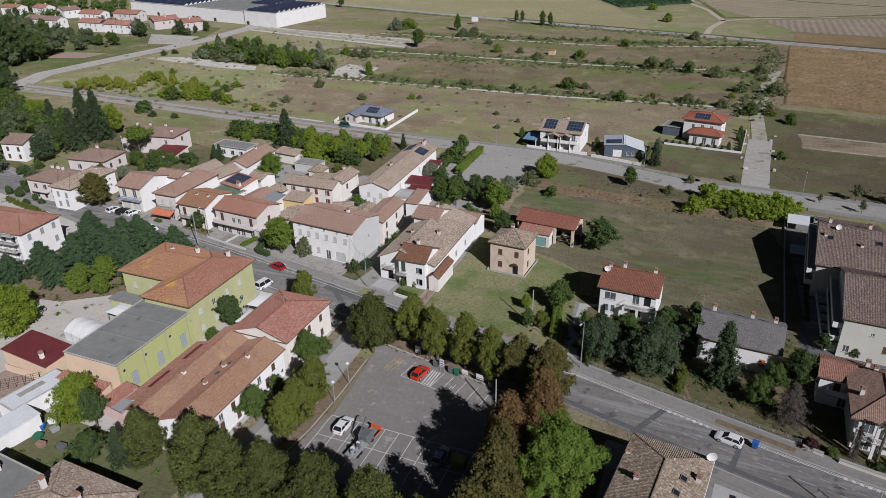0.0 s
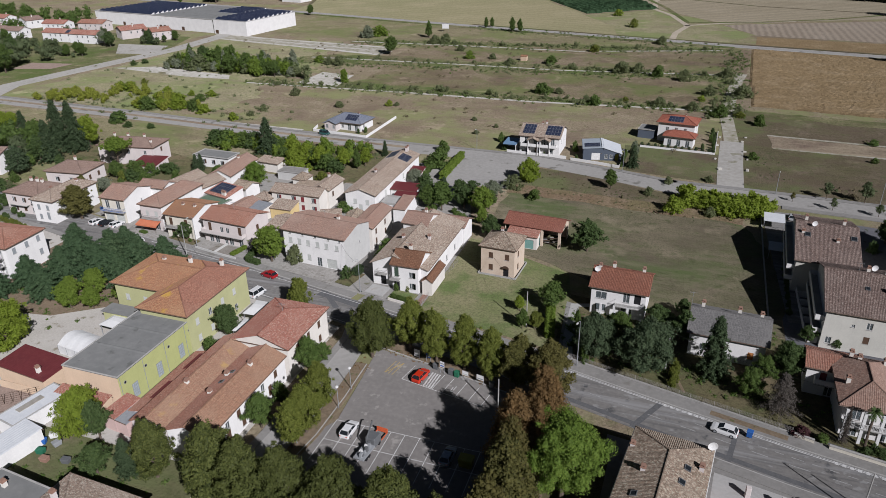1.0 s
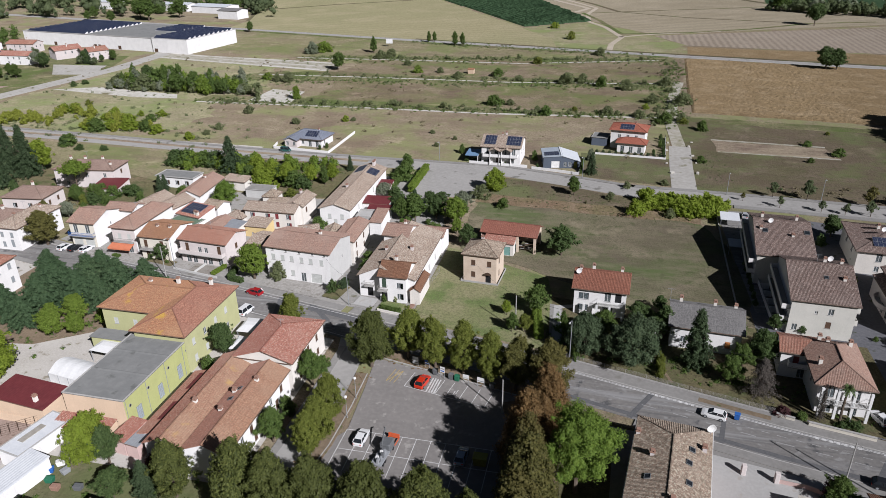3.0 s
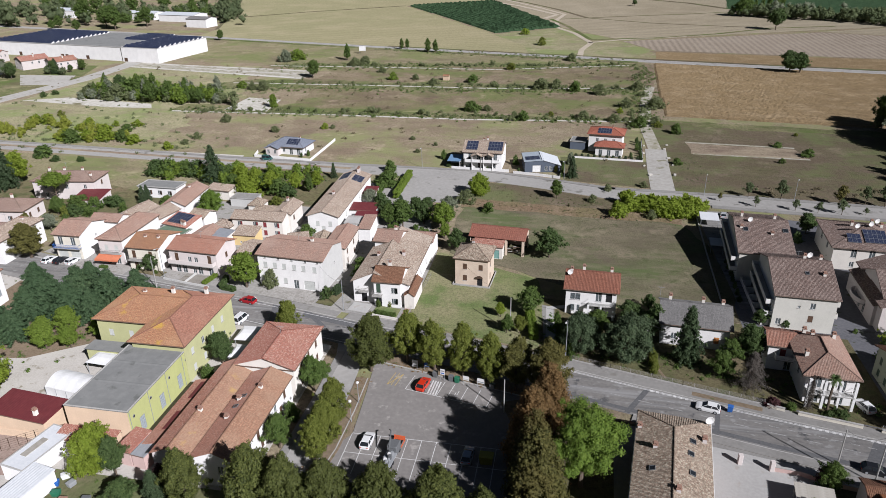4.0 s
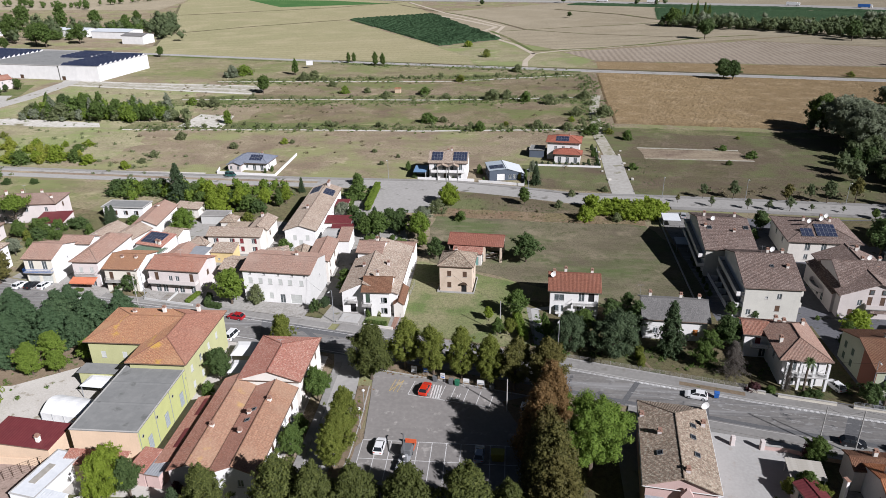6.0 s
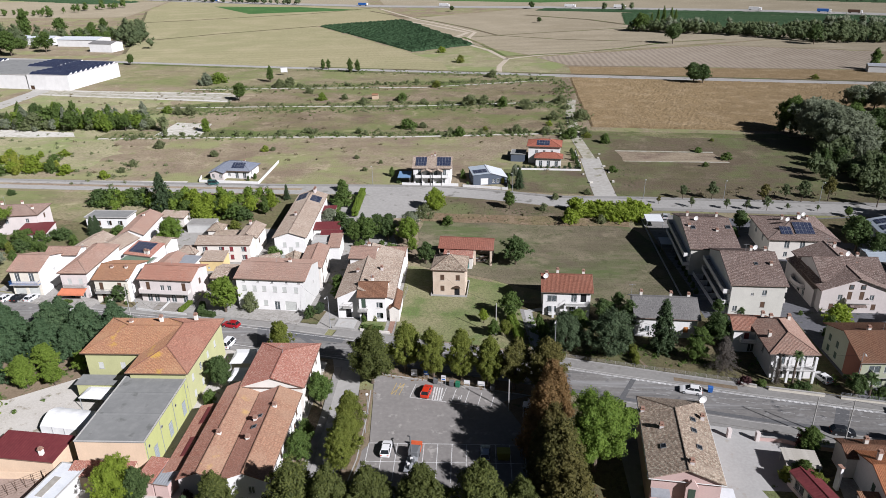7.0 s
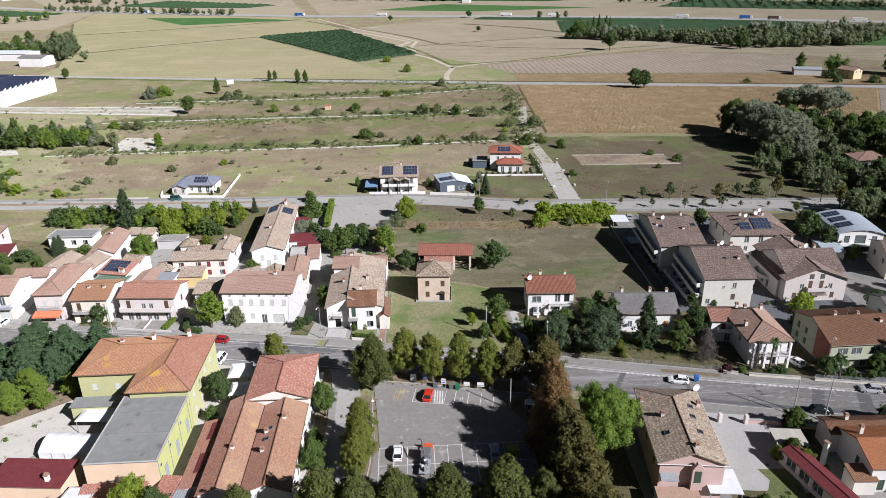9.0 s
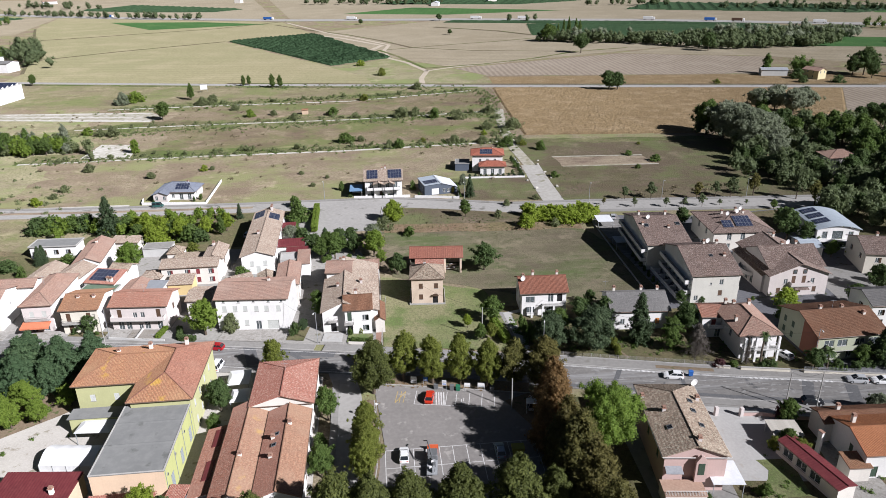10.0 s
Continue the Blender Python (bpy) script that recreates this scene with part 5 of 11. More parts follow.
for y0 in (-6.5, -0.4, 5.6):
    s = Shape()
    for k in range(4):
        s.box(5.82, y0 - 0.68 + k * 0.43, 0.9, 5.87, y0 - 0.61 + k * 0.43, 3.7)
    for k in range(6):
        s.box(5.82, y0 - 0.68, 0.9 + k * 0.546, 5.88, y0 + 0.68, 0.97 + k * 0.546)
    grid = part("window", s, "frame_grey", annex, "tall grey steel window with a grid of bars")
    s = Shape()
    s.box(5.8, y0 - 0.66, 0.92, 5.845, y0 + 0.66, 3.66)
    part("pane", s, "milky_glass", grid)
for y0 in (-8.4, -3.4, 2.6, 8.4):
    s = Shape()
    s.tube([(5.7, y0, 5.1), (5.9, y0, 5.1)], [0.3, 0.3], 12)
    vent = part("vent", s, "frame_grey", annex, "dark round wall vent")
    s = Shape()
    s.tube([(5.86, y0, 5.1), (5.905, y0, 5.1)], [0.22, 0.22], 12)
    part("vent_grille", s, "black", vent)
for y0 in (-9.4, -3.9, 1.6, 7.2):
    s = Shape()
    s.tube([(5.88, y0, 0.1), (5.88, y0, 6.75)], [0.05, 0.05], 6)
    part("downpipe", s, "frame_grey", annex)
for y0 in (-2.4, 3.6):
    s = Shape()
    s.loft([[(-5.86, y0 - 0.35, 6.9), (-5.86, y0 + 0.35, 6.9), (-5.86, y0, 7.02)], [(5.86, y0 - 0.35, 6.9), (5.86, y0 + 0.35, 6.9), (5.86, y0, 7.02)]])
    part("seam", s, "bitumen", annex)
house("porch_roof", "low flat grey-roofed porch of the green house", -105.2, 89.4, 9.5, 3.4, 3.6, 0.0, "flat", wall="olive", roof="bitumen", over=0.3, wins=dict(S="0.9:k-3 k-2 k-1 k0 k1"), category="porch")
house("house", "two-storey cream house with red mottled tile roof", -70.1, 91.2, 12.0, 15.4, 6.5, 2.0, "hip", "y", wall="warm", roof="red_tile", hips=(0, 1), wins=dict(E="4.0:s-4 s0 s4;0.9:s-4 d0 s4", S="4.2:k-2"), pitch=0.3, shut="shut_brown")
house("house", "long white house with low ridged orange tile roof", -68.5, 72.0, 7.8, 23.0, 5.3, 1.6, "gable", "y", wall="white", roof="lh_tile", wins=dict(E="3.0:s-9 n-6 s-3 n1 n4 s8;0.6:s-9 d-6 s-2 n2 d6", S="2.6:n1"), chim=[(0.6, 5.5, 1.9), (-2, 2.5, 1.3), (-1.8, -2.5, 1.3)], over=0.35, slope_mats={1: "row_tile"})
house("house", "long low range with weathered orange tiles and pink end wall", -75.8, 73.4, 6.9, 25.0, 5.0, 1.5, "gable", "y", wall="pinkish", roof="range_tile", chim=[(0.4, -3, 1.8)], over=0.3, slope_mats={1: "row_tile"})
house("lean_to", "lean-to with patched terracotta tile roof", -81.1, 73.6, 17.8, 4.4, 3.0, 1.0, "shed", turn=-90, wall="pinkish", roof="row_tile", over=0.15, category="shed")
house("shed", "low shed under a maroon sheet roof with a brick chimney", -107.6, 69.3, 12.6, 6.2, 3.9, 0.5, "shed", wall="peach", roof="maroon", turn=-6, over=0.15, pitch=0.5, h=0.03, chim=[(3.4, -1.6, 1.2)], category="shed")
house("shed", "white flat-roofed shed with a long skylight", -99.3, 61.2, 4.8, 10.4, 3.0, 0.1, "flat", wall="white", roof="white_sheet", turn=-10, over=0.1, category="shed")
house("shed", "narrow white lean-to with sheet roof", -96.2, 53.0, 4.6, 9.0, 2.8, 0.4, "shed", wall="white", roof="white_sheet", turn=-12, over=0.15, pitch=0.5, h=0.03, category="shed")
house("shed", "low terracotta-roofed outbuilding against the workshop", -93.5, 65.2, 10.5, 3.2, 2.9, 0.5, "shed", wall="peach", roof="red_tile", over=0.1, category="shed")
house("shed", "small tiled store with pink walls", -85.2, 65.3, 3.2, 5.4, 2.9, 0.4, "shed", wall="rose", roof="red_tile", turn=-8, over=0.1, category="shed")
house("shed", "small store with grey sheet roof", -82.4, 63.8, 2.6, 3.2, 2.8, 0.2, "shed", wall="rose", roof="metal", turn=-8, over=0.1, pitch=0.4, category="shed")
house("house", "house with hipped lichen-stained tile roof", -72.6, 43.0, 15.0, 12.5, 4.5, 2.2, "hip", wall="cream", roof="old", turn=-3, chim=[(-3.4, 0.6, 3.2), (3.2, 0.6, 3.0)], wins=dict(N="1.2:w-4 w0 w4"))
house("shed", "low building with dark felt roof and white edge", -85.0, 43.8, 11.5, 6.6, 4.0, 0.15, "flat", wall="white", roof="bitumen", turn=-5, over=0.2, chim=[(-2, 1, 1.0)], category="outbuilding")
house("house", "white three-storey house with red tile roof being rebuilt", -154.2, 102.6, 19.0, 12.0, 8.0, 2.2, "hip", wall="white", roof="row_tile", turn=3, wins=dict(E="5.6:s-3.4 s0.2 s3.6;2.2:s-3.4 s3.6;0.1:d0", S="5.3:w-6 w-3 w0 w3 w6;2.2:w-6 w-3 w0 w3 w6"), shut="shut_grey")

# ---- north side of the street ----
house("house", "white corner house with weathered hipped tile roof", -164.0, 133.2, 8.0, 16.5, 6.5, 1.9, "hip", "y", wall="white", roof="old", shut="shut_grey", wins=dict(S="3.7:s-1.5 s1.5;0.9:s-1.5 d1.2", E="3.7:s-4 s0 s4;0.9:s-4 s0"), chim=[(-1, -3, 1.8), (1, 4, 1.8)])
house("house", "pinkish house with low tiled wing and garden", -174.4, 133.2, 13.0, 10.5, 6.0, 1.8, "hip", wall="pinkish", roof="dull_tile", wins=dict(S="3.4:w-3.5 w0 w3;0.8:w-3.5 d0 w3"), chim=[(-2, 1, 2.4), (0, 1.2, 2.4), (2, 1, 2.4)], balconies=[("S", -1, 6, 3.0, 1.2, "solid")])
house("house", "cream house with blue-panelled balcony and garages", -145.5, 136.6, 8.4, 11.8, 7.0, 1.9, "gable", wall="cream", roof="pink_tile", shut="shut_pale", wins=dict(S="4.0:f-2 f1.6;0.1:g-2 g1.6", E="4.4:k1"), balconies=[("S", 0, 7.6, 3.5, 1.1, "blue")], side_mat=dict(E="white"))
house("house", "low tiled wing behind the blue-balcony house", -142.0, 144.6, 9.0, 6.0, 6.6, 1.2, "gable", wall="white", roof="pink_tile", shut="shut_grey", wins=dict(E="3:k0"))
house("house", "whitish-pink house with an orange shop awning", -132.4, 138.8, 7.6, 18.0, 7.0, 2.0, "hip", "y", wall="white", roof="pink_tile", shut="shut_pale", wins=dict(S="3.9:s-1.3 s1.5;0.1:f-1.4 f1.4"), balconies=[("S", 0, 5.6, 3.3, 0.9, "rail")], side_mat=dict(S="pinkish"))
house("house", "cream house with balcony and orange-brown tiles", -121.9, 133.4, 9.3, 11.6, 6.3, 1.7, "gable", wall="cream", roof="orange_tile", wins=dict(S="3.2:t-2.6 t2.0;0.1:d-2.4 s1.8"), balconies=[("S", -0.6, 6.6, 3.1, 1.2, "rail")], side_mat=dict(E="white"), chim=[(-1.2, -1.4, 1.6), (2.5, -1.5, 1.7)], turn=-1)
house("house", "pinkish two-storey house with long balcony", -108.2, 132.6, 14.2, 9.8, 6.3, 1.6, "gable", wall="pinkish", roof="row_tile", turn=-4.5, wins=dict(S="3.2:t-4.6 n-1 n0.8 t4.6;0.1:f-4.6 f-2.8 n0 f1.6 f4.6", E="3.4:s0"), balconies=[("S", 0, 12.6, 3.1, 1.5, "solid")])
house("house", "long white two-storey house with pale shutters", -81.0, 130.2, 17.6, 12.2, 8.3, 1.7, "gable", wall="white", roof="pink_tile", side_mat=dict(E="grey"), shut="shut_pale", turn=-5, wins=dict(S="4.9:s-6.5 s-4 s-1.6 s1 s3.4 s6.2;1.2:s-4 s-1.6;0.1:d-6.5 f1.2 g4.6;7.2:k-6.5 k-3 k0.5 k4 k7", E="4.6:k1"), chim=[(3, 1, 2.2)])
house("outhouse", "low tiled building beside the white house", -95.2, 135.6, 6.6, 8.4, 5.0, 1.0, "gable", wall="warm", roof="old", wins=dict(S="1:s0"), turn=-5)
house("house_wing", "rear wing with mottled tile roof", -74.8, 142.6, 6.2, 14.0, 6.0, 1.0, "gable", "y", wall="warm", roof="pink_tile", wins=dict(E="3.4:s-4 s2;0.9:s-4 s2"), turn=2)
house("outhouse", "small tiled outhouse in the courtyard", -87.2, 144.4, 5.6, 5.6, 4.4, 1.3, "gable", wall="warm", roof="old", turn=25)
house("outhouse", "old courtyard building with bleached tiles", -80.5, 144.0, 5.0, 6.6, 4.6, 1.1, "gable", "y", wall="warm", roof="old_grey", turn=10, wins=dict(S="2:s0"))

# white house compound beside the lawn
house("house", "white house with covered balconies and brown tiled roof", -56.6, 123.0, 7.0, 8.2, 6.5, 2.0, "gable", wall="white", roof="brown_tile", shut="shut_green", wins=dict(S="3.6:w1.4 t-2.0;0.9:w1.4;0.1:o-2.0", E="3.8:s0"), balconies=[("S", -2.2, 2.2, 3.2, 1.2, "rail")], chim=[(-0.4, 1.2, 2.6)])
house("house", "broad white house with low bleached tile roof", -58.5, 134.0, 13.8, 27.0, 5.4, 2.5, "gable", "y", wall="white", roof="old", shut="shut_brown", shift=1.5, wins=dict(S="3.3:t-4.0;0.1:o-4.0", W="3.4:s-8 s-2 s4", E="1.4:n-6 n0 n6"), balconies=[("S", -4.0, 2.2, 3.1, 1.0, "rail")], chim=[(2.6, -1.0, 2.2), (-3.0, -3.0, 2.4)])
house("house", "taller white block with pinkish tile roof", -61.4, 142.0, 7.0, 8.0, 7.5, 1.6, "gable", wall="white", roof="pink_tile", turn=-4, chim=[(1, 1.2, 2.0)])
house("house", "rear cross range with red-brown tiles", -57.6, 149.4, 13.0, 6.4, 4.6, 1.4, "gable", wall="white", roof="pink_tile", turn=-4, chim=[(-4, 0, 1.8)])
house("lean_to", "tiled lean-to porch on the garden side", -51.6, 123.6, 2.6, 9.0, 3.4, 0.9, "gable", "y", wall="warm", roof="brown_tile", over=0.2)

# tower-like brick house, barn and annex
tower = house("house", "square buff-brick house with hipped weathered tile roof", -39.2, 136.3, 8.8, 8.6, 7.2, 2.3, "hip", wall="brick", roof="old_grey", turn=-4, shut="shut_brown", wins=dict(S="4.3:s-1.6 s2.2;1.3:s-1.6;0.1:o2.0", E="4.3:s-1;1.2:s-1", W="4.3:s0"), hips=(1, 1), chim=[(-0.5, 0.8, 2.6)])
s = Shape()
for x0, y0, x1, y1 in ((-4.5, -4.4, 4.5, -4.28), (-4.5, 4.28, 4.5, 4.4), (-4.5, -4.28, -4.38, 4.28), (4.38, -4.28, 4.5, 4.28)):
    s.box(x0, y0, 0, x1, y1, 0.5)
part("plinth", s, "kerb", tower)
s = Shape()
s.loft([[(2.0 + 0.85 * math.cos(math.pi * k / 8), -4.36, 2.35 + 0.75 * math.sin(math.pi * k / 8)) for k in range(9)], [(2.0 + 0.85 * math.cos(math.pi * k / 8), -4.28, 2.35 + 0.75 * math.sin(math.pi * k / 8)) for k in range(9)]])
part("door_arch", s, "wood_dark", tower)
house("outhouse", "low outhouse with pale wall and teal doors", -37.4, 151.0, 8.0, 6.0, 3.4, 0.9, "gable", wall="warm", roof="red_tile", turn=-4, over=0.2, shut="teal", wins=dict(S="0.1:g1.6 d-1.6", E="0.1:d0"))

# back rows of the village
house("house", "cream farmhouse with bleached tile roof", -102.2, 155.0, 15.6, 7.0, 5.4, 1.3, "gable", wall="warm", roof="old", shut="shut_red", wins=dict(S="3.2:w-5.4 w-0.8 s2.2 w5.4;0.8:s-5.4 d-1 s2.2 w5.4"), turn=0)
house("house_wing", "gabled wing of the cream farmhouse", -96.8, 161.0, 6.0, 10.0, 5.6, 1.3, "gable", "y", wall="warm", roof="old", wins=dict(E="3:s-2"), chim=[(-1, 3, 1.8)])
house("garage", "low concrete garage with flat grey roof", -116.8, 175.6, 8.4, 5.0, 2.6, 0.1, "flat", wall="grey", roof="concrete", over=0.15, category="garage")
house("garage", "low store with grey tiled roof", -105.6, 166.4, 8.4, 4.4, 2.6, 0.3, "shed", wall="grey", roof="old_grey", over=0.15, category="garage")
house("outhouse", "small round-roofed tiled store", -110.2, 170.0, 4.6, 5.0, 3.0, 1.6, "hip", "y", wall="warm", roof="old_grey", over=0.2)
house("outhouse", "ochre outhouse with bleached tile roof", -103.5, 148.2, 6.6, 5.0, 3.2, 0.9, "shed", wall="ochre", roof="old", over=0.2, wins=dict(S="0.8:k-1"))
house("outhouse", "shed with grey sheet-metal roof", -109.4, 144.8, 5.0, 6.0, 3.4, 0.5, "shed", wall="warm", roof="metal", turn=-8, over=0.15, pitch=0.4, h=0.03)
house("outhouse", "long shed with red-brown tiled roof", -114.4, 144.6, 6.0, 9.6, 3.6, 1.0, "gable", "y", wall="warm", roof="pink_tile", turn=-6, over=0.2)
house("outhouse", "flat building with green felt roof", -122.6, 143.2, 9.2, 5.0, 4.4, 0.1, "flat", wall="white", roof="green_roof", turn=-8, over=0.1)
house("house", "house with dark solar panels on a red roof", -122.6, 148.4, 8.8, 6.6, 5.0, 1.2, "shed", wall="white", roof="red_tile", turn=-14, over=0.2, chim=[(2, -2, 1.2), (3, -2.2, 1.2)])
solar(on_slope(-122.6, 148.4, -14, -0.4, 0.2, 5.82, 10.3), 6, 3)
house("house", "old house with bleached tile roof", -140.2, 154.0, 7.0, 11.6, 4.8, 1.4, "gable", "y", wall="warm", roof="old", turn=-8)
house("house", "old house with bleached patchy tiles", -132.0, 152.6, 7.4, 9.6, 5.4, 1.4, "gable", "y", wall="white", roof="old", turn=-12, shut="shut_grey", wins=dict(S="3:s0"))
house("house", "tall white house with steep side gable", -131.6, 166.6, 7.6, 17.0, 5.4, 1.7, "gable", "y", wall="white", roof="pink_tile", turn=4, chim=[(0, 3, 2.2)])
house("house", "small white house under old tiles", -120.8, 156.4, 6.0, 6.0, 4.4, 1.2, "gable", wall="white", roof="old_grey", turn=-14)
house("outhouse", "small outhouse with bleached tile roof", -112.0, 152.6, 5.8, 5.6, 3.4, 1.2, "hip", wall="warm", roof="old", turn=-5)
house("house", "long flat white house with brown roof edge", -147.4, 179.4, 14.0, 6.4, 3.6, 0.25, "flat", wall="white", roof="bitumen", over=0.35, turn=-2, wins=dict(S="1.2:w-3 w0.5 w4"))
house("house", "flat tiled rear building", -127.4, 180.4, 9.0, 5.0, 3.2, 0.5, "shed", wall="warm", roof="old", turn=-6)
house("house", "pinkish two-storey house with long brown roof", -177.4, 176.0, 21.0, 10.5, 6.2, 1.8, "hip", wall="pinkish", roof="dull_tile", turn=8, wins=dict(S="3.6:n-6 n-2 n1 n7;0.9:n-6 n7", E="3.6:s0"), chim=[(-7, 1, 2.4), (-2, 1, 2.4), (4, 1, 2.4), (8, -2, 1.6)])
house("lean_to", "veranda with maroon sheet roof", -165.6, 168.8, 9.0, 8.4, 2.8, 0.7, "shed", wall="pinkish", roof="maroon", turn=8, over=0.2, pitch=0.5, h=0.03, category="veranda")
house("house", "pinkish single-storey house with brown roof", -181.6, 154.4, 14.0, 11.0, 4.4, 2.0, "hip", wall="pinkish", roof="dull_tile", turn=6, chim=[(0, 1, 2.8)], wins=dict(E="1.4:s-2 s2", S="1.3:w-3 w2"))
house("house", "white house with red-brown tiles between dark trees", -214.0, 155.0, 9.0, 11.0, 6.0, 1.8, "gable", wall="white", roof="dull_tile", turn=10, wins=dict(S="3.4:s-2 s2;0.9:s-2 s2"))

# long row house towards the car park
house("house", "long white row house with bleached tiles and solar panels", -85.4, 175.0, 9.6, 37.0, 5.4, 1.6, "gable", "y", wall="white", roof="old", turn=1.5, shut="shut_pale", wins=dict(S="2.4:s-1.6 s2;0.1:d0", E="2.6:s-10 s-4 s4 s10", W="2.6:w-12 w-6 w0 w6 w12"), chim=[(1.0, 16, 2.6), (1.0, 17.4, 2.6), (-1, -4, 2.0)])
solar(on_slope(-85.4, 175.0, 1.5, 2.2, 11.5, 6.3, 18.4, "E"), 5, 2, label="dark solar panels on the bleached tile roof")
solar(on_slope(-85.4, 175.0, 1.5, -2.6, 14.0, 6.2, 18.4, "W"), 6, 2, label="dark solar panels on the bleached tile roof")
house("lean_to", "white rear terrace with maroon roof", -77.0, 170.6, 8.0, 5.0, 3.2, 0.6, "shed", wall="white", roof="maroon", turn=2, over=0.2, pitch=0.5, h=0.03, category="terrace")
house("lean_to", "small porch with maroon sheet roof", -79.4, 185.0, 4.6, 6.0, 3.0, 0.5, "shed", wall="pinkish", roof="maroon", turn=2, over=0.2, pitch=0.5, h=0.03, category="porch")
house("lean_to", "white annex with flat terrace", -75.4, 159.4, 7.0, 5.4, 3.4, 0.5, "flat", wall="white", roof="paving", turn=3, over=0.1, category="annex")
house("lean_to", "white rear annex with maroon sheet roof", -74.6, 164.6, 6.6, 4.0, 3.2, 0.5, "shed", wall="white", roof="maroon", turn=3, over=0.15, pitch=0.5, h=0.03, category="annex")
house("lean_to", "low annex with pink tiled roof", -72.2, 157.6, 3.6, 9.0, 4.0, 0.6, "shed", wall="white", roof="pink_tile", turn=3, over=0.15, category="annex")

# ---- east of the lawn ----
house("house", "white house with rust-red tile roof and loggia", -11.6, 127.3, 12.0, 10.2, 6.3, 2.3, "gable", wall="white", roof="rw_tile", turn=-3, over=0.6, pitch=0.3, shut="shut_grey", wins=dict(S="3.6:b-3.4 f1.6 o3.8;0.8:b-3.4 b1.8", W="3.6:n1 n-2;0.9:n1"), balconies=[("S", 2.4, 5.6, 3.2, 1.3, "white_paint")], chim=[(-4.6, 0, 2.7), (-2, 1.2, 2.9), (4, 1.2, 2.7)])
house("house", "low white house with steep grey roof", 9.0, 118.2, 14.2, 11.2, 5.0, 2.5, "gable", wall="white", roof="grey_tile", turn=-4, over=0.6, pitch=0.0, shut="shut_orange", wins=dict(S="1.4:s4.2 n-1 n-4", W="2.4:n2 n-2"), chim=[(-5, 0.9, 3.3), (1.4, 0.6, 3.3), (5.2, 0.4, 3.2)])
# white on the west: pale parapets, walls whitened to stand in for skylight
house("apartment_block", "three-storey cream apartment block with mottled brown roof", 31.9, 133.1, 12.8, 21.2, 8.2, 3.4, "gable", wall="cream2", roof="dark_tile", turn=-3, over=0.5, shift=0.9, wins=dict(S="5.4:n1.4 k-1.2;2.4:s1.4;1.2:n-4.6", W="5.9:f-8 f-5 f-2 f1 f4 f7;3.0:f-8 f-5 f-2 f1 f4 f7;0.1:o-8 o-5 o-2 o1 o4 o7", E="5.8:f-6 f-2 f2 f6;2.9:f-6 f-2 f2 f6"), balconies=[("W", 0, 19, 5.6, 1.6, "solid"), ("W", 0, 19, 2.8, 1.6, "solid"), ("E", 0, 16, 5.5, 1.2, "solid"), ("E", 0, 16, 2.7, 1.2, "solid")], chim=[(1.6, 3.4, 3.4), (4.6, 2.6, 3.6), (4.2, -3.6, 2.6)], side_mat=dict(W="white"), category="apartment block", group="apartment blocks")
house("apartment_block", "three-storey apartment block with mottled brown roof", 29.2, 157.2, 12.8, 26.0, 7.6, 3.0, "gable", wall="cream2", roof="dark_tile", turn=-4, over=0.5, shift=1.9, wins=dict(W="5.3:f-10 f-7 f-4 f-1 f2 f5 f8;2.6:f-10 f-7 f-4 f-1 f2 f5 f8;0.1:o-8 o-4 o0 o4", N="5:f-3 f3"), balconies=[("W", 0, 24, 5.0, 1.6, "solid"), ("W", 0, 24, 2.4, 1.6, "solid")], chim=[(-4.8, -2.6, 2.6), (2.0, -4.6, 2.2), (-4, 4.4, 3.4), (3.6, 3.8, 3.5)], side_mat=dict(W="white"), category="apartment block", group="apartment blocks")
pink_villa = house("house", "large pinkish villa with broad gable and brown roof", 54.6, 130.5, 16.4, 12.2, 5.9, 3.1, "gable", "y", wall="pinkish", roof="dark_tile", turn=-2, over=0.6, wins=dict(S="3.3:n-3.4 t-1.4 t1.3 n3.6;0.9:s-5 d0.4 s4.4", W="3.4:s-2.8 s-4.6;0.9:s-2.8 s-4.6"), balconies=[("S", 0.2, 5.2, 3.1, 1.2, "solid")], chim=[(2.6, 2.4, 3.2)])
for u in (-1.3, 1.3):
    s = Shape()
    s.box(u - 0.5, -5.58, 6.1, u + 0.5, -5.46, 7.3)
    gable_window = part("window", s, "shut_brown", pink_villa, "brown framed gable window")
    s = Shape()
    s.box(u - 0.4, -5.6, 6.2, u + 0.4, -5.57, 7.2)
    part("pane", s, "glass", gable_window)
s = Shape()
s.loft([[(-1.4, -5.52, 2.95), (-1.4, -7.3, 2.3), (2.2, -7.3, 2.3), (2.2, -5.52, 2.95)], [(-1.4, -5.52, 3.03), (-1.4, -7.3, 2.38), (2.2, -7.3, 2.38), (2.2, -5.52, 3.03)]])
part("porch_roof", s, "dark_tile", pink_villa)
house("house_wing", "tall cross block of the pinkish villa with side gable", 55.2, 134.3, 15.2, 14.2, 6.9, 3.2, "gable", wall="pinkish", roof="dark_tile", turn=-2, over=0.6, wins=dict(W="6.6:n2.4 f0 n-2.4", E="6.6:n0"), chim=[(3.2, 1.0, 3.6), (-0.6, 0.8, 3.6)])
house("house_wing", "rear wing of the pinkish villa with brown roof", 55.4, 141.6, 14.4, 9.6, 6.2, 3.0, "gable", "y", wall="pinkish", roof="dark_tile", turn=-2, over=0.6, wins=dict(W="3.4:s2.4 s-1;0.9:s2.4 s-1"), chim=[(1.6, 2, 3.4)])
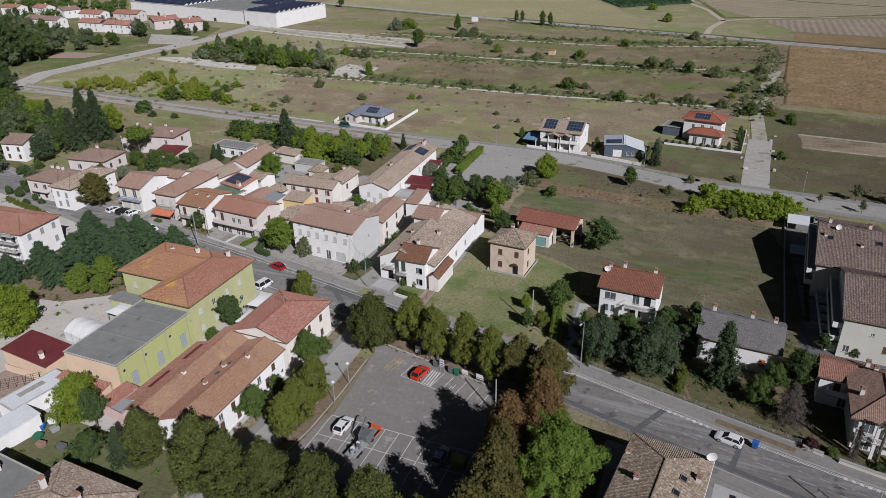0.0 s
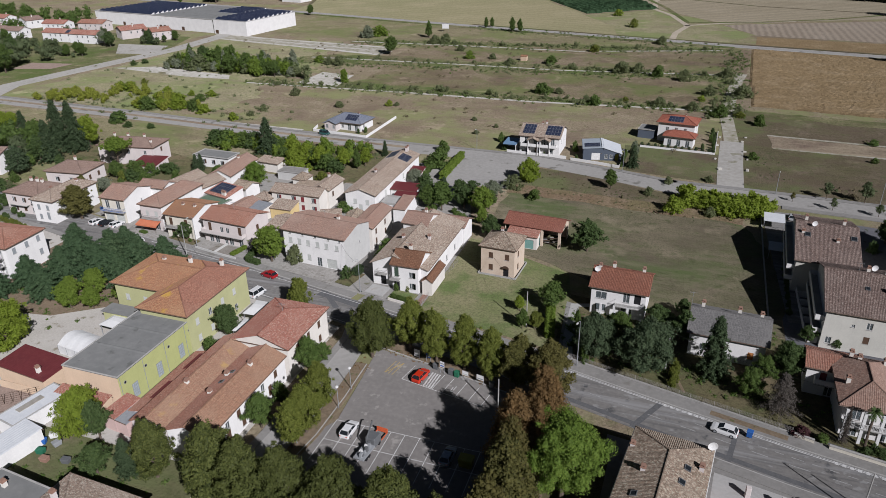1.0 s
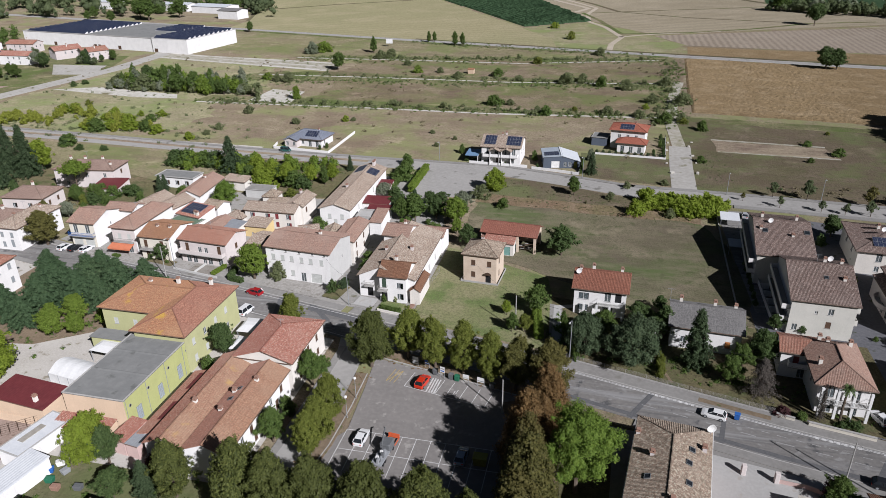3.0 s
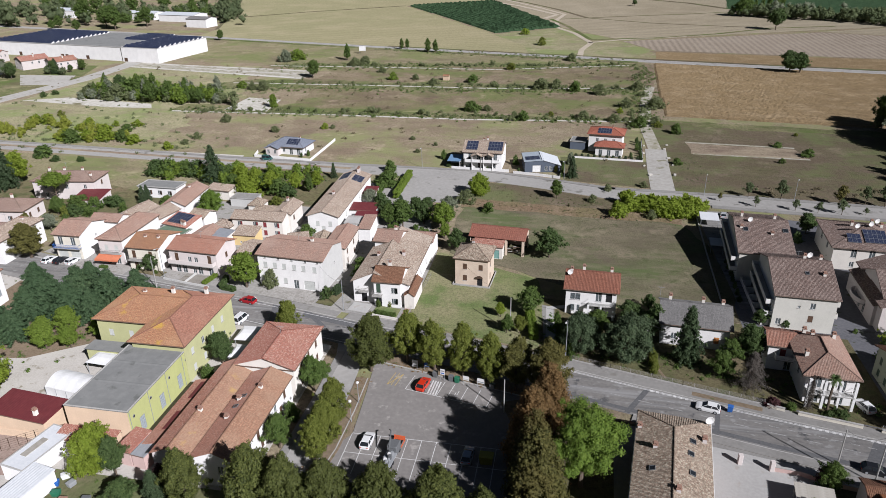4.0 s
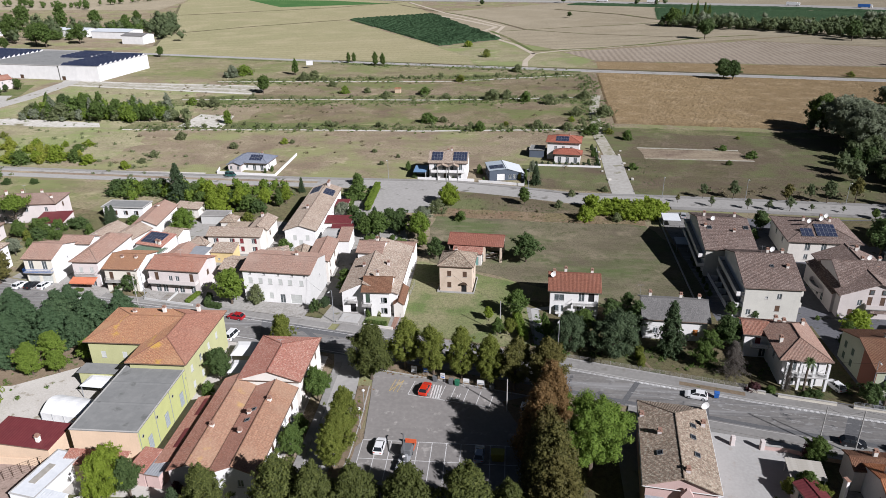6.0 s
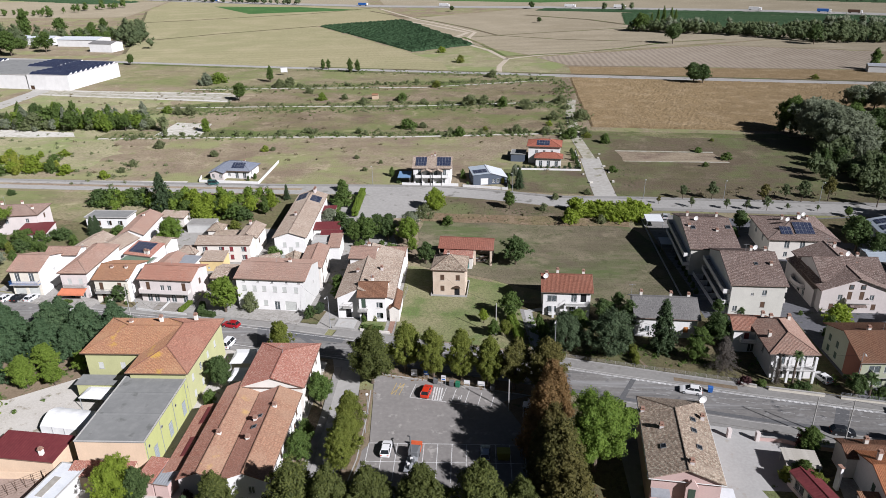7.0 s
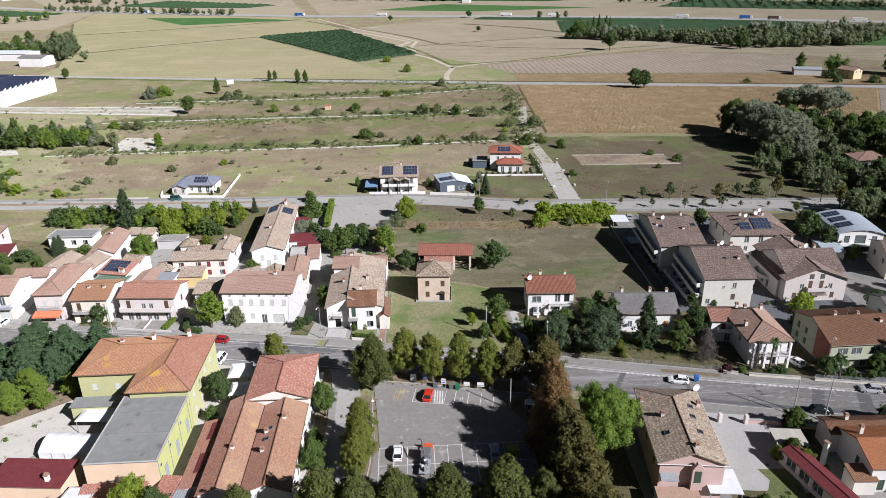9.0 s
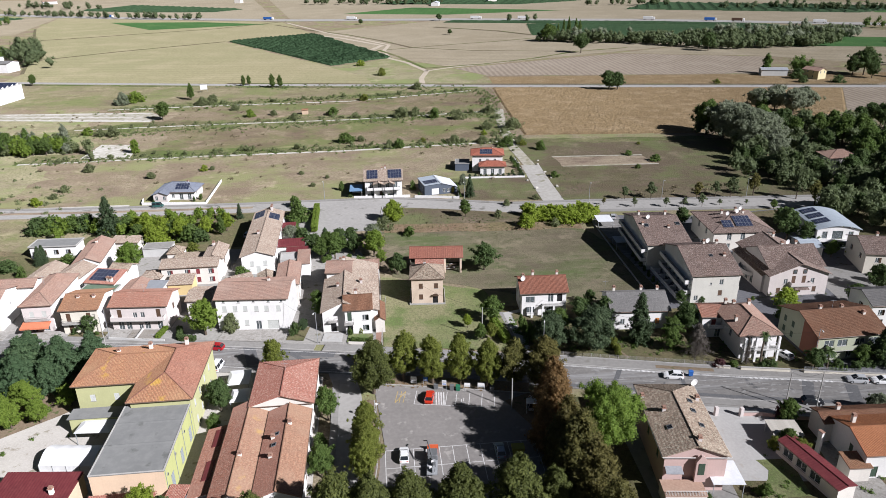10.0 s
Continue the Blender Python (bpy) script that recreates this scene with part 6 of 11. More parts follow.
villa_loggia = house("lean_to", "open loggia of the pinkish villa under a narrow tiled roof", 47.6, 136.2, 17.4, 2.6, 4.9, 0.9, "shed", wall="pinkish", roof="dark_tile", turn=-92, over=0.25, wins=dict(S="2.6:f-2.4 f0.4 f3.2;0.3:f-2.4 f0.4 f3.2"), category="loggia")
s = Shape()
rim = [(3.4 * math.cos(q), -1.2 - 1.7 * math.sin(q)) for q in [k * math.pi / 12 for k in range(13)]]
inner = [(3.26 * math.cos(q), -1.2 - 1.56 * math.sin(q)) for q in [k * math.pi / 12 for k in range(13)]]
s.loft([[(x + 0.4, y, z) for x, y in rim] for z in (2.4, 2.58)])
curved = part("balcony", s, "kerb", villa_loggia, "curved balcony floor")
s = Shape()
s.loft([[(x + 0.4, y, z) for x, y in rim + inner[::-1]] for z in (2.58, 3.5)])
part("parapet", s, "pinkish", curved, "curved plastered balcony parapet")
house("house", "villa with hipped brown roof and solar panels", 55.4, 163.2, 18.4, 18.4, 6.0, 3.0, "hip", wall="warm", roof="dark_tile", turn=-4, over=0.6, wins=dict(S="3.4:f-4 f0 f4;0.9:n-4 d0 n4", W="3.4:f-3 f3"), chim=[(-3, 1, 3.0), (2, 3, 3.0), (4, 2, 2.6)])
solar(on_slope(55.4, 163.2, -4, 1.0, -4.6, 7.75, 18.1), 5, 3)
solar(on_slope(55.4, 163.2, -4, -3.8, -5.6, 7.35, 18.1), 3, 2)
brown_house = house("house", "two-storey pale green house with brick corner and brown roof", 48.3, 102.2, 16.4, 15.4, 6.0, 2.5, "gable", wall="palegreen", roof="brown_tile", turn=1, over=0.6, shut="shut_green", wins=dict(S="3.3:b-5 b-2 b2 b5;0.4:b-4 f0 b4", W="3.4:s-5 s-2;0.9:s-5 s-2"), balconies=[("S", -1.6, 8, 3.1, 1.4, "solid")], chim=[(-3, 0.6, 3.0), (2, 0.5, 2.8), (5.6, -2, 2.4)])
s = Shape()
outline = [(-1.6, 0.0), (-7.13, 0.0), (-7.13, 6.0), (-1.6, 7.85)]
s.v += [(q, yy, zz) for q in (-7.66, -7.57) for yy, zz in outline]
s.f += [(0, 1, 2, 3), (7, 6, 5, 4)] + [(k, 4 + k, 4 + (k + 1) % 4, (k + 1) % 4) for k in range(4)]
part("brick_facing", s, "brickred", brown_house, "dull red brick facing")
house("house", "villa with hipped red-brown roof over a columned porch", 29.4, 104.6, 9.6, 15.0, 6.0, 2.2, "hip", "y", wall="white", roof="pink_tile", turn=-2, over=0.8, wins=dict(W="3.2:s-3 n2", S="3.2:f-2 f2;0.1:f-2 f2"), balconies=[("S", 0, 7.6, 3.0, 1.8, "white_paint")], chim=[(-3.2, -2.0, 1.8), (3.0, 5.0, 1.8), (-1, 4.2, 2.2)])
house("house_wing", "low wing of the villa with tiled roof", 25.2, 110.4, 8.6, 7.0, 5.5, 1.3, "gable", wall="white", roof="row_tile", turn=-5, over=0.5, shut="shut_red", wins=dict(S="3.2:s-1.2 n1.6;0.2:f0"), balconies=[("S", 0, 5, 2.9, 1.2, "solid")], chim=[(2.6, 1.0, 2.0)])
house("house", "house with grey tile roof behind a garden", 66.6, 111.0, 11.0, 10.0, 6.0, 1.8, "gable", wall="white", roof="grey_tile", turn=-4, wins=dict(S="3.4:w-3 w0 w3;0.9:w-3 w3", W="3.4:w0"))
house("house", "house with mottled brown roof and dormers", 88.6, 139.4, 17.0, 14.0, 6.0, 2.4, "gable", wall="cream", roof="dark_tile", turn=-14, wins=dict(S="3.4:w-5 w-2 w2 w5;0.9:w-5 d-1 w4", W="3.4:w-3 w3"), chim=[(-3, 1, 3.0)])
house("house", "cream house with red-brown roof at the road", 102.0, 108.0, 14.0, 11.0, 6.0, 2.0, "gable", wall="cream", roof="brown_tile", turn=-6, wins=dict(S="3.4:w-4 w0 w4;0.9:w-4 w0 w4", W="3.4:w0"))
house("house", "two-storey house beyond the gardens", 78.0, 92.0, 12.0, 11.0, 6.0, 2.0, "hip", wall="warm", roof="brown_tile", turn=-8, wins=dict(S="3.4:w-4 w0 w4;0.9:w-4 w0 w4", W="3.4:w0"))

# ---- near houses south of the street ----
pink = house("house", "pink house with mossy mottled tile roof", -0.6, 70.2, 11.0, 20.6, 7.2, 2.1, "hip", "y", wall="rose", roof="old_grey", turn=-7, over=0.5, pitch=0.26, h=0.07, hips=(0, 1), gutter_mat="frame_white", shut="shut_green", wins=dict(S="3.8:f0.6;3.4:n-3;0.1:d-2.6 f1.2", E="4:s-6 s-1 s4;1:s-6 s4", W="4:s-6 s0 s6"), chim=[(-2.6, 0.6, 1.7), (0.7, -8.4, 2.4), (4.4, 4.6, 1.2), (-5.0, 5.8, 0.7)])
s = Shape()
s.box(-5.5, -14.0, 0, 1.0, -10.32, 2.6)
part("terrace_wall", s, "pinkish", pink)
s = Shape()
s.box(-5.6, -14.1, 2.6, 1.1, -10.32, 2.72)
part("terrace_floor", s, "cotto", pink)
q = Shape()
q.box(0, -14.02, 2.72, 0.04, -13.98, 3.6)
me = q.mesh("bar", M["frame_white"])
for k in range(28):
    part("bar", me, None, pink, at=Matrix.Translation((-5.5 + k * 0.235, 0, 0)))
s = Shape()
s.box(-5.5, -14.04, 3.6, 0.9, -13.96, 3.66)
part("rail", s, "frame_white", pink)
s = Shape()
s.loft([[(-5.0, -10.32, 5.5), (-2.4, -10.32, 5.5), (-2.4, -10.32, 5.42), (-5.0, -10.32, 5.42)], [(-5.1, -11.8, 5.1), (-2.3, -11.8, 5.1), (-2.3, -11.8, 5.02), (-5.1, -11.8, 5.02)]])
part("porch_roof", s, "metal", pink)
s = Shape()
s.loft([[(-0.2, -10.9, 2.7), (1.6, -10.9, 2.7), (1.6, -10.32, 2.7), (-0.2, -10.32, 2.7)], [(-0.2, -10.9, 6.6), (1.6, -10.9, 6.6), (1.6, -10.32, 6.6), (-0.2, -10.32, 6.6)], [(0.5, -10.9, 7.8), (0.9, -10.9, 7.8), (0.9, -10.32, 7.8), (0.5, -10.32, 7.8)]])
part("bay", s, "rose", pink)
s = Shape()
s.box(0.2, -10.96, 4.2, 1.2, -10.9, 6.4)
part("window", s, "shut_green", pink)
house("house", "house with bright orange tile roof and white walls", 34.6, 64.6, 14.5, 11.0, 4.9, 1.8, "gable", wall="white", roof="vivid_tile", turn=-3, over=0.4, shut="shut_green", wins=dict(S="0.9:s-2 s2;0.2:d-5", W="2.4:s1"), chim=[(-5.4, 2, 2.6)])
house("house", "low wing with dark red-brown roof", 34.2, 71.4, 16.0, 5.0, 4.2, 0.8, "gable", wall="warm", roof="brown_tile", turn=-3, over=0.3, chim=[(-4, 0.6, 1.6)])
house("shed", "long low shed with maroon roof and glazed side", 19.9, 61.6, 3.8, 13.5, 2.9, 0.4, "gable", "y", wall="warm", roof="maroon", turn=12, over=0.15, pitch=0.5, h=0.03, wins=dict(W="0.9:b-4 b-1 b2"), category="shed")
s = Shape()
s.chamfer_box(-0.25, -0.45, 0, 0.25, 0.45, 4.4, 0.05)
slab_chimney = part("chimney", s, "white", None, "", pose(24.1, 67.0, 0.05, 0, 0, 12))
tagged(slab_chimney, "tall slab-like white chimney beside the maroon shed", "chimney")
s = Shape()
s.box(-0.33, -0.53, 4.4, 0.33, 0.53, 4.5)
part("cap", s, "terracotta", slab_chimney)
house("house", "small tiled porch roof", 26.4, 60.8, 4.0, 3.6, 3.0, 0.6, "shed", wall="warm", roof="orange_tile", turn=-3, over=0.2, category="porch")

# ---- new houses on the estate ----
house("bungalow", "white bungalow with blue-grey hipped roof", -124.0, 231.8, 15.2, 10.5, 3.1, 2.4, "hip", wall="white", roof="slate", turn=-6, over=0.7, wins=dict(S="0.9:n-4 n-1;0.1:f2 f5", E="0.9:n-2"), chim=[(3, 1.4, 2.2)])
solar(on_slope(-124.0, 231.8, -6, 2.2, -2.4, 4.45, 24.6), 5, 2, label="dark solar panels on the bungalow roof")
house("house", "white duplex house with pale tile roof and twin gables", -48.4, 225.6, 14.4, 13.0, 6.2, 2.6, "gable", wall="white", roof="old", turn=-1, over=0.5, wins=dict(S="3.4:f-4.4 f-1.4 f1.4 f4.4;0.6:f-4 d-1 f4", E="3.4:n-2 n2", W="3.4:n0"), balconies=[("S", 0, 12, 3.1, 1.8, "solid")], chim=[(0.8, 0.8, 3.4), (-0.4, 0.4, 3.0)])
solar(on_slope(-48.4, 225.6, -1, -4.0, -3.0, 7.75, 21.8), 4, 3, label="dark solar panels on the duplex roof")
solar(on_slope(-48.4, 225.6, -1, 4.2, -3.0, 7.75, 21.8), 5, 3, label="dark solar panels on the duplex roof")
for dx in (-2.0, 2.0):
    house("gable_porch", "small gabled balcony roof of the duplex", -48.4 + dx, 218.8, 3.8, 3.2, 5.4, 0.9, "gable", "y", wall="white", roof="old", turn=-1, over=0.3, open_sides="S", category="porch roof", group="gabled balcony roofs")
house("house", "blue-grey house with a shallow metal roof and solar panels", -31.4, 223.7, 10.4, 6.8, 4.0, 0.45, "shed", wall="bluegrey", roof="vault", turn=-80, over=0.3, pitch=0.5, h=0.03, shut="white_paint", wins=dict(E="0.1:g1.0", S="1.0:n-2 n2"))
solar(on_slope(-31.4, 223.7, -80, 2.0, -0.2, 4.3, 3.8), 4, 3, label="dark solar panels on the shallow metal roof")
house("house_wing", "blue-grey wing with a pale sloping metal roof", -25.4, 224.8, 10.4, 6.6, 2.5, 2.1, "shed", wall="bluegrey", roof="pale_roof", turn=100, over=0.3, pitch=0.5, h=0.03, shut="yellow", wins=dict(W="0.1:d1.6;0.7:n-0.2 n-1.8", S="0.7:n-2 n2"))
house("house", "modern white house with red hipped roof", -5.4, 250.4, 13.6, 10.2, 6.8, 1.8, "hip", wall="white", roof="bright_tile", turn=-8, over=0.7, wins=dict(S="3.8:n-3 n0 n3;0.6:f-3 f0", E="3.8:n0"), chim=[(2, 0.5, 2.0)])
house("house_wing", "lower wing with red hipped roof and veranda", -4.4, 243.4, 11.0, 6.4, 3.6, 1.5, "hip", wall="white", roof="bright_tile", turn=-8, over=0.7, wins=dict(S="0.1:f-3 f0 f3"))
solar(on_slope(-5.4, 250.4, -8, -0.5, -2.7, 7.75, 19.4), 5, 2, label="dark solar panels on the red roof")
house("outbuilding", "dark flat-roofed carport beside the red-roofed house", -15.6, 251.4, 6.0, 7.0, 3.0, 0.1, "flat", wall="bluegrey", roof="bitumen", turn=-8, over=0.2, category="carport")

house("gable_porch", "pinkish gabled front of the bungalow with white verge", -129.2, 226.6, 6.0, 4.4, 2.9, 1.1, "gable", "y", wall="pinkish", roof="slate", turn=-6, over=0.5, wins=dict(S="0.9:n-1.4 n1.4"), category="porch")
house("carport", "blue-roofed carport beside the duplex", -58.6, 222.4, 4.6, 7.0, 2.9, 0.25, "shed", wall="white", roof="blue_sheet", turn=-1, over=0.2, pitch=0.0, open_sides="SW", gutter=False, category="carport")
# ---- far buildings ----
house("warehouse", "long white industrial hall with solar panels on its roof", -365.7, 446.8, 121.0, 57.0, 8.5, 0.5, "flat", wall="white", roof="bitumen", turn=-9.5, over=0.1, category="warehouse", wins=dict(S="0.1:g8 g12 g30 g-30"))
house("warehouse", "white front block of the industrial hall", -292.4, 430.0, 29.4, 50.0, 9.0, 0.3, "flat", wall="white", roof="white_sheet", turn=-9.5, over=0.1, category="warehouse", wins=dict(S="0.1:g-12"))
for (ax, ay), x0, x1, y0, z0, step, rows in (((-292.4, 430), -14, 14.2, -23.6, 9.1, 4.7, 10), ((-365.7, 446.8), -58, -2, -27, 8.6, 4.2, 13), ((-365.7, 446.8), 34, 58, 2, 8.6, 4.2, 6)):
    top = empty("solar_array", ax, ay, 0, -9.5, label="rows of tilted dark solar panels on the industrial hall", category="solar panels")
    q = Shape()
    q.loft([[(x0, 0, 0), (x0, 3.4, 0), (x0, 3.4, 1.3)], [(x1, 0, 0), (x1, 3.4, 0), (x1, 3.4, 1.3)]])
    me = q.mesh("support", M["white_paint"])
    cell = Shape()
    cell.v = [(x0 + 0.08, 0.08, 0.06), (x1 - 0.08, 0.08, 0.06), (x1 - 0.08, 3.34, 1.306), (x0 + 0.08, 3.34, 1.306)]
    cell.f = [(0, 1, 2, 3)]
    cell.uv = {0: (0, 0), 1: (x1 - x0, 0), 2: (x1 - x0, 3.4), 3: (0, 3.4)}
    ce = cell.mesh("cell_sheet", M["solar"])
    for k in range(rows):
        sup = part("support", me, None, top, at=Matrix.Translation((0, y0 + k * step, z0)))
        part("cell_sheet", ce, None, sup)
rng = random.Random(5)
for hx, hy, w_, d_, ax, rf, wl, tn in ((-393.6, 359.0, 22, 10, "x", "red_tile", "white", 1), (-371.0, 358.4, 22, 10, "x", "red_tile", "white", 1), (-431.0, 359.0, 15, 10.5, "x", "dull_tile", "white", 2), (-447.0, 360.0, 15, 10.5, "x", "dull_tile", "white", 2), (-356.6, 381.6, 13, 17, "y", "red_tile", "pinkish", -32), (-333.6, 378.6, 12, 16, "y", "row_tile", "pinkish", -34), (-402.0, 398.0, 21, 11, "x", "row_tile", "pinkish", 4), (-428.0, 391.0, 19, 11, "x", "red_tile", "white", 4), (-463.0, 400.0, 16, 13, "y", "dull_tile", "white", -20), (-516.0, 398.0, 17, 11, "x", "row_tile", "white", 0), (-492.0, 404.0, 14, 11, "x", "red_tile", "white", -6), (-505.0, 366.0, 15, 11, "x", "row_tile", "white", 6)):
    house("house", "far white house of the estate with red-brown roof", hx, hy, w_, d_, 5.6, 2.1, "gable", ax, wall=wl, roof=rf, turn=tn, pitch=0.5, gutter=False, wins=dict(S="3.4:n-4 n0 n4;0.8:n-4 n4", E="3.2:n-2 n2"), chim=[(2, 0.6, 3.0)], group="houses of the far estate")
solar(on_slope(-380.6, 358.6, 1, 0, -2.4, 6.75, 22.8), 9, 2, label="dark solar panels on a far red roof")
for hx, hy, w_, d_, hh, rf in ((-430, 628, 34, 16, 6, "pale_roof"), (-385, 618, 40, 22, 6, "pale_roof"), (-345, 578, 22, 16, 7, "grey_tile"), (-520, 640, 30, 20, 7, "pale_roof")):
    house("warehouse", "far pale industrial shed between trees", hx, hy, w_, d_, hh, 1.5, "gable", wall="white", roof=rf, turn=-10, pitch=0.0, gutter=False, category="warehouse")
house("house", "far farmhouse with yellow end wall and red roof", 247.0, 430.0, 13.0, 9.0, 5.6, 1.8, "gable", wall="yellowish", roof="pink_tile", turn=-68, pitch=0.5, gutter=False, wins=dict(S="4:n-6 n-2 n2 n6;1:n-6 n-2 n2 n6", E="4:n-2 n2"))
house("shed", "far long shed with grey roof", 227.0, 446.0, 18.0, 8.0, 4.0, 1.2, "gable", wall="grey", roof="metal", turn=-15, pitch=0.0, gutter=False, category="shed")
house("shed", "far white greenhouse beside the farm", 300.0, 402.0, 20.0, 9.0, 3.5, 1.0, "gable", wall="white", roof="white_sheet", turn=-10, pitch=0.0, gutter=False, category="greenhouse")
house("house", "tile-roofed house hidden among trees", 130.0, 225.0, 13.0, 11.0, 6.8, 2.2, "hip", wall="warm", roof="pink_tile", turn=-6, gutter=False)
house("hut", "small brick hut in the meadow", -89.1, 371.6, 3.6, 3.2, 2.4, 0.6, "gable", wall="peach", roof="orange_tile", over=0.2, gutter=False, category="hut")
for k in range(26):
    hx, hy = rng.uniform(-900, 1100), rng.uniform(1000, 1700)
    if hy < 1150 - 0.42 * hx * 0.9 or abs(hy - (960 - 0.4 * hx)) < 60:
        continue
    house("house", "far white farm building", hx, hy, rng.uniform(14, 30), rng.uniform(10, 14), rng.uniform(5, 7), 2.0, "gable", wall=rng.choice(["white", "warm"]), roof=rng.choice(["pink_tile", "pale_roof"]), turn=rng.uniform(0, 90), pitch=0.0, gutter=False, group="far farm buildings")

# ---- trees and shrubs ----


CORE_V = np.array([(1, 0, 0), (-1, 0, 0), (0, 1, 0), (0, -1, 0), (0, 0, 1), (0, 0, -1)], float)
CORE_F = np.array([(0, 2, 4), (2, 1, 4), (1, 3, 4), (3, 0, 4), (2, 0, 5), (1, 2, 5), (3, 1, 5), (0, 3, 5)])


def leaf_mesh(name, seed, material, blobs, leaves, size, flat=0.5, axis=0.0, core=0.6, lift=0.35):
    """Many small pointed leaf blades on the skins of clumps, with a dense inside. blobs: rows (x, y, z, r). lift: how far the blades point up."""
    rs = np.random.RandomState(seed)
    blobs = np.asarray(blobs, float)
    area = blobs[:, 3] ** 2
    pick = rs.choice(len(blobs), leaves, p=area / area.sum())
    d = rs.normal(size=(leaves, 3))
    d[:, 2] += 0.25
    d /= np.linalg.norm(d, axis=1, keepdims=True)
    rad = blobs[pick, 3] * (0.62 + 0.62 * rs.beta(1.6, 1.6, leaves))
    c = blobs[pick, :3] + d * rad[:, None]
    n = d * 0.6 + rs.normal(size=(leaves, 3)) * flat
    if axis:
        out = c - np.array([0, 0, axis])
        out /= np.linalg.norm(out, axis=1, keepdims=True) + 1e-6
        n += out * 0.5
    n /= np.linalg.norm(n, axis=1, keepdims=True)
    way = d * 0.5 + rs.normal(size=(leaves, 3)) * 0.75
    way[:, 2] += lift
    t = way - n * np.sum(way * n, axis=1, keepdims=True)
    t /= np.linalg.norm(t, axis=1, keepdims=True) + 1e-6
    s = np.cross(n, t)
    sz = size * rs.uniform(0.55, 1.4, leaves)
    a, b = t * sz[:, None], s * (sz * rs.uniform(0.45, 0.8, leaves))[:, None]
    v = np.stack([c - a * 0.6 - b, c - a * 0.6 + b, c + a * 1.2], 1).reshape(-1, 3)
    nb = len(blobs) if core else 0
    loops = np.arange(3 * leaves)
    starts = np.arange(0, 3 * leaves, 3)
    if nb:
        cv = blobs[:, None, :3] + CORE_V[None] * (blobs[:, 3] * core)[:, None, None] * rs.uniform(0.95, 1.35, (nb, 6, 1))
        cf = CORE_F[None] + (len(v) + 6 * np.arange(nb))[:, None, None]
        v = np.concatenate([v, cv.reshape(-1, 3)])
        loops = np.concatenate([loops, cf.ravel()])
        starts = np.concatenate([starts, 3 * leaves + 3 * np.arange(8 * nb)])
    me = bpy.data.meshes.new(name)
    me.vertices.add(len(v))
    me.vertices.foreach_set("co", v.astype(np.float32).ravel())
    me.loops.add(len(loops))
    me.loops.foreach_set("vertex_index", loops.astype(np.int32))
    me.polygons.add(len(starts))
    me.polygons.foreach_set("loop_start", starts.astype(np.int32))
    me.update()
    me.validate()
    me.materials.append(M[material])
    return me


def oval_blobs(seed, r, h, low, n=46, lump=0.34, top=1.0, rough=0.3):
    """Clumps over an uneven egg of radius r between heights low and h, with lobes, dents and shoots."""
    rs = random.Random(seed)
    out, mid, half = [], (low + h) / 2, (h - low) / 2
    lx, ly = rs.uniform(-0.12, 0.12) * r, rs.uniform(-0.12, 0.12) * r
    for k in range(n):
        u = (k + 0.5) / n * 2 - 1
        th = k * 2.39996 + rs.uniform(-0.6, 0.6)
        w = math.sqrt(max(0.0, 1 - u * u)) * (1 - 0.18 * u * top)
        lobe = 1 + rough * 1.3 * noise.noise((math.cos(th) * 1.4 + seed * 3.7, math.sin(th) * 1.4, u * 1.9))
        f = rs.uniform(0.58, 0.84) * lobe
        zz = mid + u * half * (0.82 + rough * 0.3 * noise.noise((math.cos(th) * 1.7, math.sin(th) * 1.7 + seed, 2.0)))
        q = r * lump * rs.uniform(0.65, 1.3)
        out.append((lx * (u + 1) + math.cos(th) * w * r * f, ly * (u + 1) + math.sin(th) * w * r * f, zz, q))
        if k % 4 == 0:
            g = rs.uniform(1.0, 1.22) * lobe
            out.append((lx * (u + 1) + math.cos(th) * w * r * g * 0.92, ly * (u + 1) + math.sin(th) * w * r * g * 0.92, zz + half * 0.12 * rs.random(), q * 0.5))
    for k in range(4):
        out.append((lx * 2 + rs.uniform(-0.22, 0.22) * r, ly * 2 + rs.uniform(-0.22, 0.22) * r, mid + half * rs.uniform(0.84, 1.03), r * lump * 0.5))
    out.append((0, 0, mid, r * 0.55))
    out.append((0, 0, mid + half * 0.4, r * 0.45))
    return out


def cone_blobs(seed, r, h, low, tiers=12, droop=0.25, slim=1.0):
    rs = random.Random(seed)
    out = []
    for k in range(tiers):
        f = k / (tiers - 1)
        rr = r * (1 - f) ** (0.85 * slim) + 0.12 * r
        m = max(3, int(9 * (1 - f) + 3))
        for j in range(m):
            th = j * 2 * math.pi / m + k * 1.7 + rs.uniform(-0.3, 0.3)
            q = rr * rs.uniform(0.55, 0.85)
            out.append((math.cos(th) * q, math.sin(th) * q, low + f * (h - low) - droop * rs.random(), r * (0.26 - 0.12 * f) * rs.uniform(0.8, 1.25)))
        out.append((0, 0, low + f * (h - low), 0.4 * rr))
    return out


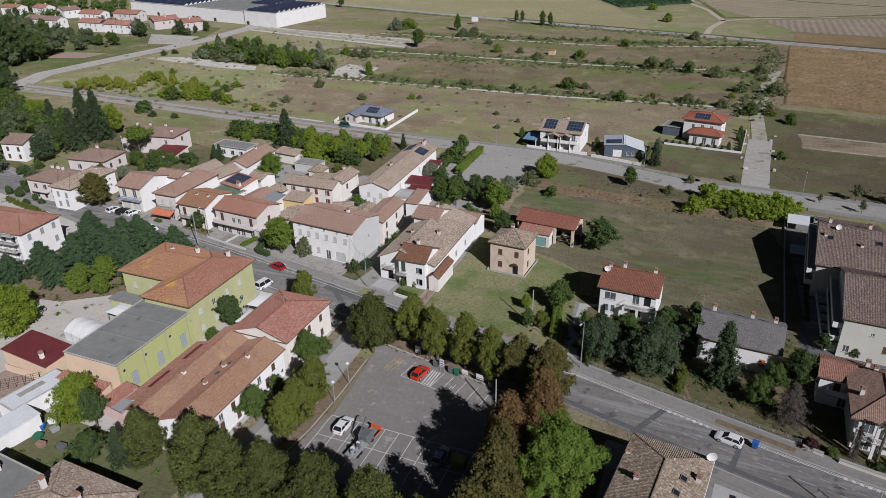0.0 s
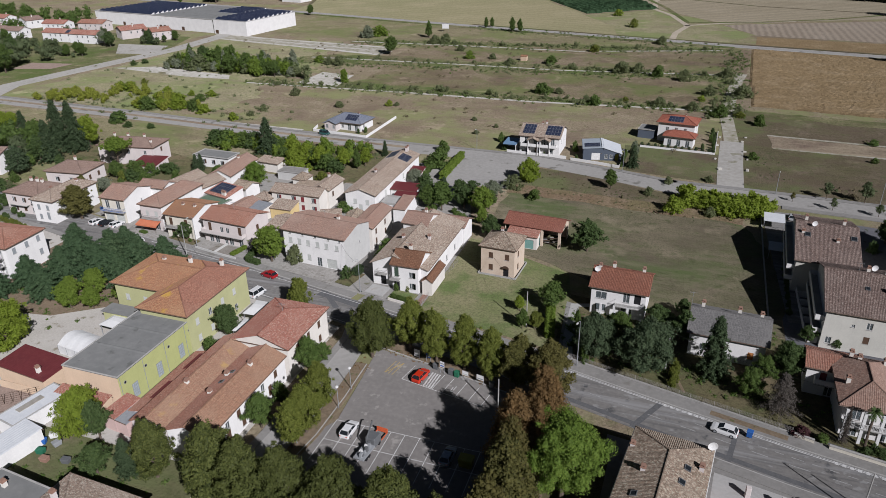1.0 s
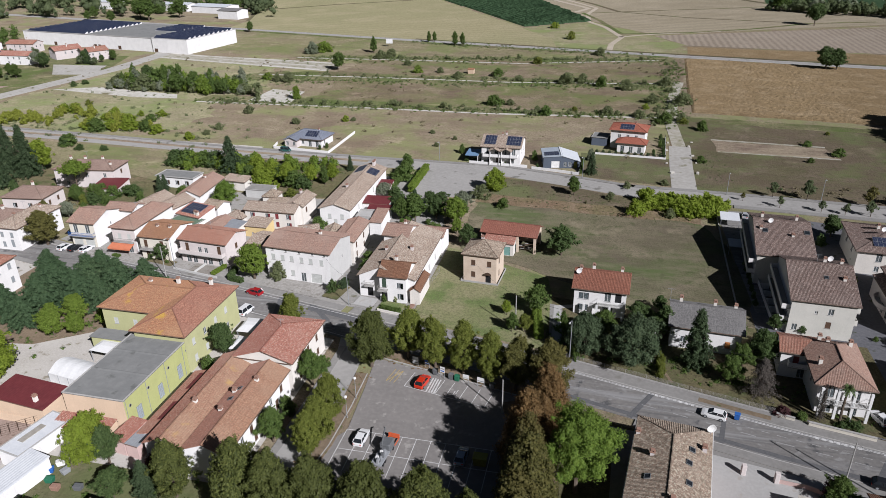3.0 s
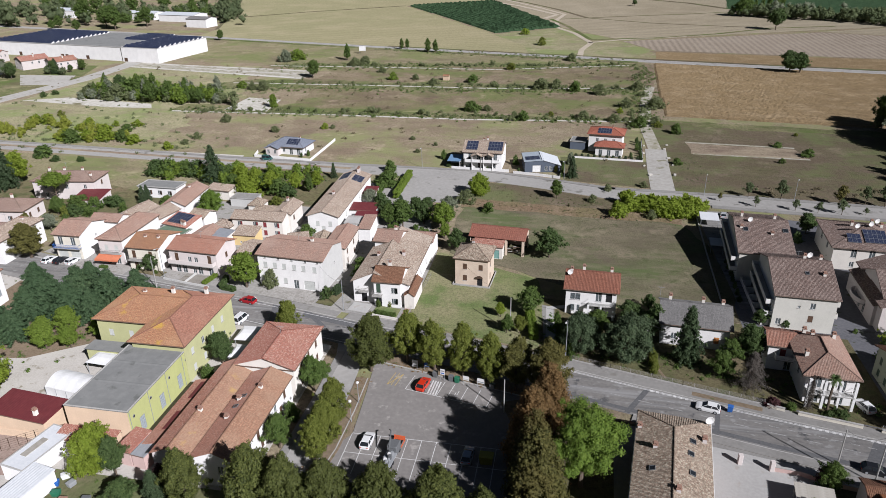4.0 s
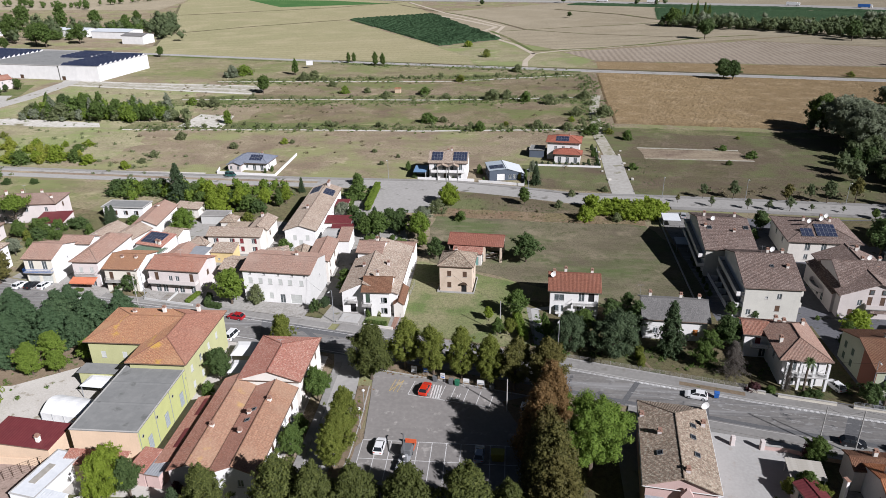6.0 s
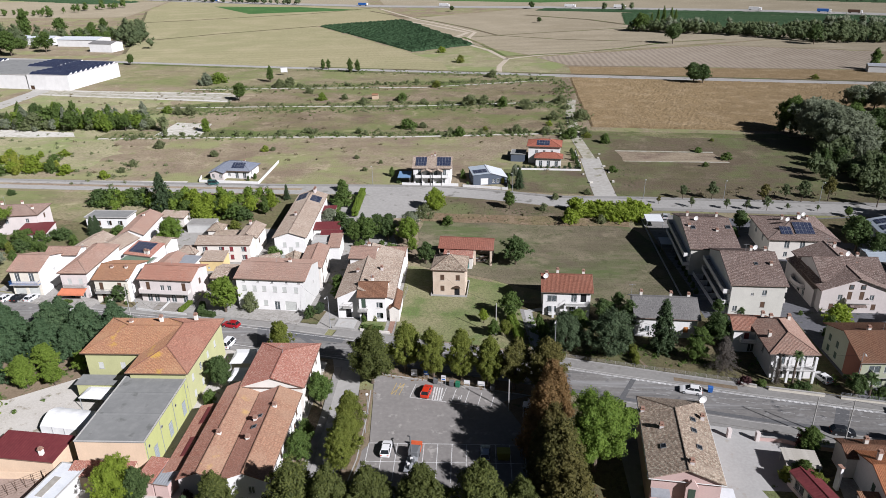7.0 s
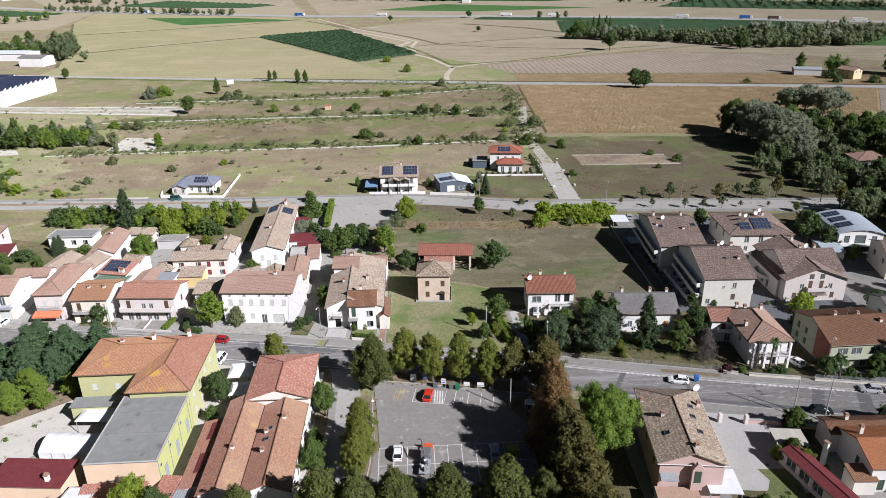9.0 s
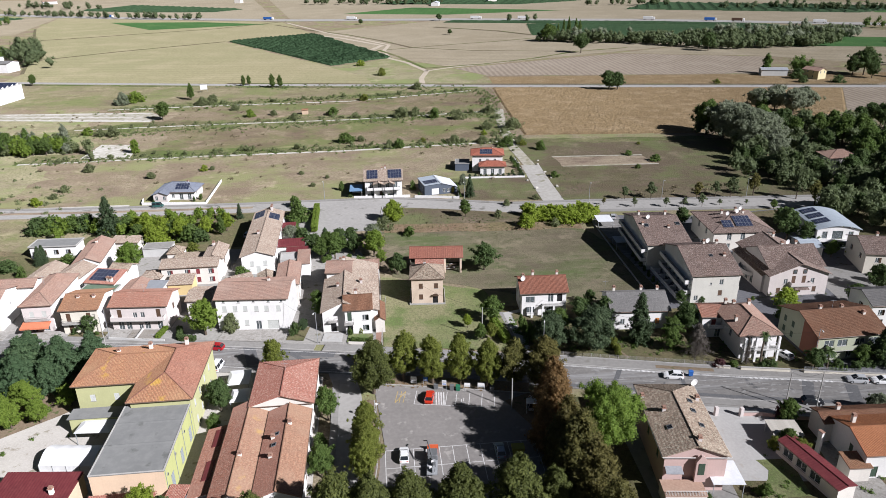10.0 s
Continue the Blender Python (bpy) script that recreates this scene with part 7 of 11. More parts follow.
def tier_blobs(seed, r, h, low, tiers=7, arms=9):
    """Drooping boughs in tiers round a stem, each a row of small clumps that thins towards its tip."""
    rs = random.Random(seed)
    out = []
    for k in range(tiers):
        f = k / (tiers - 1)
        reach = r * (1 - f) ** 0.7 + 0.1 * r
        n = max(4, int(arms * (1 - 0.5 * f)))
        for j in range(n):
            th = j * 2 * math.pi / n + k * 0.9 + rs.uniform(-0.25, 0.25)
            ln = reach * rs.uniform(0.72, 1.12)
            z0 = low + f * (h - low) + rs.uniform(-0.3, 0.3)
            for q in (0.3, 0.55, 0.78, 0.98):
                z = z0 + 0.5 * q - 1.1 * q * q
                out.append((math.cos(th) * ln * q + rs.uniform(-0.2, 0.2), math.sin(th) * ln * q + rs.uniform(-0.2, 0.2), z, r * (0.19 - 0.09 * q) * rs.uniform(0.8, 1.25)))
        out.append((0, 0, low + f * (h - low), 0.22 * reach))
    return out


def trunk_mesh(seed, h, r, limbs, spread):
    s, rs = Shape(), random.Random(seed)
    s.tube([(0, 0, -0.2), (0.04, 0.02, h * 0.3), (rs.uniform(-0.15, 0.15), rs.uniform(-0.15, 0.15), h * 0.9)], [r * 1.25, r, r * 0.35], 7)
    for k in range(limbs):
        th = k * 2.4 + rs.uniform(-0.4, 0.4)
        z0 = h * rs.uniform(0.28, 0.6)
        e = (math.cos(th) * spread, math.sin(th) * spread, z0 + h * rs.uniform(0.12, 0.3))
        s.tube([(0, 0, z0), (e[0] * 0.5, e[1] * 0.5, (z0 + e[2]) / 2 - 0.1), e], [r * 0.5, r * 0.36, r * 0.14], 5)
    return s.mesh("trunk", M["bark"])


KINDS = {}


def kind_of_tree(key, mat_key, shapes, leaves, size, trunk, flat=0.6, core=0.6, lift=0.35):
    """Registers a kind: some crown meshes and a trunk, all for a height of about 10 m."""
    near = [leaf_mesh("crown", 100 + 7 * k + len(key), mat_key, b, leaves, size, flat, 4.0, core, lift) for k, b in enumerate(shapes)]
    far_off = [leaf_mesh("crown", 300 + 7 * k + len(key), mat_key, b, max(900, int(leaves * 0.36)), size * 1.5, flat, 4.0, core, lift) for k, b in enumerate(shapes)]
    KINDS[key] = (near, far_off, trunk)


avenue = [oval_blobs(s, 2.6, 10, 1.4, 104, 0.2, 2.2, 0.45) for s in (1, 2, 3, 30, 31)]
pointed = [oval_blobs(s, 2.75, 10.2, 1.0, 96, 0.21, 2.6, 0.5) + cone_blobs(s, 1.2, 10.4, 7.5, 4, 0.2, 0.9) for s in (61, 62, 63, 64)]
big = [oval_blobs(s, 3.6, 10, 1.8, 100, 0.19, 1.0, 0.65) for s in (4, 5, 6, 34)]
wide = [oval_blobs(s, 4.6, 10, 2.4, 110, 0.18, 1.0, 0.6) for s in (7, 8, 35)]
cedar = [tier_blobs(s, 5.6, 9.6, 1.4, 7, 11) for s in (65, 66, 67)]
tall = [cone_blobs(s, 2.9, 10, 0.8, 34, 0.3, 0.6) for s in (9, 10)]
fir = [tier_blobs(s, 2.9, 9.8, 0.9, 13, 9) + cone_blobs(s, 1.9, 10, 0.8, 12, 0.4) for s in (11, 12)]
bush = [oval_blobs(s, 5.6, 10, -1.5, 44, 0.27, 1.4, 0.6) for s in (13, 14, 15, 36)]
young = [oval_blobs(s, 2.7, 10, 3.4, 24, 0.3, 1.0, 0.9) for s in (51, 52, 53)]
slim = [oval_blobs(s, 2.0, 10, 0.4, 60, 0.27, 1.6, 0.5) for s in (16, 17)]
t_av, t_big = trunk_mesh(1, 9, 0.2, 7, 1.6), trunk_mesh(2, 8.5, 0.24, 8, 2.0)
kind_of_tree("avenue", "l_olive", avenue, 17000, 0.125, t_av, 0.45, lift=0.7)
kind_of_tree("square", "l_square", pointed, 18000, 0.125, t_av, 0.45, lift=0.9)
kind_of_tree("avenue_brown", "l_brownish", avenue[1:4], 17000, 0.125, t_av, lift=0.7)
kind_of_tree("green", "l_green", big, 9000, 0.19, t_big)
kind_of_tree("bright", "l_bright", [oval_blobs(s, 3.8, 10, 2.6, 70, 0.21, 0.6, 0.5) for s in (71, 72)], 30000, 0.1, t_big, 0.45, 0.7, 0.6)
kind_of_tree("dark", "l_dark", big, 9500, 0.19, t_big)
kind_of_tree("holm", "l_holm", [oval_blobs(s, 4.2, 10, 0.8, 110, 0.18, 1.6, 0.4) for s in (73, 74)], 17000, 0.16, t_big, lift=1.0)
kind_of_tree("olive", "l_olive", big[1:], 9000, 0.19, t_big)
kind_of_tree("wide_dark", "l_dark", wide, 10000, 0.21, t_big)
kind_of_tree("pine", "l_pine", cedar, 14000, 0.21, t_big, 0.5, 0.7, 0.1)
kind_of_tree("bush_light", "l_light", bush, 2400, 0.42, None)
kind_of_tree("skirt_yellow", "l_yellow", [oval_blobs(s, 4.6, 10, 0.0, 120, 0.18, 1.3, 0.55) for s in (77, 78)], 15000, 0.19, t_big, lift=0.6)
kind_of_tree("light", "l_light", big[:3], 9500, 0.17, t_big)
kind_of_tree("yellow", "l_yellow", big[:3], 9000, 0.185, t_big)
kind_of_tree("brown", "l_brown", tall, 26000, 0.11, t_av, lift=1.3)
kind_of_tree("brown_dark", "l_conifer", tall, 26000, 0.11, t_av, lift=1.3)
kind_of_tree("fir", "l_fir", fir, 12000, 0.15, t_av, lift=-0.2)
kind_of_tree("silver", "l_silver", wide, 9000, 0.22, t_big)
kind_of_tree("young_dark", "l_far_hazed", young, 2400, 0.26, t_av)
kind_of_tree("young_brown", "l_brownish", young, 2200, 0.26, t_av)
kind_of_tree("poplar", "l_green", slim, 5200, 0.22, t_av, lift=0.9)
kind_of_tree("sapling", "l_light", slim, 5200, 0.22, t_av, lift=0.9)
kind_of_tree("willow", "l_silver", slim, 5200, 0.24, t_av, lift=0.9)
kind_of_tree("bare", "l_grey", [tier_blobs(75, 3.6, 9.6, 1.2, 9, 9)], 11000, 0.12, t_big, 0.9, 0.2, -0.3)
kind_of_tree("umbrella", "l_light", [oval_blobs(76, 4.4, 10.4, 7.2, 60, 0.2, 0.3, 0.5)], 9000, 0.17, t_big)
kind_of_tree("bush_dark", "l_dark", bush, 2400, 0.42, None)
kind_of_tree("bush_green", "l_green", bush, 2400, 0.42, None)
kind_of_tree("bush_yellow", "l_yellow", bush, 2400, 0.42, None)
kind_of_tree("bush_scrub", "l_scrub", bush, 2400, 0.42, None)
kind_of_tree("bush_olive", "l_olive", bush, 2400, 0.42, None)
kind_of_tree("bush_purple", "l_purple", bush[:1], 2400, 0.42, None)
kind_of_tree("bush_silver", "l_silver", bush[:1], 2200, 0.5, None)
trng = random.Random(42)


def tree(kind, x, y, h, label, name="tree", fat=1.0, group="", z=0.05):
    near, far_off, trunk = KINDS[kind]
    crowns = near if y < 116 or (h > 15 and y < 400) else far_off
    k = h / 10.0
    top = empty(name, x, y, z, trng.uniform(0, 360), (k * fat, k * fat, k), label=label, category="shrub" if trunk is None else "tree", group=group)
    part("crown", trng.choice(crowns), None, top)
    if trunk:
        part("trunk", trunk, None, top)
    return top


def shrub(kind, x, y, h, label, fat=1.0, group=""):
    return tree(kind, x, y, h, label, "shrub", fat, group)


# avenue along the parking square
for kd, x, y, h, f in (("square", -53.4, 94.6, 12.3, 1.22), ("avenue", -47.2, 98.6, 12.0, 1.0), ("avenue", -41.3, 96.6, 11.6, 0.98), ("avenue", -35.6, 95.6, 11.6, 0.95), ("avenue", -30.4, 94.0, 11.6, 0.95), ("avenue_brown", -25.4, 92.6, 11.4, 1.05), ("avenue_brown", -19.9, 90.8, 13.2, 1.12)):
    tree(kd, x, y, h, "trimmed linden tree of the avenue, olive green" if kd != "avenue_brown" else "trimmed linden tree of the avenue, turning brown", fat=f, group="avenue trees")
for x, y, h, f in ((-54.9, 76.2, 10.6, 0.95), (-54.8, 72.0, 10.4, 1.0), (-55.2, 68.2, 9.4, 0.95)):
    tree("avenue", x, y, h, "upright linden tree in the bed beside the lane", fat=f, group="lane trees")
for x, y, h, f in ((-59.2, 54.4, 14.4, 1.0), (-53.6, 54.2, 14.0, 1.02), (-48.0, 54.2, 13.4, 1.05), (-41.0, 53.4, 14.0, 1.12), (-32.0, 54.0, 15.2, 1.08), (-26.2, 54.2, 11.8, 1.0)):
    tree("square", x, y, h, "tall deep green linden tree at the edge of the square", fat=f, group="square trees")
tree("brown", -19.0, 84.8, 11.8, "tall rusty brown conifer turning in autumn", fat=1.15, group="conifers beside the square")
tree("brown", -21.3, 74.4, 14.2, "tall rusty brown conifer beside the parking square", fat=1.06, group="conifers beside the square")
# the last one is out of view, added to shade the square
for x, y, h, f in ((-19.8, 64.0, 14.8, 1.1), (-20.2, 55.0, 15.6, 1.1), (-19.4, 47.0, 15.0, 1.2)):
    tree("brown_dark", x, y, h, "dark olive-brown conifer beside the square", fat=f, group="conifers beside the square")
# added tree, closes the lit gap between its neighbours' shadows
tree("brown_dark", -20.6, 69.2, 13.6, "dark olive-brown conifer close behind another", fat=1.0, group="conifers beside the square")
tree("bright", -13.4, 70.2, 14.4, "large bright green pine with lumpy spreading crown", fat=1.02)
tree("green", -62.4, 70.8, 6.6, "round green tree against the long house", fat=1.0)
tree("green", -62.2, 86.8, 7.4, "green tree in front of the red-roofed house", fat=0.85)
shrub("bush_green", -62.4, 91.5, 3.0, "green shrub beside the lane")
shrub("bush_green", -63.0, 78.2, 3.6, "climbing shrub on the house corner", 0.7)
tree("dark", -83.2, 92.2, 7.6, "dark green tree beside the green house", fat=0.92)
shrub("bush_green", -83.8, 86.6, 3.2, "clipped green shrub below the green wall", 0.8)
tree("olive", -74.2, 104.4, 8.0, "small roadside tree with yellowish green crown", fat=0.85)
tree("light", -92.6, 123.4, 9.6, "bright yellow-green tree in front of the white house", fat=1.08)
shrub("bush_scrub", -87.0, 124.4, 4.6, "round silver-green shrub before the white house", 0.8)
shrub("bush_dark", -71.9, 120.8, 3.4, "dark conifer shrub in the yard corner", 0.62)


def hedge(pts, h, w, material, label, leaf=0.11, per=700):
    """A clipped hedge along a line: leafy, square in section, a little uneven."""
    rs = random.Random(int(abs(pts[0][0]) * 10))
    o = Vector((pts[0][0], pts[0][1]))
    blobs, total = [], 0.0
    for a, b2 in zip(pts, pts[1:]):
        a, b2 = Vector(a) - o, Vector(b2) - o
        ln = (b2 - a).length
        total += ln
        side = Vector((-(b2 - a).y, (b2 - a).x)) / ln
        n = max(2, int(ln / 0.42))
        for k in range(n):
            for u in (-0.3, 0.3):
                for z in (0.28, 0.68):
                    q = a.lerp(b2, (k + 0.5) / n) + side * (u * w + rs.uniform(-0.05, 0.05))
                    blobs.append((q.x, q.y, z * h + rs.uniform(-0.06, 0.06), 0.32 * max(0.6, min(w, h)) * rs.uniform(0.85, 1.15)))
    ob = new("hedge", leaf_mesh("hedge", int(abs(pts[0][0]) * 7), material, blobs, int(per * total * (h + w)), leaf, 0.6, 0.0, 0.8))
    ob.location = (o.x, o.y, 0.05)
    return tagged(ob, label, "hedge")


hedge([(-103.6, 122.9), (-102.7, 127.6)], 0.9, 1.0, "l_light", "low clipped light green hedge beside the front yard")
hedge([(-99.2, 126.4), (-98.2, 121.6), (-94.4, 120.6)], 1.5, 1.1, "l_dark", "clipped dark green hedge under the bright tree")
hedge([(-24.8, 120.4), (-23.2, 110.6)], 2.2, 1.5, "l_light", "tall overgrown hedge beside the concrete drive", 0.15, 350)
hedge([(-58.4, 116.0), (-53.9, 115.2)], 0.9, 0.9, "l_green", "clipped green hedge before the white house")
hedge([(-70.2, 122.2), (-69.6, 124.6)], 2.4, 1.3, "l_fir", "tall clipped conifer hedge in the yard corner")
hedge([(-134.6, 127.6), (-132.4, 127.2)], 0.8, 1.0, "l_green", "low clipped hedge beside the shop front")
shrub("bush_green", -58.6, 119.0, 1.9, "green shrub before the white house", 0.6)
shrub("bush_olive", -56.2, 119.6, 1.6, "olive shrub before the white house", 0.6)
shrub("bush_dark", -123.8, 127.6, 1.7, "dark reddish-green shrub in the front garden", 0.7)
shrub("bush_green", -118.2, 126.4, 1.2, "low green shrub in the front garden", 0.7)
tree("dark", -120.2, 127.4, 4.8, "round dark green tree in the front garden", fat=1.15)
tree("green", -66.0, 129.4, 5.0, "leafy green tree between two houses", fat=1.1)
tree("green", -67.6, 134.4, 4.6, "leafy green tree between two houses", fat=1.0)

# west gardens: dark pines and yellow bushes south of the street
for x, y, h, f in ((-127.5, 110.5, 8.6, 1.1), (-119.6, 110.0, 8.6, 1.0), (-135.5, 108.0, 8.6, 1.1), (-113.8, 112.4, 8.0, 0.95), (-125.6, 104.2, 8.0, 1.0), (-133.6, 101.4, 7.6, 1.0), (-138.5, 96.6, 7.0, 1.0), (-128.0, 115.6, 7.6, 0.9), (-140.0, 112.4, 8.0, 0.9), (-131.0, 93.4, 6.6, 0.9), (-141.5, 90.5, 6.4, 0.9), (-120.0, 104.0, 7.0, 0.8)):
    tree("pine", x, y, h, "dark green umbrella-shaped pine in the garden", fat=f * 1.15, group="garden pines")
for x, y, h in ((-120.8, 97.0, 5.6), (-113.4, 97.6, 5.0), (-122.0, 91.4, 6.0), (-117.2, 92.6, 5.0), (-124.8, 94.4, 5.4), (-123.4, 100.0, 5.2)):
    tree("light", x, y, h, "light green bushy garden tree", fat=1.2, group="light green garden trees")
tree("skirt_yellow", -122.8, 76.2, 10.6, "big yellow-green broadleaf tree", fat=1.12)
tree("skirt_yellow", -89.4, 60.6, 9.2, "bright yellow-green tree in the garden", fat=0.8)
tree("dark", -85.4, 60.2, 8.0, "dark green ivy-covered tree", fat=0.7)
tree("fir", -75.8, 55.6, 6.4, "small dull green conifer in the garden", fat=1.1)
tree("dark", -80.2, 54.0, 5.6, "round clipped dark green garden tree", fat=1.15)
shrub("bush_purple", -77.8, 60.4, 3.4, "purple-leaved plum shrub beside a house", 0.7)
tree("square", -71.2, 56.4, 10.4, "dense green tree beside the white gable wall", fat=1.05)

tree("avenue_brown", -156.6, 130.2, 10.0, "large rounded tree with brownish-green crown", fat=1.7)

# around the lawn and the street gardens
for kd, x, y, h, f, lb in (("dark", -46.4, 151.2, 6.6, 1.0, "dark round tree behind the brick house"), ("dark", -22.0, 151.0, 8.2, 1.25, "leafy green tree standing beside the barn"), ("green", -24.9, 121.0, 6.8, 1.05, "leafy green tree at the end of an overgrown hedge"), ("holm", -13.8, 107.2, 9.6, 0.95, "dense blue-green evergreen garden tree"), ("holm", -5.4, 105.6, 10.8, 1.06, "dense blue-green evergreen garden tree"), ("fir", 6.6, 107.8, 11.6, 1.0, "tall dark fir in the garden"), ("green", 12.6, 103.4, 5.6, 1.1, "leafy green tree in a garden"), ("bare", 17.0, 100.6, 7.6, 1.1, "bare grey-twigged tree beside a garden hedge"), ("dark", 1.0, 127.0, 4.0, 1.0, "dense dark green garden bush"), ("olive", -26.4, 113.0, 4.2, 0.9, "small olive tree on the lawn"), ("yellow", -31.0, 119.0, 3.6, 0.9, "small yellowing tree on the lawn"), ("green", -29.0, 112.6, 4.6, 0.8, "small green tree on the lawn")):
    tree(kd, x, y, h, lb, fat=f)
for k in range(7):
    shrub("bush_green", -18.6 + k * 0.5, 116.5 - k * 2.0, 3.8, "ivy-green hedge along the garden path", 0.36, "hedge bushes")
for k in range(5):
    shrub("bush_olive", 0.0 + 0.5 * (k % 2), 108.0 - 1.4 * k, 2.2, "hedge bush on the garden border", 0.6, "hedge bushes")


# ---- palms and street gardens in the east ----


def palm(x, y, h, label, reach=1.35):
    top = empty("palm_tree", x, y, 0.05, trng.uniform(0, 360), label=label, category="palm tree", group="street palms")
    s = Shape()
    s.tube([(0, 0, -0.2), (0.1, 0, h * 0.5), (0.05, 0.1, h)], [0.24, 0.2, 0.17], 8)
    part("trunk", s, "bark", top)
    fr = Shape()
    rs = random.Random(int(h * 10))
    for k in range(44):
        th, lift = k * 2.4, rs.uniform(-0.3, 2.2)
        d = Vector((math.cos(th), math.sin(th), 0))
        side = Vector((-d.y, d.x, 0))
        pts = [Vector((0.05, 0.1, h)) + d * (reach * f * (1.25 - 0.3 * lift)) + Vector((0, 0, reach * (0.6 * lift * f - 0.62 * f * f))) for f in (0, 0.3, 0.6, 0.85, 1.0)]
        for j in range(4):
            a, b2 = pts[j], pts[j + 1]
            for sg in (-1, 1):
                for q in (0.0, 0.5):
                    p0 = a.lerp(b2, q)
                    fr.quad(p0, p0 + (b2 - a) * 0.5, p0 + (b2 - a) * 0.6 + side * sg * reach * (0.3 - 0.045 * j) + Vector((0, 0, -0.1)))
    part("fronds", fr, "l_dark", top)
    return top


palm(28.6, 95.0, 7.4, "tall slim palm with a small crown before the villa porch", 1.05)
tree("bare", 25.6, 95.4, 7.0, "thin bare tree beside the palm before the villa", fat=0.32)
palm(41.9, 92.2, 4.0, "palm with drooping fronds behind a low hedge")
palm(83.0, 151.4, 2.4, "low palm before the modern white house")
palm(-1.6, 121.0, 2.6, "low palm beside the white house")
tree("fir", 54.0, 92.4, 8.6, "dense blue-green conifer beside the street", fat=1.2)
tree("dark", 39.4, 92.6, 4.6, "round dark green tree behind the street wall", fat=1.2)
tree("green", 50.0, 93.0, 4.6, "green leafy tree in a street garden", fat=1.1)
tree("dark", 76.4, 124.6, 7.4, "dark green tree beside the pale yard wall", fat=1.1)
tree("dark", 65.6, 118.4, 5.6, "dark green tree beside the pale yard wall", fat=1.1)
tree("green", 77.6, 146.4, 5.2, "slender green tree before the modern house", fat=0.9)
tree("dark", 72.4, 160.6, 10.0, "broad dark green tree beside the modern house", fat=1.1)
tree("dark", 75.0, 154.8, 7.6, "dark green tree beside the modern house", fat=1.0)
tree("dark", 19.0, 110.4, 7.8, "dark leafy tree beside the tiled villa wing", fat=1.0)
tree("green", 15.2, 109.0, 5.0, "light green garden tree before the grey-roofed house", fat=1.25)
tree("dark", 1.4, 117.0, 7.2, "dense dark green tree behind the grey-roofed house", fat=1.1)
tree("dark", -3.4, 119.6, 6.0, "dense dark green tree behind the grey-roofed house", fat=1.2)
tree("green", -10.8, 113.6, 6.4, "leafy green tree in a shady garden", fat=1.2)
for k in range(5):
    shrub("bush_green", 41.2 + k * 0.9, 90.5 - 0.04 * k, 1.5, "clipped green hedge behind the street wall", 0.5, "street hedge")
for k in range(7):
    shrub("bush_dark", 21.4 + 0.1 * k, 134 + 3.4 * k, 1.7, "clipped dark hedge along the asphalt drive", 0.6, "hedge along the drive")
for x, y in ((29.8, 95.2), (31.4, 94.6)):
    shrub("bush_dark", x, y, 1.5, "round clipped shrub before the villa porch", 0.55, "round clipped shrubs")
for x, y, h in ((84, 146, 3.0), (88.6, 150.6, 2.0), (94, 146, 3.4), (70, 146, 3.0), (66, 150, 2.4), (44, 148, 2.6), (62, 128, 1.6), (46.5, 118.6, 2.6), (44.0, 114.0, 3.0), (58, 112, 3.4), (60, 100, 3.0), (64, 97, 3.4), (68, 101, 2.6)):
    shrub(trng.choice(("bush_dark", "bush_green", "bush_olive")), x, y, h, "dark leafy shrub in an apartment garden", 0.8, "apartment garden shrubs")

tree("dark", 46.2, 176.4, 6.0, "dark tree between the apartment houses", fat=1.1)
shrub("bush_green", 48.8, 158.6, 3.4, "rounded green shrub between the apartment houses", 0.75)
shrub("bush_dark", 41.6, 151.6, 2.6, "dark shrub between the apartment houses", 0.8)
shrub("bush_dark", 42.6, 170.0, 3.0, "dark shrub between the apartment houses", 0.8)
tree("silver", -163.6, 147.0, 5.4, "grey-green garden tree behind the corner house", fat=0.8)
shrub("bush_olive", -166.8, 157.6, 3.2, "olive shrub in a village garden", 0.8)
shrub("bush_green", -163.4, 153.0, 2.8, "green shrub in a village garden", 0.8)

for k, (x, y, h) in enumerate(((-190, 146, 3.2), (-188, 163, 3.6), (-171, 146.4, 2.8), (-168.4, 152, 3.0), (-160, 149.6, 2.6), (-157, 158, 3.2), (-156.4, 147, 2.4), (-172.6, 163, 3.4), (-191, 157, 4.0), (-184, 165, 3.0), (-194, 141, 3.0), (-163, 168, 2.8), (-196, 162, 4.2), (-151, 163, 3.4), (-154.4, 152.6, 3.0), (-199, 147, 3.4))):
    shrub(("bush_dark", "bush_green", "bush_scrub", "bush_green")[k % 4], x, y, h, "leafy shrub in a garden between village houses", 0.75, "village garden shrubs")

# ---- shrubs and trees of the gardens, meadows and woods ----


def grove(label, group, rows):
    for kd, x, y, h in rows:
        tree(kd, x, y, h, label_for(kd, label), "shrub" if kd.startswith("bush") else "tree", trng.uniform(1.0, 1.6) if kd.startswith("bush") else trng.uniform(0.88, 1.12), group)


WORDS = dict(skirt_yellow="bushy yellow-green", light="light green", sapling="slender light green", willow="slender silver-green", umbrella="light green umbrella-shaped", holm="blue-green", square="deep green", young_dark="young dark green", young_brown="young olive-brown", scrub="grey-green", dark="dark green", green="green", bright="bright green", yellow="yellow-green", olive="olive green", dry="dry brown", silver="silver-green", purple="plum-coloured", poplar="slender green", fir="dark coniferous", avenue_brown="rounded brownish", wide_dark="broad dark green")


def label_for(kd, label):
    return WORDS[kd.replace("bush_", "")] + " " + label


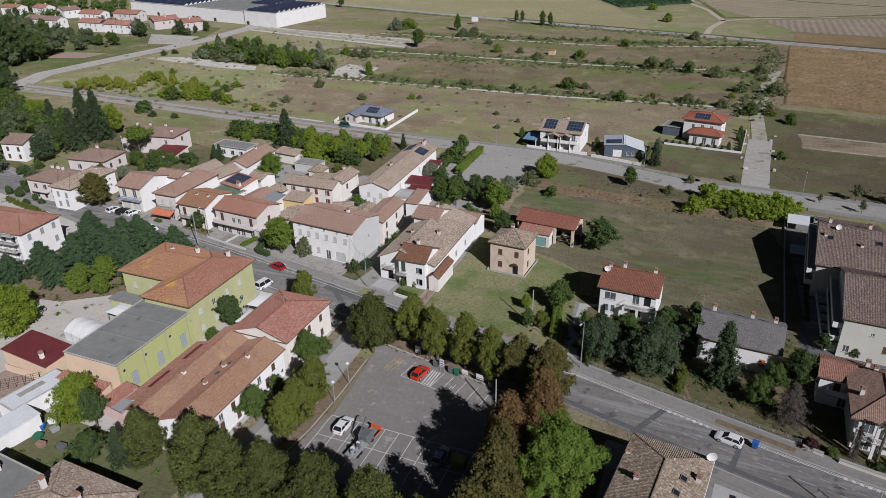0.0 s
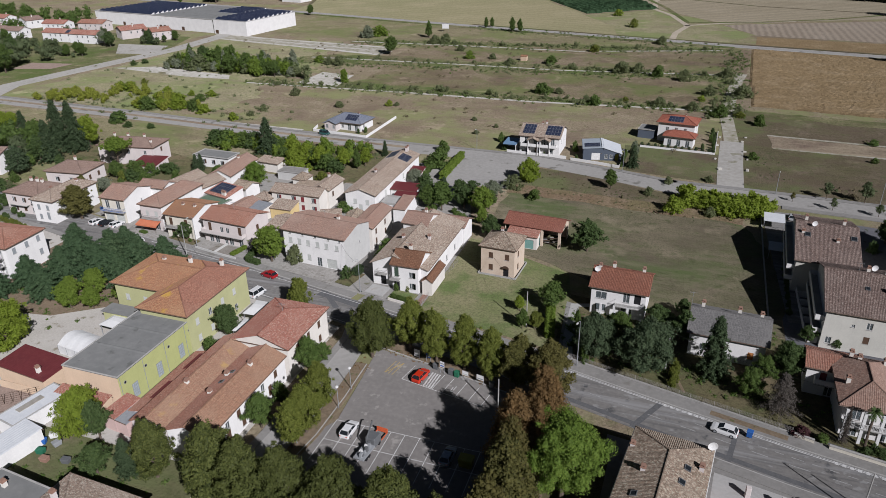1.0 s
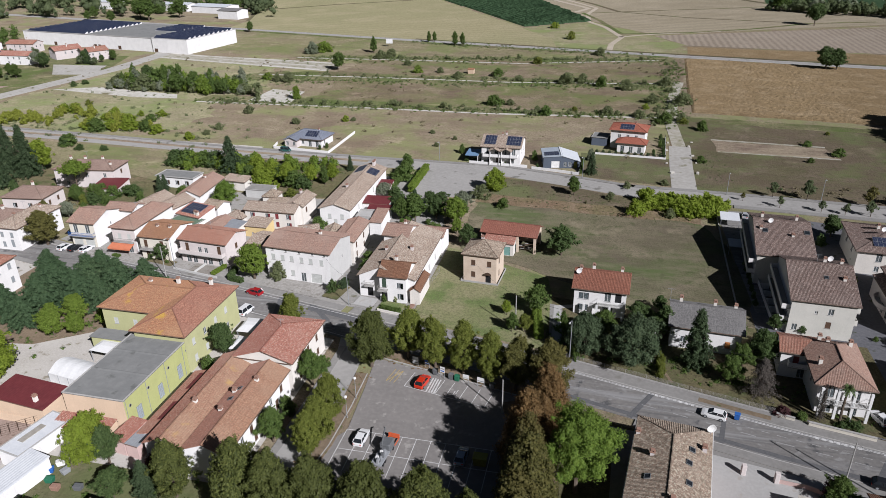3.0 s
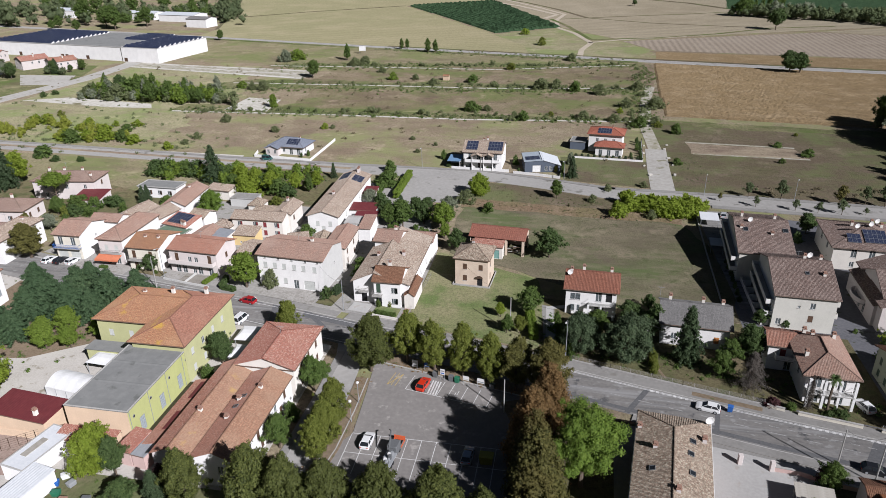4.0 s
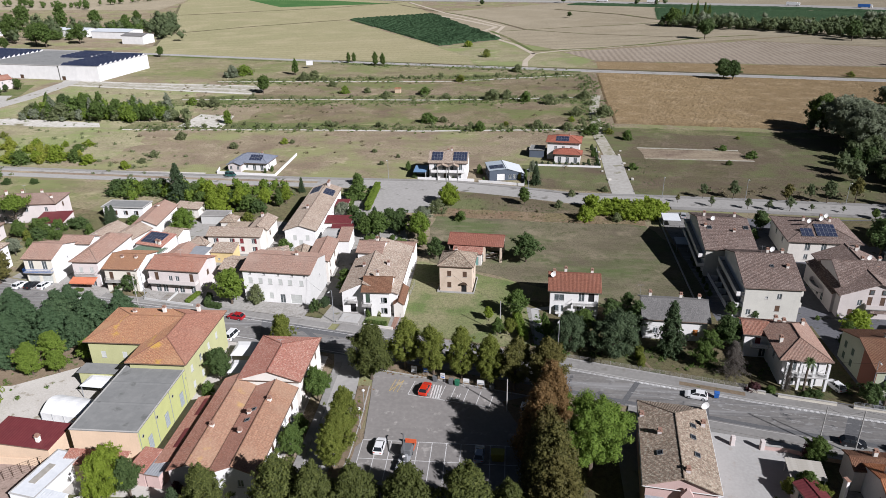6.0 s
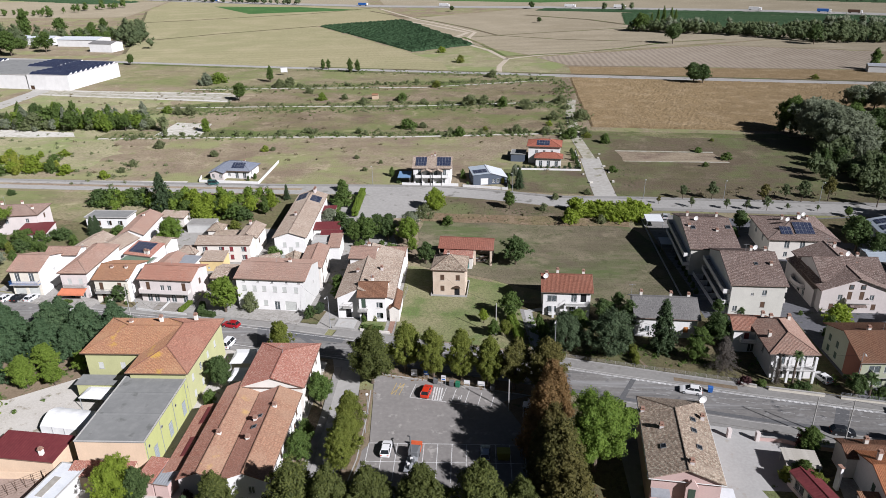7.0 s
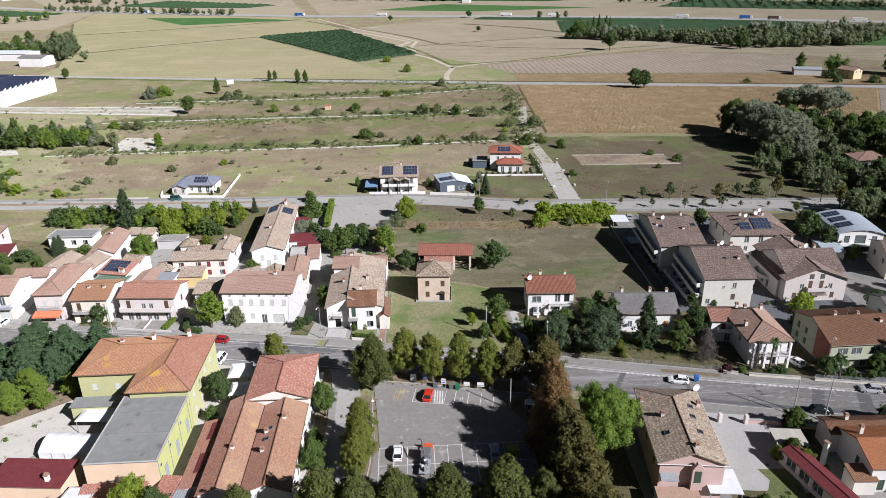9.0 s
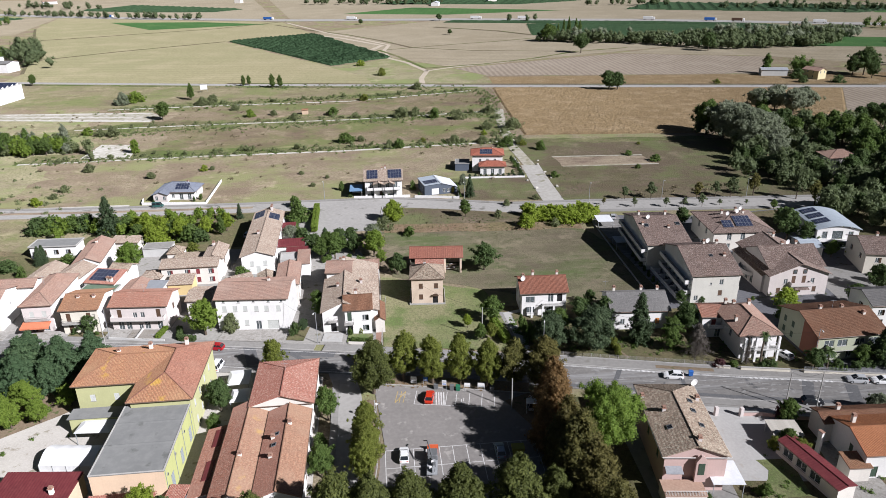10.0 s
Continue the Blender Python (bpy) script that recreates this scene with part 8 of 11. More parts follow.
grove("tree beside the industrial sheds", "tree beside the industrial sheds", [
    ("green", -467.9, 588.9, 24.0),
    ("green", -428.7, 563.8, 19.0),
    ("green", -412.9, 553.2, 20.0),
    ("poplar", -471.2, 672.2, 27.8),
    ("green", -453.8, 703.3, 16.3),
    ("green", -395.6, 574.0, 17.0),
    ("green", -421.3, 702.4, 12.0),
    ("green", -364.9, 640.1, 9.0),
    ("poplar", -370.3, 671.0, 10.0),
    ("green", -566.6, 669.3, 14.9),
    ("green", -472.1, 559.1, 10.7),
    ("green", -438.5, 537.1, 10.1),
    ("green", -470.5, 547.2, 8.8),
    ("green", -427.2, 738.5, 12.5),
    ("green", -289.3, 500.9, 8.0),
    ("green", -611.2, 722.0, 18.3),
    ("green", -548.2, 670.4, 21.0),
    ("green", -512.7, 671.3, 24.5),
])
grove("shrub of the meadow", "shrub of the meadow", [
    ("bush_silver", -202.3, 417.6, 7.2),
    ("bush_light", -195.9, 424.4, 6.7),
    ("poplar", -163.7, 427.0, 10.3),
    ("bush_scrub", -152.8, 406.9, 5.4),
    ("bush_scrub", -148.5, 413.4, 5.1),
    ("poplar", -138.8, 471.9, 7.4),
    ("poplar", -135.5, 475.2, 6.9),
    ("poplar", -117.8, 460.7, 9.5),
    ("poplar", -112.6, 460.8, 8.6),
    ("green", -165.9, 369.0, 10.1),
    ("bush_scrub", -130.4, 389.6, 3.4),
    ("bush_light", -118.5, 368.5, 4.0),
    ("bush_scrub", -94.2, 359.7, 3.4),
    ("bush_scrub", -106.4, 371.1, 2.9),
    ("bush_light", -195.0, 338.7, 3.5),
    ("bush_scrub", -186.8, 334.6, 3.9),
    ("bush_scrub", -180.7, 335.1, 4.4),
    ("bush_light", -159.9, 298.9, 3.5),
    ("bush_scrub", -170.4, 270.0, 3.3),
    ("bush_scrub", -170.1, 243.1, 2.7),
    ("bush_scrub", -141.3, 256.8, 2.5),
    ("bush_yellow", -122.2, 264.3, 2.5),
    ("bush_scrub", -119.2, 265.6, 1.5),
    ("bush_scrub", -81.0, 253.0, 1.4),
])
grove("shrub of the meadow", "shrub of the meadow", [
    ("bush_scrub", -70.4, 245.9, 1.5),
    ("bush_scrub", -75.4, 236.3, 1.5),
    ("bush_scrub", -170.7, 234.8, 1.9),
    ("bush_scrub", -188.8, 285.4, 2.0),
])
grove("thicket on the old estate", "thicket on the old estate", [
    ("bush_scrub", -266.6, 307.2, 4.1),
    ("bush_yellow", -259.8, 308.0, 5.7),
    ("bush_scrub", -247.5, 305.1, 7.9),
    ("bush_green", -243.3, 309.9, 9.5),
    ("poplar", -235.3, 306.9, 12.6),
    ("poplar", -227.5, 307.6, 13.2),
    ("green", -217.2, 303.8, 10.3),
    ("poplar", -210.6, 308.5, 11.1),
    ("green", -199.6, 300.8, 8.3),
    ("bush_green", -197.5, 308.5, 6.7),
    ("bush_scrub", -190.6, 304.7, 5.2),
    ("green", -224.6, 299.3, 10.4),
    ("bush_green", -255.0, 339.9, 5.2),
    ("dark", -250.0, 313.9, 10.8),
    ("green", -256.7, 312.8, 8.0),
])
grove("shrub beside the estate road", "shrub beside the estate road", [
    ("bush_yellow", -255.8, 256.8, 3.7),
    ("bush_yellow", -249.8, 257.4, 4.1),
    ("bush_yellow", -222.7, 233.5, 4.6),
    ("bush_green", -218.6, 231.3, 5.2),
    ("bush_yellow", -228.6, 255.9, 3.5),
    ("bush_yellow", -213.2, 234.3, 4.5),
    ("bush_yellow", -206.3, 235.2, 6.4),
    ("bush_green", -198.9, 235.5, 4.4),
    ("bush_yellow", -192.6, 233.3, 3.7),
    ("bush_yellow", -173.7, 227.1, 3.1),
    ("bush_yellow", -205.6, 257.6, 2.7),
    ("bush_green", -205.8, 248.7, 3.3),
    ("bush_olive", -253.4, 270.0, 2.7),
    ("bush_yellow", -226.9, 246.9, 3.0),
    ("bush_yellow", -215.7, 256.7, 2.5),
    ("bush_green", -217.2, 211.5, 4.4),
    ("bush_dark", -197.8, 208.2, 1.9),
])
grove("tree behind the village gardens", "tree behind the village gardens", [
    ("bush_dark", -161.0, 197.5, 5.3),
    ("bush_green", -157.0, 198.0, 5.8),
    ("bush_green", -150.2, 198.5, 5.2),
    ("bush_dark", -146.2, 199.0, 5.7),
    ("fir", -136.8, 193.6, 12.7),
    ("bush_green", -132.4, 196.2, 5.0),
    ("yellow", -123.0, 186.9, 9.3),
    ("yellow", -117.8, 187.1, 7.6),
    ("green", -115.2, 187.1, 6.4),
    ("bush_yellow", -117.9, 181.3, 4.6),
    ("green", -125.1, 184.4, 6.5),
    ("bush_green", -109.4, 185.6, 5.2),
    ("bush_dark", -106.3, 184.0, 4.2),
    ("poplar", -100.9, 188.6, 6.8),
    ("poplar", -101.2, 195.6, 5.8),
    ("fir", -97.7, 203.5, 5.3),
    ("bush_green", -127.8, 181.8, 3.8),
    ("bush_olive", -107.4, 176.9, 2.7),
])
grove("garden tree beside the car park", "garden tree beside the car park", [
    ("bush_green", -77.6, 197.7, 5.1),
    ("bush_green", -78.4, 202.4, 4.7),
    ("green", -65.9, 169.6, 6.6),
    ("green", -51.7, 169.4, 5.5),
    ("bush_green", -79.8, 212.9, 4.0),
    ("bush_dark", -74.8, 180.4, 4.0),
])
grove("tree between village houses", "tree between village houses", [
    ("fir", -149.2, 173.3, 5.3),
    ("bright", -120.6, 160.6, 9.8),
    ("green", -170.3, 158.8, 5.9),
    ("bush_green", -166.4, 165.0, 4.1),
    ("bush_green", -161.6, 165.4, 3.8),
    ("bush_dark", -159.8, 168.6, 2.9),
    ("green", -98.7, 154.4, 2.6),
    ("bush_green", -89.1, 155.5, 3.2),
    ("bush_dark", -164.7, 159.0, 3.4),
    ("avenue_brown", -165.8, 141.1, 7.9),
    ("bush_green", -142.0, 171.9, 2.8),
])
grove("garden tree at the village edge", "garden tree at the village edge", [
    ("dark", -347.6, 253.6, 24.1),
    ("dark", -347.4, 260.4, 21.1),
    ("dark", -347.2, 267.4, 18.1),
    ("green", -343.7, 271.8, 14.8),
    ("dark", -363.0, 294.4, 14.0),
    ("dark", -414.7, 326.5, 11.9),
    ("dark", -437.8, 330.5, 12.3),
    ("green", -416.3, 336.7, 10.0),
    ("dark", -297.0, 213.1, 15.2),
    ("bush_green", -272.7, 199.3, 5.3),
    ("yellow", -248.7, 188.0, 8.3),
    ("yellow", -250.9, 193.3, 6.6),
    ("green", -221.2, 176.2, 9.7),
    ("yellow", -228.7, 184.4, 6.7),
    ("fir", -214.0, 180.0, 16.0),
    ("fir", -203.7, 176.8, 17.0),
    ("fir", -203.8, 166.0, 14.1),
    ("yellow", -203.5, 182.8, 11.5),
    ("dark", -206.5, 164.2, 9.6),
    ("holm", -203.6, 152.6, 9.4),
    ("green", -233.9, 171.0, 6.1),
    ("dark", -220.5, 152.9, 10.3),
    ("fir", -234.1, 183.2, 10.2),
    ("green", -251.8, 176.4, 7.0),
])
grove("garden tree west of the village", "garden tree west of the village", [
    ("bush_dark", -217.4, 211.0, 3.8),
    ("bush_dark", -208.0, 207.2, 2.3),
    ("bush_dark", -198.7, 208.2, 2.0),
    ("umbrella", -176.2, 166.8, 9.5),
    ("green", -169.7, 159.3, 3.6),
    ("bush_green", -167.4, 164.6, 4.1),
    ("bush_green", -160.5, 159.6, 2.9),
    ("bush_dark", -156.8, 168.2, 3.4),
    ("fir", -149.5, 171.3, 5.9),
    ("dark", -327.7, 363.3, 8.3),
    ("dark", -321.6, 369.9, 4.6),
    ("green", -318.1, 377.1, 6.5),
    ("green", -500.3, 404.2, 9.6),
    ("dark", -344.1, 347.7, 9.2),
    ("green", -363.0, 357.6, 5.4),
    ("green", -338.5, 319.2, 8.0),
    ("green", -346.9, 316.3, 7.1),
    ("green", -348.2, 325.5, 6.8),
    ("bush_dark", -289.9, 305.1, 2.9),
    ("bush_dark", -287.5, 311.6, 2.4),
    ("green", -488.4, 407.2, 7.1),
    ("green", -448.6, 403.2, 5.9),
    ("dark", -502.4, 388.0, 7.1),
])
grove("tree of the eastern wood", "tree of the eastern wood", [
    ("green", 107.2, 290.9, 16.4),
    ("dark", 106.7, 296.0, 14.1),
    ("silver", 110.9, 281.6, 17.8),
    ("silver", 109.0, 266.9, 18.6),
    ("silver", 110.4, 257.2, 18.2),
    ("green", 131.0, 286.4, 14.2),
    ("dark", 156.6, 331.3, 11.8),
    ("silver", 155.3, 334.7, 12.7),
    ("silver", 166.7, 319.2, 15.1),
    ("silver", 175.9, 324.3, 14.7),
    ("dark", 140.9, 284.4, 12.5),
    ("green", 142.6, 275.6, 10.3),
    ("green", 157.0, 281.3, 10.6),
    ("green", 166.4, 285.3, 10.8),
    ("green", 156.4, 261.5, 13.9),
    ("silver", 113.4, 240.2, 9.8),
    ("dark", 103.7, 237.8, 8.4),
    ("fir", 123.7, 239.3, 11.4),
    ("green", 139.0, 224.0, 13.5),
    ("dark", 182.5, 288.3, 11.2),
    ("dark", 196.8, 300.7, 10.2),
])
grove("tree of the eastern wood", "tree of the eastern wood", [
    ("dark", 196.4, 291.9, 11.5),
    ("green", 149.4, 236.0, 15.4),
    ("green", 148.6, 226.3, 16.1),
    ("dark", 124.4, 204.4, 8.0),
    ("dark", 124.3, 193.6, 9.0),
    ("dark", 141.2, 210.8, 15.4),
    ("dark", 113.3, 199.0, 7.4),
    ("dark", 108.1, 179.1, 7.2),
    ("dark", 111.1, 172.3, 8.1),
    ("dark", 98.2, 238.5, 7.7),
    ("green", 130.2, 270.2, 11.2),
    ("dark", 139.8, 249.6, 10.8),
    ("green", 163.5, 260.3, 14.1),
    ("dark", 109.8, 221.7, 9.6),
    ("dark", 114.0, 213.8, 9.1),
    ("dark", 101.1, 222.3, 6.3),
    ("dark", 166.7, 246.0, 14.9),
])
grove("tall tree of the eastern wood", "tree of the eastern wood", [
    ("silver", 116.0, 276.0, 17.0), ("silver", 120.0, 262.0, 16.0), ("silver", 117.0, 247.0, 12.0), ("silver", 163.0, 330.0, 15.0),
    ("dark", 128.0, 192.0, 13.0), ("dark", 137.0, 184.0, 14.0), ("dark", 122.0, 206.0, 12.0), ("green", 146.0, 198.0, 15.0), ("dark", 158.0, 190.0, 15.0), ("dark", 132.0, 214.0, 12.0),
    ("green", 156.0, 208.0, 15.0), ("dark", 152.0, 176.0, 14.0), ("green", 170.0, 222.0, 15.0), ("dark", 176.0, 204.0, 15.0), ("green", 184.0, 240.0, 15.0), ("dark", 190.0, 262.0, 14.0),
])
grove("roadside tree on the pavement", "roadside tree on the pavement", [
    ("young_dark", 36.7, 203.8, 4.8),
    ("young_dark", 37.2, 195.4, 3.6),
    ("young_dark", 46.1, 203.2, 6.1),
    ("young_dark", 47.9, 193.8, 3.6),
    ("young_dark", 53.9, 192.9, 3.5),
    ("young_brown", 62.0, 200.9, 6.1),
    ("young_dark", 60.3, 192.7, 4.8),
    ("young_dark", 69.7, 202.2, 5.6),
    ("young_dark", 74.3, 200.5, 7.4),
    ("young_dark", 66.9, 193.2, 2.2),
    ("young_brown", 83.5, 201.7, 8.0),
    ("young_dark", 75.8, 191.9, 2.2),
    ("young_dark", 96.1, 195.6, 9.5),
    ("young_brown", 97.3, 186.7, 9.2),
    ("young_brown", 27.6, 199.0, 2.8),
])
grove("tree round the far farm", "tree round the far farm", [
    ("poplar", 225.6, 453.2, 14.1),
    ("bush_dark", 234.8, 430.7, 6.3),
    ("bush_dark", 230.6, 415.5, 4.3),
    ("bush_dark", 252.1, 410.3, 4.6),
    ("wide_dark", 286.1, 434.6, 18.5),
    ("dark", 278.4, 435.1, 13.2),
    ("dark", 283.4, 422.1, 11.5),
    ("bush_dark", 209.4, 316.6, 2.5),
    ("bush_green", 58.1, 260.8, 2.0),
    ("bush_green", 65.9, 250.0, 2.9),
    ("bush_green", 55.0, 240.8, 1.9),
    ("bush_olive", 69.0, 278.0, 1.2),
    ("bush_olive", 175.0, 421.8, 2.9),
])
grove("garden tree between the eastern houses", "garden tree between the eastern houses", [
    ("dark", 22.5, 116.4, 4.1),
    ("dark", 28.5, 123.3, 2.5),
    ("bush_yellow", 48.9, 120.4, 4.3),
    ("bush_green", 51.1, 123.7, 1.6),
    ("bush_dark", 51.3, 162.8, 1.4),
    ("dark", 77.1, 173.3, 5.7),
    ("green", 79.9, 175.1, 5.0),
    ("dark", 76.9, 168.4, 4.0),
    ("bush_dark", 65.3, 117.0, 2.2),
    ("dark", 79.7, 128.7, 4.3),
    ("bush_green", 78.3, 149.1, 1.5),
    ("dark", 23.6, 124.2, 3.7),
    ("green", 31.6, 125.5, 1.5),
    ("bush_green", 42.4, 124.0, 1.0),
    ("bush_dark", 86.2, 153.8, 1.3),
    ("dark", 83.6, 131.2, 3.6),
    ("green", 82.9, 186.8, 3.5),
    ("bush_dark", 50.5, 183.4, 1.3),
])
grove("garden tree along the street", "garden tree along the street", [
    ("dark", 39.7, 91.9, 2.9),
    ("bush_dark", 47.6, 91.2, 1.9),
    ("bush_dark", 50.4, 91.9, 2.1),
    ("dark", 54.1, 92.3, 6.6),
    ("bush_dark", 44.3, 92.6, 1.7),
    ("bush_dark", 30.9, 94.3, 1.4),
    ("bush_dark", 28.7, 94.5, 1.1),
    ("bush_purple", 19.8, 95.7, 1.8),
    ("bush_green", 22.9, 95.3, 1.4),
    ("bush_dark", 23.6, 76.2, 1.8),
    ("green", 24.2, 76.8, 3.1),
    ("dark", 41.2, 76.9, 3.8),
    ("bush_green", 17.3, 68.8, 1.6),
    ("green", 19.4, 68.1, 2.9),
    ("bush_dark", 22.0, 70.5, 1.6),
    ("bush_green", 9.2, 58.4, 1.5),
    ("bush_dark", -0.2, 57.7, 1.4),
    ("bush_dark", 42.8, 76.9, 2.7),
])
grove("shrub in the overgrown strips", "shrub in the overgrown strips", [
    ("bush_scrub", -36.3, 354.2, 5.4),
    ("bush_scrub", -28.4, 356.4, 4.8),
    ("bush_green", -18.5, 349.8, 5.4),
    ("bush_scrub", -6.1, 343.3, 4.7),
    ("bush_scrub", 13.0, 357.1, 4.6),
    ("bush_green", -64.1, 302.5, 4.7),
    ("bush_scrub", -57.2, 304.1, 2.6),
    ("bush_scrub", -44.1, 295.0, 2.3),
    ("bush_green", -39.4, 289.0, 4.0),
    ("bush_scrub", -13.5, 293.6, 3.8),
    ("bush_scrub", -1.2, 291.8, 3.5),
    ("bush_green", 8.8, 283.9, 4.7),
    ("bush_scrub", 5.5, 318.0, 4.4),
    ("bush_scrub", 18.6, 317.6, 5.5),
    ("bush_green", 22.8, 275.2, 4.1),
    ("bush_scrub", 15.6, 288.0, 3.8),
    ("bush_yellow", -59.5, 550.6, 4.6),
    ("bush_olive", -43.8, 498.5, 5.4),
    ("bush_scrub", -21.9, 438.2, 4.8),
    ("bush_olive", -56.6, 405.6, 3.8),
    ("bush_green", -73.2, 366.2, 4.4),
    ("bush_olive", 16.8, 284.6, 2.5),
    ("bush_olive", -28.0, 298.9, 1.8),
    ("bush_yellow", 2.2, 306.9, 2.4),
])
grove("bush on the roadside bank", "bush on the roadside bank", [
    ("skirt_yellow", -46.0, 193.0, 7.4),
    ("bush_scrub", -49.4, 186.1, 4.0),
    ("green", -21.7, 194.3, 6.1),
    ("bush_yellow", -2.9, 182.8, 4.3),
    ("bush_yellow", 0.3, 187.6, 3.5),
    ("bush_scrub", -5.7, 203.8, 2.2),
    ("bush_olive", 0.7, 200.7, 1.8),
    ("bush_scrub", -11.0, 192.8, 2.3),
    ("bush_green", -41.6, 180.2, 2.9),
    ("bush_yellow", 5.5, 188.2, 3.9),
    ("bush_yellow", 8.0, 185.3, 4.0),
    ("bush_yellow", 10.6, 184.1, 4.3),
    ("bush_yellow", 13.4, 184.4, 4.3),
    ("bush_yellow", 16.2, 184.7, 4.5),
    ("bush_yellow", 19.2, 186.5, 4.4),
    ("bush_scrub", 5.9, 181.8, 2.6),
    ("fir", -17.4, 215.2, 7.1),
    ("bush_green", 18.9, 234.4, 2.3),
    ("bush_scrub", 5.7, 208.5, 1.9),
])

# ---- barn, curved-roof house, tents, awnings ----


def barn():
    top = empty("barn", -35.2, 154.4, 0, -5.5, label="open brick barn with red sheet roof on posts", category="barn")
    w, d, eave, rise = 15.0, 8.0, 4.7, 1.8
    slopes, ridges = roof_shape(w, d, eave, rise, "gable", "x", 0.5, 0.0, (0, 0), 0.03)
    for q in slopes:
        part("roof_slope", q, "corr_red", top)
    for q in ridges:
        part("ridge_tile", q, "corr_red", top)
    s = Shape()
    facade(s, (7.1, 3.6, 0), (-1, 0, 0), 14.2, 4.9, [])
    facade(s, (7.1, -3.6, 0), (0, 1, 0), 7.2, 4.9, [(0.5, 0.0, 6.0, 4.0)], (3.6, 6.2))
    facade(s, (-7.1, 3.6, 0), (0, -1, 0), 7.2, 4.9, [], (3.6, 6.2))
    part("wall", s, "brick", top)
    s = Shape()
    s.box(-7.0, -3.5, 0, -2.2, -3.2, 3.2)
    s.box(-2.5, -3.2, 0, -2.2, 3.4, 3.2)
    part("store_wall", s, "warm", top)
    s = Shape()
    s.box(-5.4, -3.58, 0, -3.2, -3.5, 2.4)
    part("door", s, "teal", top)
    for px in (-2.0, 2.4, 6.8):
        s = Shape()
        s.box(px - 0.28, -3.7, 0, px + 0.28, -3.15, 4.75)
        part("post", s, "brick", top)
    lumber = empty("log_pile", -32.4, 152.6, 0, -5.5, label="pile of grey firewood and boards under the barn roof", category="firewood")
    q = random.Random(3)
    for k in range(16):
        s = Shape()
        a, b2 = q.uniform(-2.2, 2.2), q.uniform(-0.6, 1.2)
        s.tube([(a - 1.2, b2, 0.15 + 0.14 * (k % 7)), (a + 1.2, b2 + q.uniform(-0.5, 0.5), 0.15 + 0.14 * (k % 7) + q.uniform(0, 0.5))], [0.11, 0.11], 5)
        part("board", s, "wood_dark" if k % 3 else "kerb", lumber)


barn()


def arch_house():
    """White house with a barrel-vaulted pale roof."""
    top = empty("house", 83.6, 160.0, 0, -8, label="modern white house with curved pale metal roof", category="house")
    w, d, n = 13.0, 17.0, 12
    arc = lambda k, r: (-w / 2 - r + (w + 2 * r) * k / n, 6.0 + (1.25 + r) * math.sin(math.pi * k / n) ** 0.9)
    s = Shape()
    facade(s, (-6, -8, 0), (1, 0, 0), 12, 6.0, [(1.5, 3.2, 3.0, 5.4), (4.4, 3.0, 7.4, 5.6), (9.0, 3.2, 10.4, 5.4), (2, 0.2, 4, 2.4), (7, 0.2, 10, 2.5)])
    facade(s, (6, 8, 0), (-1, 0, 0), 12, 6.0, [])
    facade(s, (6, -8, 0), (0, 1, 0), 16, 6.0, [(3, 3.2, 4.4, 5.2), (8, 3.2, 9.4, 5.2)])
    facade(s, (-6, 8, 0), (0, -1, 0), 16, 6.0, [(3, 3.2, 4.4, 5.2), (8, 3.2, 9.4, 5.2)])
    for y0 in (-7.99, 7.99):
        pts = [(arc(k, -0.4)[0], y0, arc(k, -0.4)[1] - 0.05) for k in range(n + 1)]
        s.quad(*pts, (w / 2 - 0.6, y0, 5.9), (-w / 2 + 0.6, y0, 5.9))
    part("wall", s, "white", top)
    s = Shape()
    lo, hi = [], []
    for k in range(n + 1):
        x, zz = arc(k, 0.0)
        s.v += [(x, -d / 2, zz), (x, d / 2, zz), (x, -d / 2, zz + 0.2), (x, d / 2, zz + 0.2)]
    for k in range(n):
        i = 4 * k
        s.f += [(i, i + 1, i + 5, i + 4), (i + 2, i + 6, i + 7, i + 3), (i, i + 4, i + 6, i + 2), (i + 1, i + 3, i + 7, i + 5)]
    part("roof", s, "vault", top)
    for x0, z0, x1, z1, y0 in ((-4.5, 3.2, -3.0, 5.4, -7.9), (-1.6, 3.0, 1.4, 5.6, -7.9), (3.0, 3.2, 4.4, 5.4, -7.9), (-4, 0.2, -2, 2.4, -7.9), (1, 0.2, 4, 2.5, -7.9)):
        s = Shape()
        s.box(x0, y0, z0, x1, y0 + 0.05, z1)
        part("pane", s, "glass", top)
    s = Shape()
    s.box(-5.8, -10, 2.9, 5.8, -8, 3.05)
    bal = part("balcony", s, "white_paint", top)
    s = Shape()
    s.box(-5.8, -10, 3.05, 5.8, -9.9, 3.9)
    part("railing", s, "white_paint", bal)
    for ly in (-3.6, 0.8, 5.2):
        zz = 6.0 + 1.25 * math.sin(math.pi * (-3.2 + w / 2) / w) ** 0.9 + 0.3
        solar(pose(83.6, 160, 0, 0, 0, -8) @ pose(-3.2, ly, zz, 0, -13, 0), 4, 2, 1.0, 1.65, "dark solar panels on the curved roof")


arch_house()
house("carport", "white vaulted carport beside the modern house", 73.4, 152.0, 6.0, 9.0, 2.8, 0.6, "gable", wall="white", roof="vault", turn=-8, over=0.3, pitch=0.0, open_sides="SW", gutter=False, category="carport")


